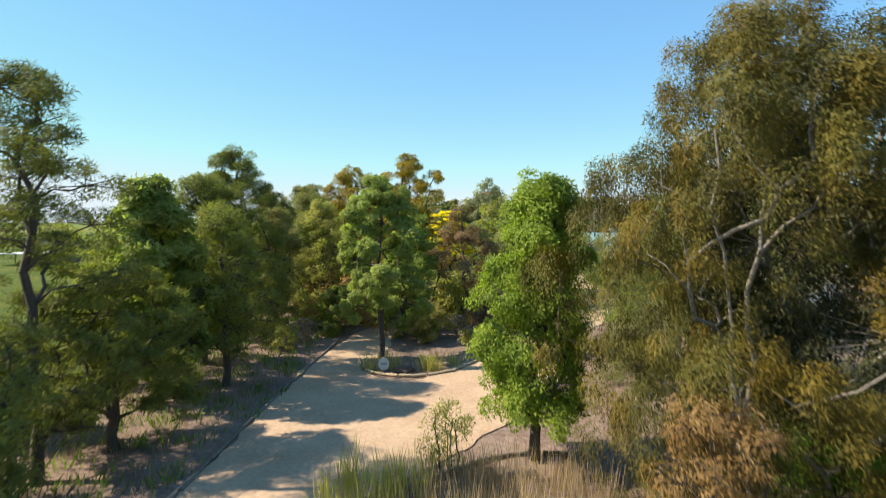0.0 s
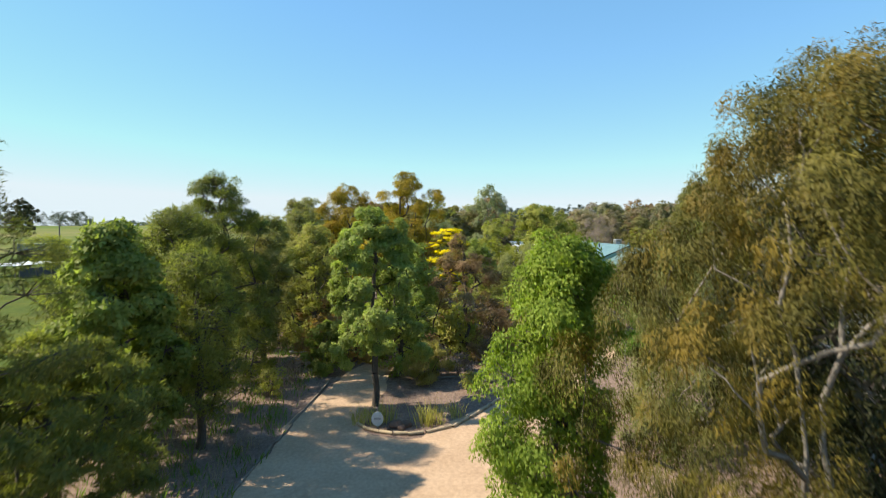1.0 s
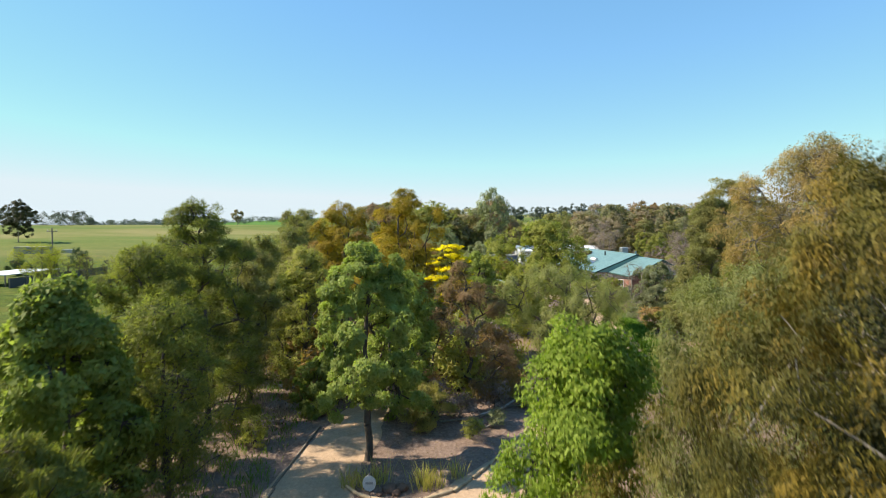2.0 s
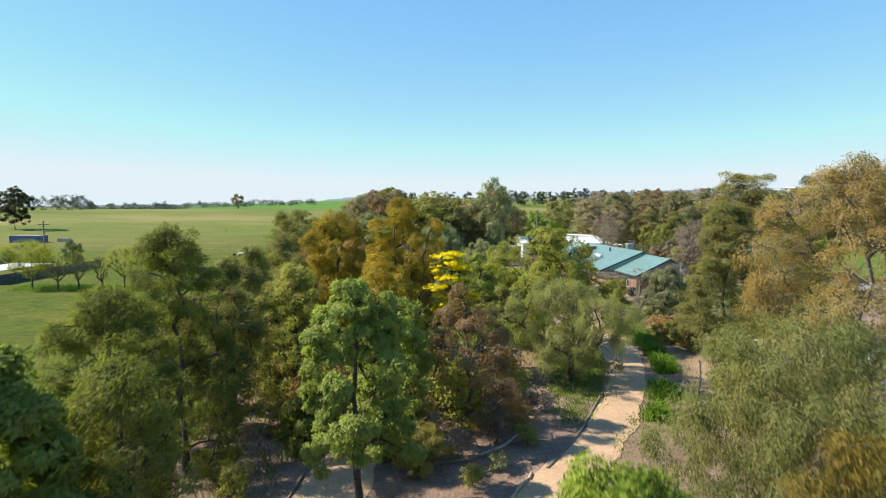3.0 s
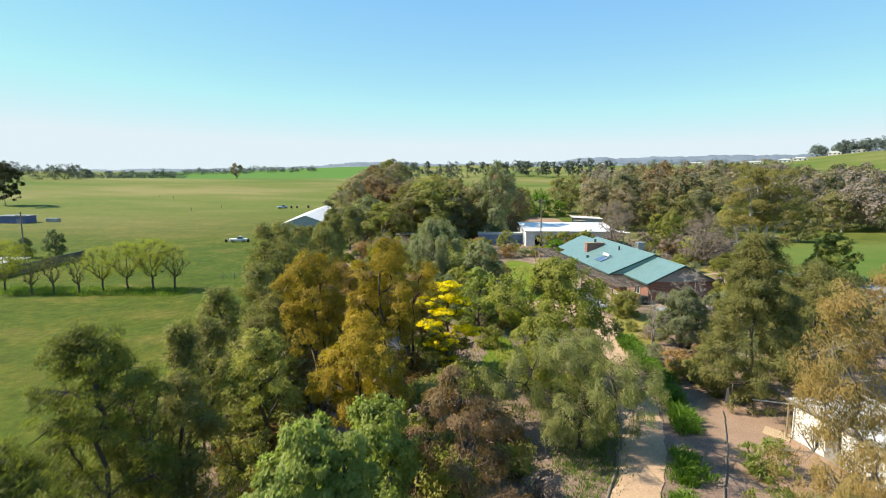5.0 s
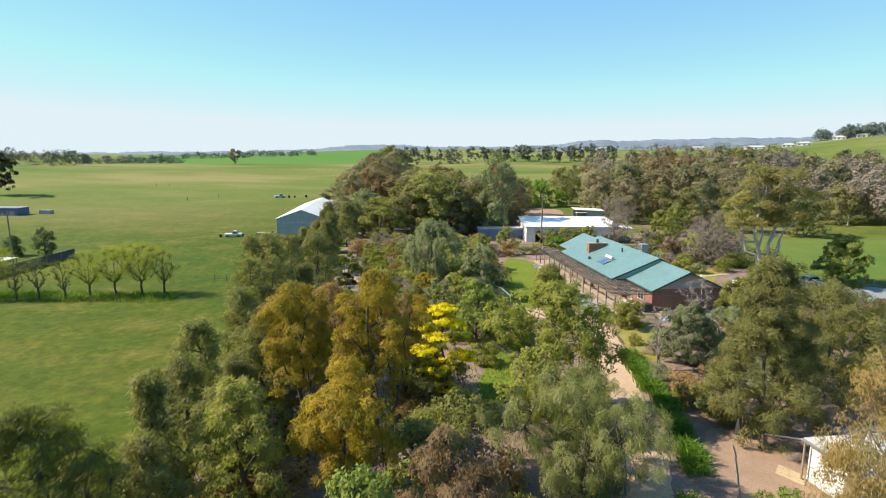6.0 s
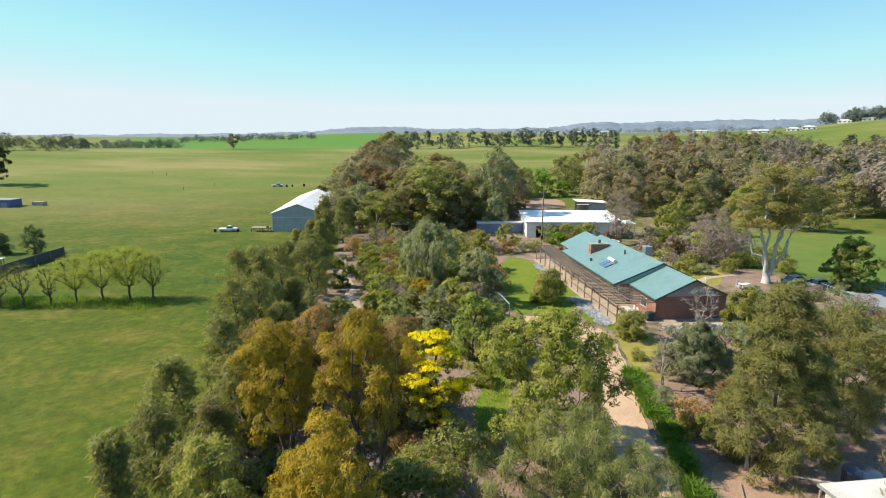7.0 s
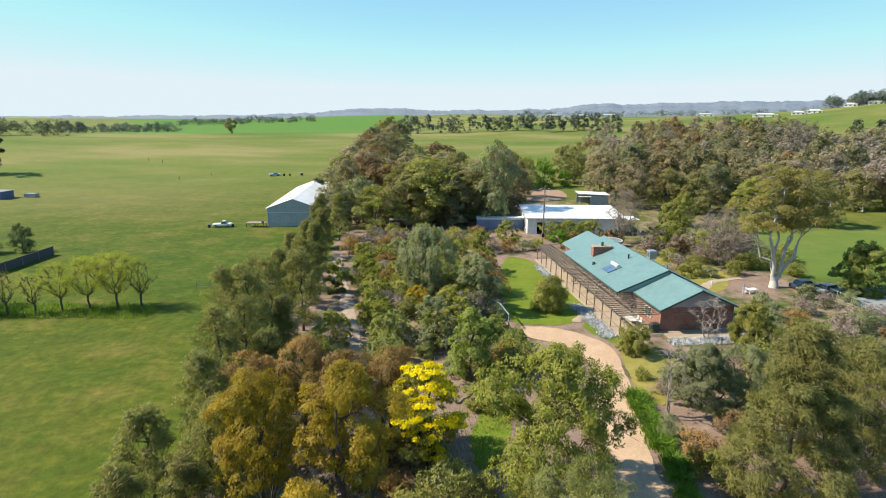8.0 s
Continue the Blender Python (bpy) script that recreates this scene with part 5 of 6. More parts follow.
white_gum(54.8, 113.6)
P("garden_tree", "dark green dense tree by the pool", "tree", "round", 66.0, 109.6, 8.6, 3.8, 0.03, 18000, lobes=34, leaves="kurrajong", leaf=(0.34, 0.17))
P("ball_shrub", "silver-grey ball-shaped clipped shrub", "shrub", "bush", 21.4, 69.0, 1.9, 1.5, 0.0, 7000, leaves="grey", leaf=(0.13, 0.04))
for x, y, H, R, lf in ((-6.9, 91.9, 4.4, 2.6, "spread_green"), (-9.4, 105.3, 4.2, 2.8, "spread_green"), (-12.2, 117, 4.2, 2.8, "spread_green"), (-13.2, 125, 4.4, 2.8, "spread_green"), (-8.5, 98, 4.0, 2.4, "spread_green"), (-10.6, 111, 4.2, 2.6, "spread_green"), (-2.3, 99, 4.2, 2.4, "golden"), (-4.9, 86.5, 4.6, 3.0, "willow"),
                       (0.5, 88, 4.5, 2.6, "casuarina"), (3.5, 92, 5.0, 2.6, "olive"), (8.0, 92.5, 2.2, 2.4, "kurrajong"), (9.8, 88.5, 1.8, 2.0, "kurrajong"), (-0.5, 95.0, 4.2, 2.4, "grey"), (2.5, 98, 4.6, 2.6, "olive"), (-6.0, 112, 4.6, 2.6, "olive"),
                       (-9.0, 124, 4.5, 3.0, "gum_green"), (-3.0, 122, 5.0, 3.0, "lavender"), (4.0, 112, 5.0, 3.0, "olive"), (7.5, 110, 4.6, 2.4, "golden"), (8.0, 122, 4.6, 2.8, "olive"), (3.0, 128, 5.0, 3.0, "gum_green"), (8.5, 140, 4.0, 3.0, "olive"),
                       (14.5, 146, 5.0, 3.0, "gum_green"), (24.5, 149, 4.2, 2.6, "olive"), (28.5, 149, 4.6, 2.8, "olive"), (32, 149.5, 4.4, 2.6, "gum_green"), (36.5, 143, 3.8, 2.8, "rust"), (26, 146, 3.0, 2.2, "hedge"), (30, 145, 4.6, 3.0, "olive"), (33.5, 147, 5.0, 2.6, "gum_green"), (28, 140, 3.6, 2.6, "rust"), (-10.0, 138, 4.6, 3.8, "lavender"), (-5.0, 140, 4.4, 3.6, "lavender"), (-14.0, 141, 4.4, 3.4, "lavender"),
                       (27.0, 68.5, 3.0, 2.0, "rust"), (22.6, 63.5, 2.2, 1.8, "olive"), (20.8, 48.2, 2.4, 1.6, "kurrajong"), (18.5, 42.5, 2.6, 1.8, "casuarina"), (5.4, 73.2, 2.4, 1.9, "olive"), (-6.5, 73, 4.0, 2.4, "lavender"), (-11.5, 76, 4.4, 2.6, "lavender"),
                       (-12.0, 88, 4.4, 2.4, "olive"), (-15.5, 108, 5.4, 2.4, "casuarina"), (44, 120, 2.6, 2.2, "olive"), (46.5, 133, 4.0, 2.6, "rust"), (53, 152, 6.5, 3.4, "olive"), (60, 150, 5.5, 3.4, "lavender"), (44, 84, 3.0, 2.4, "lavender"), (50, 90, 2.6, 2.6, "lavender"),
                       (57, 97, 2.6, 2.8, "lavender"), (46, 78, 4.0, 3.0, "olive"), (56, 88, 3.6, 2.8, "rust"), (40, 72, 6.5, 3.6, "casuarina_khaki"), (48, 104, 2.2, 1.8, "grey"), (57, 108.5, 2.0, 1.8, "grey"), (52, 127.5, 7.0, 4.2, "lavender"), (47.5, 131, 6.4, 3.8, "lavender"), (57, 133, 6.6, 4.0, "lavender"), (49.4, 146, 9.0, 3.8, "olive"), (62, 143, 6.0, 3.6, "willow"), (43, 137, 6.0, 3.2, "lavender")):
    P("shrub", {"olive": "olive-green rounded garden shrub", "spread_green": "yellow-green rounded clipped shrub", "gum_green": "dull green garden shrub", "golden": "golden yellow-green garden shrub", "willow": "pale feathery green shrub", "casuarina": "dark feathery green shrub", "kurrajong": "low fresh-green spreading shrub",
                "grey": "silver-grey rounded garden shrub", "lavender": "purplish twiggy leafless shrub", "hedge": "bright green leafy shrub", "rust": "rusty brown twiggy shrub", "casuarina_khaki": "khaki feathery casuarina shrub"}[lf],
      "shrub", "bush", x, y, H, R, 0.0, int(390 * R * max(H, 2.5) * (0.35 if lf == "lavender" else 1) * (0.65 if y > 80 else 1)), "garden shrubs", leaves=lf, leaf=(0.38, 0.19) if y > 80 else (0.28, 0.13))

# ---- understorey between the trees ----
ug = np.random.default_rng(55)
DRIVE = np.array([(-2.5, 20.5), (4.8, 31), (8.1, 38.5), (11.9, 46), (15.0, 53), (16.3, 60), (17.0, 67), (18.3, 75), (20.0, 83), (19.2, 89.5), (9.5, 93.5)])
TRACK = np.array([(-4.5, 70), (-8.0, 84), (-11.5, 97.5), (-17.5, 120), (-21, 135)])


def clear_of(x, y, line, gap):
    a, b = line[:-1], line[1:]
    d = b - a
    f = np.clip(((np.array([x, y]) - a) * d).sum(1) / (d * d).sum(1), 0, 1)
    return np.min(np.linalg.norm(a + d * f[:, None] - [x, y], axis=1)) > gap


LOW = []
for i, lf in enumerate(("olive", "grey", "gum_green", "lavender", "willow", "tan")):
    LOW.append((lf, tree_meshes(900 + i, 2.6, 1.7, 0.0, count=1700 if lf != "lavender" else 1000, **dict(STYLE["bush"], leaves=lf, leaf=(0.25, 0.13), spread=0.24))))
NAMES = {"olive": "low olive-green understorey shrub", "grey": "low grey-green understorey shrub", "gum_green": "low dull green understorey shrub", "lavender": "low purplish twiggy understorey shrub", "willow": "low pale feathery understorey shrub", "tan": "low tan-brown understorey shrub"}
made = 0
while made < 165:
    x, y = ug.uniform(-13.5, 12), ug.uniform(43, 118)
    if made >= 105:
        x, y = ug.uniform(-19, 9.5), ug.uniform(104, 152)
    if y > 60 and x > 9.5 or y < 63 and x > 6.5 or not clear_of(x, y, DRIVE, 4.2) or not clear_of(x, y, TRACK, 2.4) or (3 < x < 8.5 and 62 < y < 81) or (x > 8.5 and y > 90):
        continue
    lf, me = LOW[ug.integers(0, 6)]
    s = ug.uniform(0.55, 1.5)
    root = thing("shrub", NAMES[lf], "shrub", Matrix.LocRotScale((x, y, 0), Euler((0, 0, ug.uniform(0, 6.28))), Vector((s * ug.uniform(0.9, 1.3), s * ug.uniform(0.9, 1.3), s))), "understorey shrubs")
    for nm, q in zip(("trunk", "crown"), me):
        part(nm, q, root)
    made += 1
for x, y, s, k in ((-0.6, 40.8, 0.6, 3), (1.0, 38.6, 0.5, 3), (3.2, 40.4, 0.55, 3), (4.6, 42.8, 0.6, 5), (5.0, 40.2, 0.4, 0), (3.0, 37.2, 0.35, 1), (1.6, 35.4, 0.35, 0), (6.2, 45.2, 0.6, 3), (5.2, 47.6, 0.8, 0), (-9.2, 37.4, 0.5, 3), (-9.8, 34.4, 0.5, 0), (-9.0, 41.5, 0.8, 5), (28, 80, 1.2, 1), (31.5, 82, 1.1, 3), (35, 80, 1.5, 0), (38, 78, 1.3, 4), (42, 88, 1.0, 3), (47, 86, 1.2, 3), (52, 84, 1.3, 1), (53, 94, 1.0, 3), (48, 96, 0.9, 5), (44, 94, 0.8, 1), (36, 72, 1.4, 4), (30, 68, 1.3, 1), (22.4, 66, 0.9, 5), (23.5, 77, 0.6, 3), (24.6, 79, 0.6, 1), (22.4, 80, 0.5, 0),
                  (46, 124, 1.1, 0), (49, 129, 1.3, 3), (56, 125, 1.2, 0), (44, 130, 1.0, 4), (58, 131, 1.4, 3), (62, 120, 1.0, 0), (50, 138, 1.3, 5), (45, 140, 1.2, 0), (56, 142, 1.5, 0), (64, 140, 1.6, 3), (36, 140, 0.9, 4), (20, 139, 0.9, 0), (17, 138, 0.8, 1), (14, 137, 1.0, 5), (10.5, 136, 1.0, 3), (43, 124, 1.2, 3), (47, 120, 0.8, 1), (52, 121, 1.0, 0), (60, 126, 1.3, 4), (42, 136, 1.3, 3), (54, 134, 1.4, 0), (60, 136, 1.5, 3), (66, 131, 1.2, 0), (48, 145, 1.5, 0), (62, 106, 0.8, 1), (57, 104, 0.9, 3), (52, 101, 1.0, 3), (46, 99, 0.9, 1), (60, 98, 1.0, 3), (55, 94, 1.2, 1)):
    lf, me = LOW[k]
    root = thing("shrub", NAMES[lf].replace("understorey", "garden"), "shrub", Matrix.LocRotScale((x, y, 0), Euler((0, 0, x)), Vector((s * 1.1, s * 1.2, s))), "low garden shrubs")
    for nm, q in zip(("trunk", "crown"), me):
        part(nm, q, root)


# ---- far trees ----
rng = np.random.default_rng(9)
TONES = ("gum_soft", "brown_gum", "rust", "wood_green", "gum_soft", "gum_green", "brown_gum", "grey")
protos = [tree_meshes(700 + i, 13.0, 5.2, 0.12, count=6800, **dict(STYLE["far"], shape="round", leaves=lf, lobe=0.36, lobes=24, per=10, leaf=(0.42, 0.28), spread=0.45)) for i, lf in enumerate(TONES)]


def far_tree(x, y, H, k, wide=1.0, label="eucalypt in the tree belt behind"):
    H = H * (1.12 if x < -20 and y > 170 else 1.0)
    w = H / 13 * wide * 1.12 * rng.uniform(0.85, 1.2)
    root = thing("gum_tree", label, "tree", Matrix.LocRotScale((x, y, ground_z(x, y) - 0.1), Euler((0, 0, rng.uniform(0, 6.28))), Vector((w, w, H / 13))), "tree belt")
    for nm, me in zip(("trunk", "crown"), protos[k]):
        part(nm, me, root)


for x, y, H, k, w in ((-16.3, 159, 10.5, 5, 1.2), (-4, 166, 17.2, 5, 1.25), (-8.5, 162, 13.5, 0, 1.1), (1.5, 163, 13, 3, 1.0), (8, 170, 14.5, 1, 1.0), (15.5, 176, 19, 2, 0.8), (18, 186, 15, 1, 1.0), (-14, 176, 15, 2, 1.0), (-6, 184, 16, 1, 1.0), (4, 192, 16, 0, 1.0), (-18, 194, 15, 6, 1.0), (14, 204, 14, 3, 1.0), (-12, 212, 15, 1, 1.0), (0, 222, 15, 6, 1.0), (24, 214, 13, 0, 0.9), (58, 196, 15, 1, 1.1), (66, 190, 13, 0, 1.0), (52, 214, 16, 6, 1.1), (80, 194, 14, 3, 1.1), (94, 192, 14, 1, 1.0), (-31, 198, 13, 3, 1.0), (-33, 222, 14, 6, 1.0), (-30, 184, 12, 3, 1.0), (-10, 168, 15, 4, 1.1), (3, 166, 15, 0, 1.1), (12.0, 165, 20.8, 7, 0.72), (9, 178, 16, 6, 1), (-22, 166, 12, 7, 1), (-26, 160, 10, 3, 1.1), (-27, 175, 14, 1, 1), (-22, 182, 15, 2, 1),
                      (-29, 190, 14, 0, 1), (-24, 200, 15, 6, 1.1), (-31, 212, 15, 1, 1.1), (-25, 225, 15, 2, 1), (-32, 240, 16, 6, 1.1), (-27, 255, 16, 1, 1), (-34, 272, 17, 2, 1), (-28, 290, 16, 6, 1), (-36, 308, 17, 3, 1.1), (-30, 330, 17, 1, 1), (-37, 352, 18, 0, 1), (-31, 375, 17, 3, 1), (-38, 400, 18, 0, 1),
                      (-12, 248, 15, 4, 1), (-4, 256, 16, 2, 1), (6, 246, 13, 0, 0.9), (18, 232, 14, 1, 1), (26, 246, 13, 0, 1), (30, 236, 12, 5, 0.9), (47, 250, 15, 0, 1), (54, 262, 15, 4, 0.9), (62, 214, 18, 3, 1.2), (68, 226, 17, 0, 1.2), (76, 220, 16, 1, 1.2), (90, 226, 16, 2, 1.2), (86, 205, 14, 0, 1), (100, 218, 15, 3, 1.1),
                      (72, 186, 12, 4, 1), (110, 206, 14, 6, 1.1), (118, 222, 15, 2, 1.1), (96, 168, 12, 4, 1), (84, 176, 12, 5, 0.9), (120, 190, 12, 0, 1), (132, 178, 13, 7, 1), (146, 172, 14, 6, 1), (158, 186, 14, 1, 1), (140, 196, 13, 4, 1), (62, 168, 9, 5, 0.9), (70, 160, 8, 4, 0.9)):
    far_tree(x, y, H, k, w)
pine = tree_meshes(720, 11.0, 5.0, 0.1, count=3600, **dict(STYLE["far"], shape="round", leaves="hedge", bark="dark"))
for x, y, s in ((37, 239, 1.0), (27.5, 240, 0.62), (45, 240, 0.6)):
    root = thing("pine_tree", "fresh green rounded pine behind sheds", "tree", Matrix.LocRotScale((x, y, ground_z(x, y)), Euler((0, 0, x)), Vector((s, s, s))), "green pines")
    for nm, me in zip(("trunk", "crown"), pine):
        part(nm, me, root)


def wood(name, label, spots, tone, seed, per=420, leaf=(0.85, 0.55)):
    """Many far trees as one mass of leaves over short trunks."""
    r = np.random.default_rng(seed)
    LV, LF, n = [], [], 0
    for x, y, H, R in spots:
        bend = np.zeros(2)
        L, c, own, d = crown_plan(r, H, R, 0.14, "round", 7, 9, 0.5, 0.9, bend, 0.7)
        p, way, nrm, _ = foliage(r, c, d, int(per * 1.6), R * 0.12, 0.85, 0.2, 0.3, 1.0)
        v, f = leaf_blades(p, way, nrm, 0.8 * leaf[0] * H / 14, 0.8 * leaf[1] * H / 14, r)
        LV.append(v + [x, y, ground_z(x, y)]), LF.append(f + n)
        n += len(v)
    me = raw_mesh(name, np.concatenate(LV), np.concatenate(LF), LEAF[tone])
    return tagged(part(name, me), label, "trees", kind="stuff")


def at_angle(deg, r, H, R):
    return (r * math.sin(radians(deg)), r * math.cos(radians(deg)), H, R)


u = rng.uniform
groups = [[], [], [], []]
for _ in range(330):
    a, r = u(13, 42), u(215, 540)
    if a < 17 and r > 400 or a > 31 and r > 430:
        continue
    kind = int(rng.integers(0, 4))
    groups[3 if a > 27 and kind == 2 else kind].append(at_angle(a, r, u(11.5, 19), u(4.8, 7.6)))
for g, tone, nm in zip(groups, ("brown_gum", "wood_green", "rust", "gum_dusk"), ("brown-grey", "dull green", "rusty brown", "mauve-grey")):
    wood("woodland", nm + " eucalypt woodland behind the house", g, tone, 30 + len(g), 760, (0.95, 0.68))
# the far tree lines carry haze in their leaf colours
wood("tree_line", "dark green trees along a far paddock", [at_angle(a + u(-0.4, 0.4), u(575, 620), u(13, 18), u(5.5, 8)) for a in np.concatenate([np.arange(-4.5, 4, 1.1), np.arange(4, 16, 0.8)])], "gum_haze", 41, 700, (1.2, 0.85))
wood("tree_line", "dark distant trees behind the paddock crest", [at_angle(a + u(-0.3, 0.3), u(565, 600), u(10.5, 14), u(7, 9)) for a in np.arange(-48, -32.5, 0.55)], "gum_haze", 42, 600, (1.1, 0.8))
wood("tree_line", "hazy distant trees on the plain", [at_angle(a + u(-0.3, 0.3), u(760, 840), u(7.5, 13.5), u(6, 9)) for a in np.arange(-33, -25, 0.4)] + [at_angle(a + u(-0.3, 0.3), u(1080, 1180), u(6, 12), u(7, 11)) for a in np.arange(-26, -13, 0.4)], "haze_blue", 43, 420, (2.0, 1.3))
wood("tree_line", "dark trees on the hill crest", [at_angle(u(32.0, 37.5), u(900, 960), u(12, 17), u(8, 12)) for _ in range(30)], "haze_blue", 44, 420, (1.5, 1.1))
wood("tree_line", "scattered trees on the far slopes", [at_angle(u(6, 34), u(960, 1500), u(7, 12), u(7, 11)) for _ in range(70)], "haze_blue", 45, 200, (1.9, 1.3))
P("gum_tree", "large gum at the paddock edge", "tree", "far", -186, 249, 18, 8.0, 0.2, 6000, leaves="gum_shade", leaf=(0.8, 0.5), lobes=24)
for x, y, H, R in ((338, 507, 8.5, 5.6), (359, 508, 6.0, 5.2), (301, 512, 4.0, 2.6)):
    P("shrub", "dark round bush alone on the green slope", "shrub", "bush", x, y, H, R, 0.0, 2500, "bushes on the slope", leaves="gum_haze", leaf=(0.8, 0.5))
P("lone_tree", "lone round tree on the paddock crest", "tree", "far", -197, 536, 14.5, 6.5, 0.25, 4000, leaves="brown_gum", leaf=(0.8, 0.5))

# ---- distant hills ----
A = np.radians(np.linspace(-75, 75, 600))
SKYLINE = ((-75, 40), (-38, 10), (-30, 12), (-26, 22), (-23, 20), (-15, 38), (-12, 55), (-9, 78), (-6, 82), (-3, 68), (4, 72), (9, 78), (12, 104), (15, 124), (18, 112), (20, 124), (28, 134), (32, 128), (34, 150), (40, 170), (75, 90))
top = np.interp(np.degrees(A), [p[0] for p in SKYLINE], [p[1] for p in SKYLINE])
top = np.convolve(np.pad(top, 5, "edge"), np.ones(11) / 11, "valid")
top += 3 * np.sin(A * 61) + 2 * np.sin(A * 147 + 1) + np.random.default_rng(3).normal(0, 2.2, 600)
rows = [np.stack([rr * np.sin(A), rr * np.cos(A), zz], 1) for rr, zz in ((3300, top * 0 - 5), (3700, top * 0.4), (4000, top * 0.8), (4250, top), (4600, top * 0 - 5))]
V = np.stack(rows, 0).reshape(-1, 3)
k = 600
q = np.concatenate([np.arange(k - 1) + j * k for j in range(4)])
# the blue is distance haze put into the hills' base colour
HILLS = rough_material("haze_blue_hills", (0.115, 0.15, 0.215), (0.20, 0.25, 0.30), 0.006, 1.0, 0.0, 0.01)
tagged(part("backdrop", raw_mesh("backdrop", V, np.stack([q, q + 1, q + k + 1, q + k], 1), HILLS)), "low wooded horizon hills tinted blue for haze", "hills", kind="structure")


# ---- edgings, logs, signs and other small things ----
def pole_line(name, label, cat, pts, r, mat, seg=2.0, z=0.06, gap=0.05):
    """Round poles laid end to end along a line."""
    root = thing(name, label, cat, pose(0, 0, 0))
    Q = np.array(pts, float)
    t = np.concatenate([[0], np.cumsum(np.linalg.norm(np.diff(Q, axis=0), axis=1))])
    tt = np.arange(0, t[-1], seg)
    C = np.stack([np.interp(tt, t, Q[:, j]) for j in (0, 1)], 1)
    rr = np.random.default_rng(len(pts) + int(seg * 10))
    for a, b in zip(C[:-1], C[1:]):
        d = (b - a) / np.linalg.norm(b - a) * gap
        j = rr.normal(0, 0.03, 4)
        p0 = np.array([[a[0] + d[0] + j[0], a[1] + d[1] + j[1], z + ground_z(*a)]])
        p1 = np.array([[b[0] - d[0] + j[2], b[1] - d[1] + j[3], z + ground_z(*b)]])
        m = (p0 + p1) / 2
        v, f = frusta(np.concatenate([p0, m]), np.concatenate([m, p1]), [r, r * 1.06], [r * 1.06, r * 0.92], 8)
        part("log", raw_mesh("log", v, f, mat, True), root)
    return root


pole_line("log_edging", "dark timber pole edging along the driveway", "edging", [(-7.5, 6), (-7.55, 15), (-7.65, 21.5), (-7.55, 27.7), (-7.3, 33), (-7.0, 37.5)], 0.065, LOGS, 2.4)
pole_line("island_edging", "pale curved edging round the driveway island", "edging", [(-4.5, 32.2), (-4.3, 30.4), (-3.95, 29.6), (-2.9, 28.95), (-1.75, 28.75), (-0.8, 28.95), (0.4, 29.6), (1.6, 31.2), (3.4, 34.2), (4.9, 37.0)], 0.085, PALE, 0.75, 0.1, 0.01)
pole_line("bed_edging", "curved brown timber edging of reed bed", "edging", [(-1.2, 15.8), (0.0, 16.7), (1.1, 17.8), (2.2, 18.4), (3.4, 18.5), (5.0, 18.2)], 0.08, LOGS, 0.9, 0.1, 0.01)
pole_line("drive_edging", "timber pole edging along the winding drive", "edging", [(5.6, 37.2), (8.3, 41.5), (10.4, 46.0), (12.2, 50.2), (13.1, 52.6), (14.2, 56.5), (14.6, 60)], 0.09, LOGS, 2.2)
pole_line("yard_edging", "dark timber edging between path and yard", "edging", [(16.6, 45), (20.0, 51.6), (21.8, 55.5), (22.9, 58.6)], 0.07, LOGS, 2.0)
pole_line("bed_edging", "dark timber edging in the garden", "edging", [(3.0, 74.2), (4.0, 75.6), (5.2, 77.0)], 0.12, LOGS, 1.0)

# fallen branches in the mulch
for x0, y0, x1, y1, r in ((2.2, 38.6, 5.4, 41.6, 0.09), (3.6, 40.2, 6.3, 40.6, 0.07), (5.0, 41.2, 6.2, 44.0, 0.07), (-0.2, 37.8, 3.4, 38.6, 0.06), (1.0, 36.2, 4.0, 37.6, 0.06), (-11.5, 44.5, -7.5, 43.2, 0.08), (-10.5, 41.0, -8.4, 42.3, 0.06)):
    br = thing("fallen_branch", "pale fallen branch on leaf litter", "branch", pose(0, 0, ground_z((x0 + x1) / 2, (y0 + y1) / 2)), "fallen branches")
    a, b = np.array([x0, y0, r]), np.array([x1, y1, r * 0.8 + 0.12])
    m1 = a * 0.6 + b * 0.4 + [0.15, -0.1, 0.06]
    m2 = a * 0.25 + b * 0.75 + [-0.1, 0.12, 0.1]
    side = m2 + [0.7, 0.25, 0.25]
    v, f = frusta([a, m1, m2, m2], [m1, m2, b, side], [r, r * 0.8, r * 0.6, r * 0.4], [r * 0.8, r * 0.6, r * 0.3, r * 0.15], 6)
    part("limb", raw_mesh("limb", v, f, BARK["white" if r > 0.075 else "grey"], True), br)

# island sign: a white oval plate on a post, its writing as a plain bar
sign = thing("island_sign", "white oval sign on a low post", "sign", pose(-3.15, 29.5, ground_z(-3.15, 29.5) - 0.25))
part("post", (boxes((-0.04, 0.0, -0.1, 0.04, 0.08, 1.2)), TIMBER), sign)
bm = cylinder(0.34, -0.02, 0.02, seg=24)
bmesh.ops.scale(bm, verts=bm.verts, vec=(0.85, 1.0, 1.0))
bmesh.ops.rotate(bm, verts=bm.verts, cent=(0, 0, 0), matrix=Matrix.Rotation(radians(90), 3, "X"))
bmesh.ops.translate(bm, verts=bm.verts, vec=(0, -0.03, 0.8))
plate = part("plate", (bm, WHITE), sign, "white oval plate")
part("writing_bar", (boxes((-0.16, -0.06, 0.76, 0.16, -0.052, 0.86)), GREYSTEEL), plate)
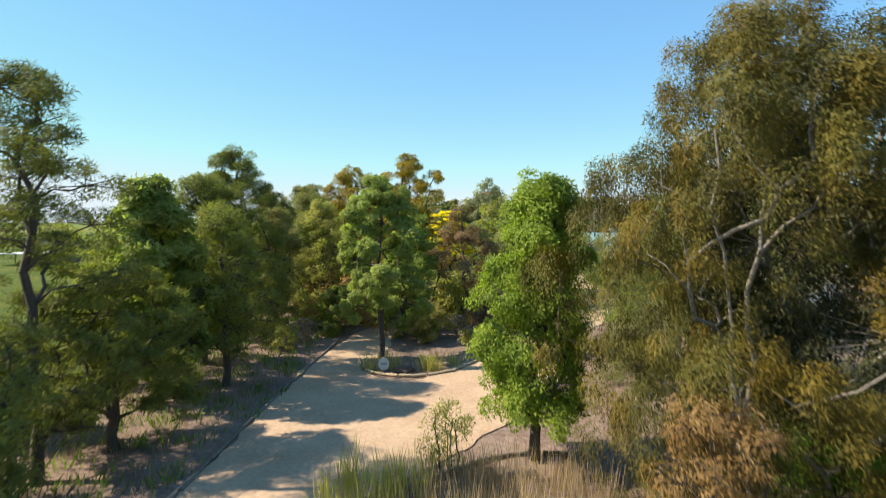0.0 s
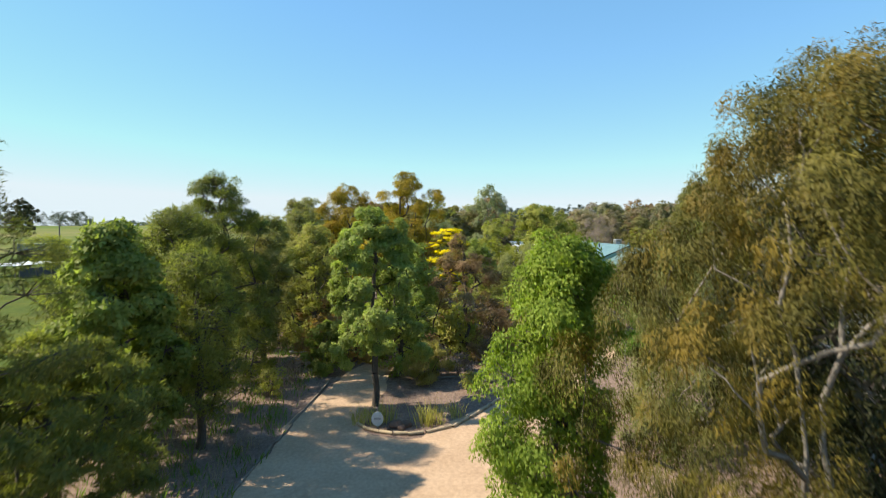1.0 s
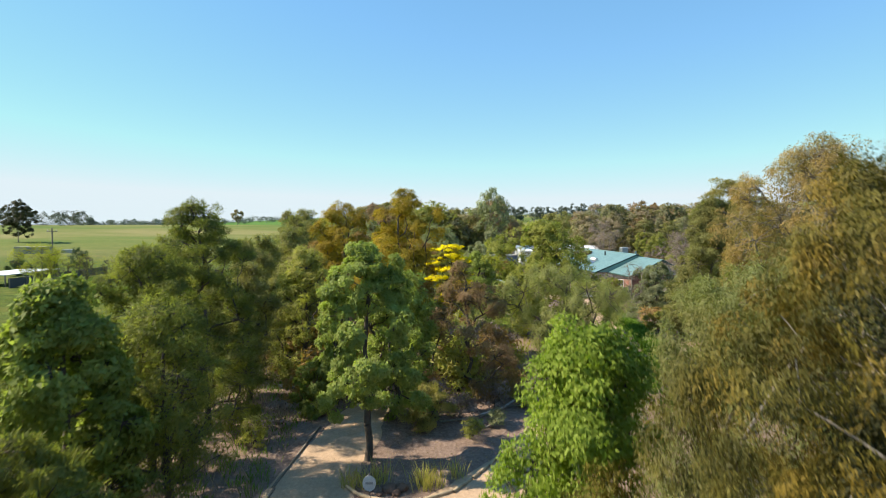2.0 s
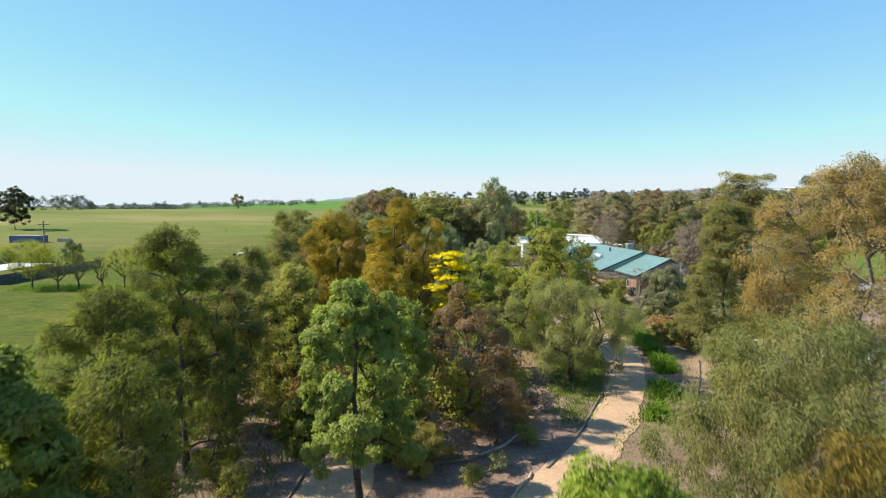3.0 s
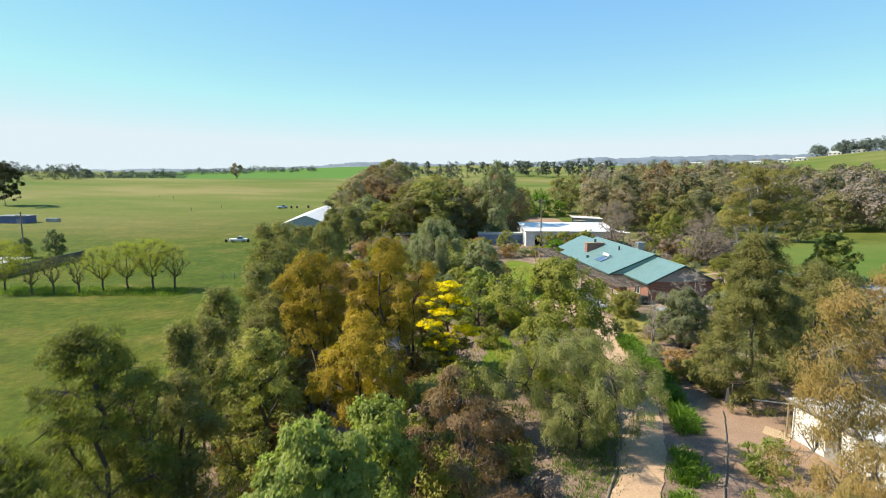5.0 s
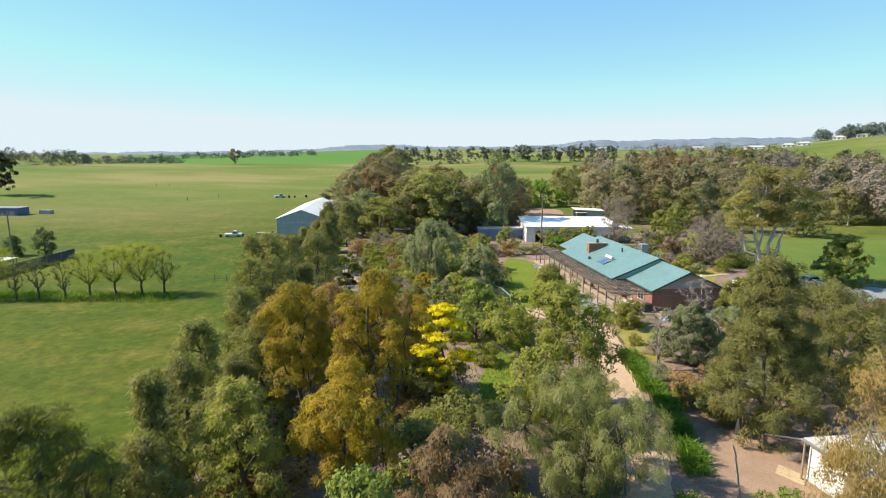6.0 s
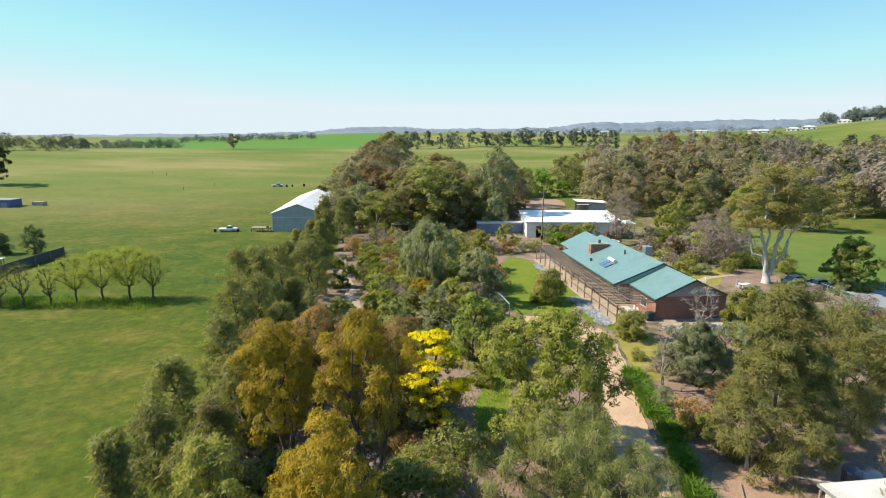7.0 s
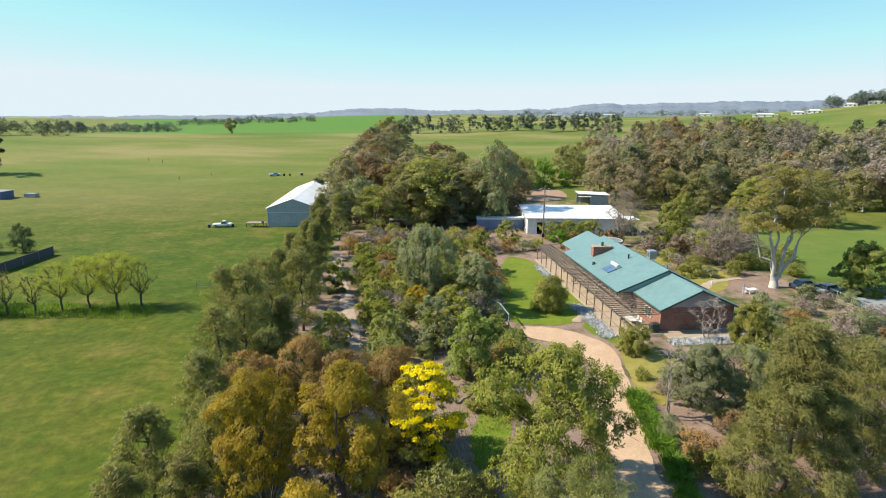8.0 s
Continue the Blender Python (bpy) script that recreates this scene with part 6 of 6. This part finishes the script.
for i, (x, y, s, c) in enumerate(((-2.3, 29.9, 0.36, 0), (-1.8, 30.0, 0.3, 0), (-2.0, 29.55, 0.22, 0), (-2.7, 29.5, 0.16, 0))):
    bm = bmesh.new()
    bmesh.ops.create_icosphere(bm, subdivisions=2, radius=1.0)
    for v in bm.verts:
        v.co *= 1 + 0.22 * noise.noise(v.co * 1.7 + Vector((i * 7, 0, 0)))
        v.co.z *= 0.7
    part_ob = part("rock", (bm, rough_material("brown_rock", (0.11, 0.06, 0.04), (0.24, 0.15, 0.11), 3.0, 0.9, 0.6, 0.03)), None, "", Matrix.LocRotScale((x, y, ground_z(x, y) + s * 0.3), Euler((0, 0, i)), Vector((s, s, s))))
    tagged(part_ob, "dark brown rough rock on the island", "rock", "island rocks")


# ---- grass, reeds and weeds ----
def blades(name, label, spots, height, width, tone, seed, lean=0.25, n=14, r=0.2, kind="stuff", curve=0.0):
    """Tufts of upright blades, each two quads, as one mass."""
    g = np.random.default_rng(seed)
    S = np.repeat(np.array(spots, float), n, axis=0)
    k = len(S)
    base = np.column_stack([S[:, :2] + g.normal(0, r, (k, 2)), np.zeros(k)])
    base[:, 2] = ground_z(base[:, 0], base[:, 1])
    H = height * g.uniform(0.5, 1.2, (k, 1)) * S[:, 2:3]
    out = unit(np.column_stack([base[:, :2] - S[:, :2], np.zeros(k)]) + g.normal(0, 0.3, (k, 3)) * [1, 1, 0])
    mid = base + np.array([0, 0, 1.0]) * H * 0.6 + out * H * lean * 0.4
    tip = base + np.array([0, 0, 1.0]) * H * (1 - curve) + out * H * (lean + curve)
    a = g.uniform(0, 6.28, k)
    side = np.stack([np.cos(a), np.sin(a), np.zeros(k)], 1) * width * g.uniform(0.6, 1.3, (k, 1)) * 0.5
    V = np.stack([base - side * 0.7, base + side * 0.7, mid + side, mid - side, tip], 1).reshape(-1, 3)
    i = np.arange(k)[:, None] * 5
    me = raw_mesh(name, V, [i + [[0, 1, 2, 3]], i + [[3, 2, 4]]], LEAF[tone])
    return tagged(part(name, me), label, "plants", kind=kind)


g = np.random.default_rng(21)


def scatter(n, x0, x1, y0, y1, s0=0.6, s1=1.2, keep=None):
    q = np.column_stack([g.uniform(x0, x1, n), g.uniform(y0, y1, n), g.uniform(s0, s1, n)])
    return q if keep is None else q[keep(q[:, 0], q[:, 1])]


blades("green_reeds", "green upright reeds in front bed", scatter(58, -3.3, -0.4, 14.4, 16.4), 1.3, 0.02, "reed", 1, 0.16, 13, 0.16)
blades("dry_reeds", "dry brown reed stalks in front bed", scatter(120, -0.6, 4.6, 13.4, 17.0), 1.15, 0.018, "straw", 2, 0.16, 14, 0.2)
P("young_shrub", "slender young shrub among the reeds", "shrub", "bush", 0.05, 16.9, 2.3, 0.75, 0.15, 1400, leaves="olive", leaf=(0.14, 0.05))
blades("dry_grass", "pale dry grass under the trees", scatter(600, -24, -7.9, 12, 46, keep=lambda x, y: x < -8.0), 0.45, 0.02, "straw", 3, 0.4, 10, 0.25)
blades("weeds", "patches of green weeds in litter", scatter(260, -14, -7.9, 13, 50), 0.42, 0.05, "weed", 4, 0.5, 12, 0.3)
blades("island_grass", "tufts of grass on the island", np.array([(-3.3, 30.2, 1.3), (-2.8, 30.6, 1.2), (-0.7, 30.0, 1.2), (-0.3, 30.3, 1.3), (-0.9, 30.5, 1.1), (0.6, 31.2, 1.0), (-4.1, 30.1, 1.0)]), 0.85, 0.03, "reed", 5, 0.35, 60, 0.22)
P("island_bush", "feathery yellow-green bush on the island", "bush", "bush", -1.1, 36.7, 2.6, 1.4, 0.0, 7000, leaves="reed", leaf=(0.28, 0.03), hang=-0.5)
drive = np.array([(13.2, 42.6), (15.8, 48.1), (18.5, 55.0), (19.4, 60), (20.2, 65.2), (20.2, 70), (20.5, 76.2)])
tt = g.uniform(0, 1, 520) ** 0.7
tt = tt[(np.sin(tt * 41) + 0.6 * np.sin(tt * 97 + 1) > -0.25) | (tt > 0.72)]
many = len(tt)
line = np.stack([np.interp(tt * 6, np.arange(7), drive[:, j]) for j in (0, 1)], 1)
spots = np.column_stack([line + g.normal(0, 0.3, (many, 2)), g.uniform(0.5, 1.3, many)])
blades("strap_leaf_border", "bright green strap-leaved border along the drive", spots, 0.95, 0.085, "hedge", 6, 0.5, 30, 0.24, curve=0.25)
near_house = [(v, u) for v, u in zip(g.uniform(-7.6, -5.8, 260), g.uniform(-1, 12, 260))] + [(v, u) for v, u in zip(g.uniform(0, 8, 220), g.uniform(-4.2, -2.4, 220))] + [(v, u) for v, u in zip(g.uniform(-7.0, -5.7, 120), g.uniform(22, 34, 120))]
spots = np.array([(*(HOUSE @ Vector((v, u, 0)))[:2], g.uniform(0.6, 1.2)) for v, u in near_house])
blades("white_flowers", "pale lilac flowering groundcover by the terrace", spots, 0.32, 0.12, "white_bloom", 7, 0.5, 12, 0.22)
blades("flower_foliage", "grey-green foliage under pale flowers", spots, 0.26, 0.07, "grey", 8, 0.6, 10, 0.3)
fx = scatter(2400, -66, -15.5, 36, 112, 0.5, 1.3, keep=lambda x, y: x < hedge_x(y) - 0.5)
blades("pasture_grass", "longer tussocks in the green pasture", fx, 0.1, 0.045, "pasture", 9, 0.6, 5, 0.55)
gx = scatter(1300, 7.0, 14.5, 43, 64, 0.5, 1.3, keep=lambda x, y: (np.abs(x - np.interp(y, (43, 48, 56, 64), (8.2, 9.6, 11.6, 12.2))) < np.interp(y, (43, 48, 58, 64), (0.5, 1.9, 2.6, 1.0)) + 0.6 * np.sin(y * 2.1) * np.sin(x * 1.7)))
blades("rough_grass", "rough green grass under the trees", gx, 0.24, 0.06, "weed", 31, 0.45, 11, 0.5)
lx = scatter(220, 3.6, 8.6, 63, 81, 0.5, 1.2)
blades("rough_grass", "green tufts along a narrow lawn", lx, 0.22, 0.06, "weed", 32, 0.5, 9, 0.5)
dx = scatter(2200, -8, 8, 13, 36, 0.5, 1.3)
blades("fallen_leaves", "dry brown leaves lying on the gravel", dx, 0.05, 0.07, "straw", 33, 0.6, 1, 0.9)
mulch = scatter(700, -7, 12, 40, 100, 0.5, 1.2, keep=lambda x, y: (np.abs(x - np.interp(y, (40, 70, 100), (8, 18, 20))) > 4))
blades("understorey", "low mixed growth under garden trees", mulch, 0.5, 0.06, "olive", 10, 0.5, 12, 0.35)

# ---- power pole ----
pole = thing("power_pole", "tall grey timber power pole", "power pole", pose(22.0, 144.3, 0))
part("shaft", (cylinder(0.17, -0.3, 12.6, seg=12, r2=0.12), LOGS), pole)
part("crossarm", (boxes((-1.0, -0.06, 11.8, 1.0, 0.06, 11.95)), TIMBER), pole)
for x in (-0.8, 0.0, 0.8):
    part("insulator", (cylinder(0.06, 11.95, 12.2, x, 0, 8), WHITE), pole)
part("meter_box", (boxes((-0.25, -0.42, 1.6, 0.25, -0.17, 2.4)), BLACK), pole, "dark box on the pole")
paddock_pole = copy_thing(pole, pose(-81, 121, -2.2, 0, 0, 12))
tagged(paddock_pole, "grey timber power pole standing in the pasture")
for x, y, h in ((111, 186.7, 6.5), (121, 187.5, 4.0)):
    pp = thing("pole", "pale timber pole beside the field", "pole", pose(x, y, ground_z(x, y)), "field poles")
    part("shaft", (cylinder(0.2, -0.3, h, seg=10, r2=0.16), BARK["white"]), pp)

# ---- the paddock: row of trees, wall, sheds, vehicles ----
for x, y, H, R, lf, c in ((-66.3, 97.6, 7.6, 3.6, "spring", 3000), (-61.0, 96.0, 5.0, 1.5, "spring", 220), (-58.2, 96.6, 6.0, 1.7, "spring", 220), (-54.8, 97.2, 5.4, 1.6, "spring", 220), (-51.9, 98.4, 6.6, 2.4, "spring", 1100), (-48.7, 99.4, 7.4, 2.6, "spring", 1300), (-45.1, 100.0, 7.8, 3.0, "spring", 1700), (-41.9, 100.6, 6.8, 2.5, "spring", 700)):
    P("row_tree", "deciduous tree with sparse spring leaves", "tree", "bare", x, y, H, R * 1.15, 0.3, c * 4, "paddock tree row", leaves=lf, leaf=(0.17, 0.07), bark="dark", girth=0.34, stems=1, lobes=40, per=11, lobe=0.22, spread=0.5, shape="umbrella", up=0.9, rise=1.1)
blades("row_grass", "dark long grass under tree row", scatter(700, -69, -39, 95.5, 101), 0.5, 0.05, "weed", 12, 0.4, 10, 0.35)
for x, y, H in ((-82.7, 132, 5.6), (-88.5, 131, 4.2), (-93, 127, 3.8)):
    P("pine_tree", "small dark green paddock pine", "tree", "far", x, y, H, H * 0.5, 0.12, 3200, "paddock pines", shape="round", leaves="pine", bark="dark", leaf=(0.3, 0.14), spread=0.3, stems=1)
wall = thing("paddock_wall", "long dark sheet-steel paddock fence", "fence", pose(-75.4, 102, 0))
part("panel", (boxes((-0.06, 0.0, -0.1, 0.06, 28, 1.75)), plain("dark_grey_sheet", (0.10, 0.095, 0.10), 0.8)), wall)
for y in np.arange(0, 28.1, 4):
    part("post", (boxes((0.07, y - 0.06, -0.1, 0.19, y + 0.06, 1.9)), TIMBER), wall)
arena = thing("lean_to", "low shelter with pale flat roof", "shelter", pose(-85, 104, 0))
part("roof", (boxes((0, 0, 2.1, 7.5, 14, 2.2)), WROOF), arena)
for x in (0.1, 7.2):
    for y in (0.1, 6.8, 13.7):
        part("post", (boxes((x, y, -0.1, x + 0.15, y + 0.15, 2.1)), TIMBER), arena)
blue = thing("storage_container", "dark blue storage shed on pasture", "container", pose(-146, 194.5, 0))
part("body", (boxes((0, 0, -0.2, 9.5, 5, 3.2)), sheet_material("strong_blue_sheet", (0.05, 0.085, 0.22), (0.07, 0.11, 0.27), 5.0, 0)), blue)
part("roof", (boxes((-0.2, -0.2, 3.2, 9.7, 5.2, 3.35)), GREYSTEEL), blue)
part("door", (boxes((6.6, -0.06, 0, 8.6, 0, 2.4)), BLUE), blue)
tl = thing("farm_trailer", "grey farm trailer on pale ground", "trailer", pose(-133, 199, 0))
part("tray", (boxes((0, 0, 0.7, 3.6, 1.9, 2.2)), GREYSTEEL), tl)
for x in (0.9, 2.3):
    bm = cylinder(0.4, -0.1, 0.1, seg=14)
    bmesh.ops.rotate(bm, verts=bm.verts, cent=(0, 0, 0), matrix=Matrix.Rotation(radians(90), 3, "X"))
    part("wheel", (bm, BLACK), tl, "", pose(x, -0.02, 0.4))


def car(label, m, mat, tray=False):
    """A parked car: body, cabin with glass, four wheels with rims."""
    c = thing("car", label, "car", m)
    part("body", (boxes((-2.2, -0.88, 0.35, 2.2, 0.88, 0.95), bevel=0.12), mat), c)
    x0, x1 = (-0.3, 1.2) if tray else (-1.6, 1.1)
    bm = boxes((x0, -0.78, 0.93, x1, 0.78, 1.5))
    for v in bm.verts:
        if v.co.z > 1.2:
            v.co.x += 0.35 if v.co.x < (x0 + x1) / 2 else -0.5
            v.co.y *= 0.85
    cabin = part("cabin", (bm, GLASS), c, "dark glazed cabin")
    part("car_roof", (boxes((x0 + 0.35, -0.68, 1.5, x1 - 0.5, 0.68, 1.56)), mat), cabin)
    wheel = None
    for x in (-1.35, 1.35):
        for y in (-0.82, 0.82):
            bm = cylinder(0.34, -0.11, 0.11, seg=16)
            bmesh.ops.rotate(bm, verts=bm.verts, cent=(0, 0, 0), matrix=Matrix.Rotation(radians(90), 3, "X"))
            w = part("wheel", (bm, BLACK), c, "", pose(x, y, 0.34))
            bm = cylinder(0.2, -0.12, 0.12, seg=12)
            bmesh.ops.rotate(bm, verts=bm.verts, cent=(0, 0, 0), matrix=Matrix.Rotation(radians(90), 3, "X"))
            part("rim", (bm, GREYSTEEL), w)
    for y in (-0.62, 0.62):
        part("headlight", (boxes((2.18, y - 0.15, 0.65, 2.23, y + 0.15, 0.8)), WHITE), c)
    return c


car("white utility parked on the pasture", pose(-54.4, 160.4, ground_z(-54.4, 160.4), 0, 0, 12), WHITE, tray=True)
car("pale blue vehicle parked on pasture", pose(-73, 262, ground_z(-73, 262), 0, 0, 30), plain("pale_blue_paint", (0.42, 0.55, 0.68), 0.4), tray=True)
car("dark blue car under the gum", pose(59.4, 113.0, 0, 0, 0, 8), DARKBLUE)
car("silver car parked beside the fence", pose(62.0, 111.0, 0, 0, 0, 20), plain("silver_paint", (0.5, 0.52, 0.54), 0.35, 0.4))
for x, y, s in ((-57.3, 159.4, 0.55), (-52.2, 161.2, 0.5), (-69, 262, 0.7), (-66.8, 263, 0.6), (-62, 264, 0.8)):
    ob = thing("oil_drum", "dark steel drum on the grass", "drum", Matrix.LocRotScale((x, y, ground_z(x, y)), Euler((0, 0, x)), Vector((s, s, s))), "paddock drums")
    part("body", (cylinder(0.6, 0, 1.5, seg=16), BLACK), ob)
    part("lid", (cylinder(0.62, 1.5, 1.56, seg=16), GREYSTEEL), ob)
for x, y in ((-108, 250), (-100, 262), (-140, 300), (-150, 306)):
    st = thing("fence_post", "single grey timber fence post", "post", pose(x, y, ground_z(x, y)), "paddock posts")
    part("shaft", (cylinder(0.12, -0.2, 1.6, seg=8), LOGS), st)
fence = thing("wire_fence", "post and wire pasture fence", "fence", pose(0, 0, 0))
fp = None
for i in range(9):
    x, y = -38 + 15.5 * i / 8, 109.5 + 0.5 * i / 8
    if fp is None:
        fp = part("post", (cylinder(0.06, -0.2, 1.2, seg=8), LOGS), fence, "", pose(x, y, 0)).data
    else:
        part("post", fp, fence, "", pose(x, y, 0))
for z in (0.4, 0.75, 1.1):
    part("wire", raw_mesh("wire", *frusta([(-38, 109.5, z)], [(-22.5, 110, z)], [0.008], [0.008], 4), GREYSTEEL), fence)

# ---- pool fence, outdoor setting, lamps ----
pf = thing("pool_fence", "pale green steel pool fence", "fence", pose(0, 0, 0))
PG = plain("pale_green_paint", (0.30, 0.42, 0.40), 0.5)
for (x0, y0), (x1, y1) in (((61.2, 109.6), (62.0, 98.3)), ((61.2, 109.6), (72, 110.4))):
    n = int(math.hypot(x1 - x0, y1 - y0) / 1.6)
    for i in range(n + 1):
        x, y = x0 + (x1 - x0) * i / n, y0 + (y1 - y0) * i / n
        part("post", (boxes((x - 0.04, y - 0.04, -0.1, x + 0.04, y + 0.04, 1.35)), PG), pf)
    for z in (0.15, 1.25):
        part("rail", raw_mesh("rail", *frusta([(x0, y0, z)], [(x1, y1, z)], [0.035], [0.035], 6), PG), pf)
tagged(part("pool_surround", (patch([(62.5, 99), (75, 99), (75, 109), (62.5, 109)], 0.04), plain("grey_concrete", (0.27, 0.29, 0.31), 0.85))), "paved area inside the pool fence", "paving", kind="structure")
ts = thing("outdoor_table", "white outdoor table on bare soil", "table", pose(49.6, 110.4, 0, 0, 0, 20))
part("tabletop", (boxes((-0.9, -0.5, 0.70, 0.9, 0.5, 0.76)), WHITE), ts)
for sx in (-0.8, 0.72):
    for sy in (-0.4, 0.34):
        part("leg", (boxes((sx, sy, 0, sx + 0.08, sy + 0.06, 0.70)), WHITE), ts)
for x, y in ((48.4, 110.1), (49.4, 112.0)):
    chair_at(pose(0, 0, 0), x, y, 30, WHITE)
for x, y in ((46.8, 122.5), (44.5, 113)):
    lamp = thing("garden_lamp", "small white garden lamp post", "garden lamp", pose(x, y, 0), "garden lamps")
    part("pole", (boxes((-0.04, -0.04, -0.1, 0.04, 0.04, 0.9)), WHITE), lamp)
    part("head", (cylinder(0.16, 0.9, 1.15, seg=12, r2=0.08), WHITE), lamp)
net = thing("pipe_arch", "pale green pipe arch over shrubs", "arch", pose(9.8, 94.0, 0, 0, 0, 10))
for y in (0, 4.5):
    part("post", (boxes((-0.05, y - 0.05, -0.1, 0.05, y + 0.05, 1.9)), PG), net)
part("bar", (boxes((-0.05, -0.05, 1.9, 0.05, 4.55, 2.0)), PG), net)
part("bar", raw_mesh("bar", *frusta([(0, 4.5, 1.95)], [(-2.6, 7.5, 2.6)], [0.05], [0.05], 6), PG), net)
tagged(part("path", raw_mesh("path", *ribbon([(18.9, 96.2), (20.0, 98.6), (22.2, 100.2)], [1.0, 0.9, 0.9], 0.06, 0.3), PAVING, True)), "narrow sandy path across the lawn", "path", kind="structure")
tagged(part("path", raw_mesh("path", *ribbon([(40, 109), (47, 117.5), (53.5, 119)], [1.6, 1.4, 1.2], 0.06, 0.6), PAVING, True)), "narrow pale path behind the house", "path", kind="structure")
tagged(part("ground_patch", (patch([(20, 205), (40, 206), (44, 232), (30, 236), (18, 225)], 0.06), EARTH)), "bare earth yard behind the sheds", "earth yard", kind="structure")

# ---- houses on the far hill ----
for i, (deg, r, w) in enumerate(((27.5, 800, 26), (29.9, 805, 14), (31.0, 808, 15), (9.6, 930, 22), (14.8, 940, 26), (12.4, 960, 16), (23.0, 940, 24), (33.4, 900, 14), (35.0, 905, 16))):
    x, y = r * math.sin(radians(deg)), r * math.cos(radians(deg))
    hh = thing("farmhouse", "distant white low farmhouse on the slope", "house", pose(x, y, ground_z(x, y) - 0.5, 0, 0, -deg), "far houses")
    part("wall", (boxes((-w / 2, 0, -1, w / 2, 9, 3.2)), WHITE), hh)
    part("roof", (boxes((-w / 2 - 0.6, -0.6, 3.2, w / 2 + 0.6, 9.6, 3.7), (-w / 3, 2, 3.7, w / 3, 7.5, 4.8)), WROOF), hh)
    for k in range(3):
        part("window", (boxes((-w / 3 + k * w / 3 - 1, -0.08, 1.0, -w / 3 + k * w / 3 + 1, 0.0, 2.4)), GLASS), hh)
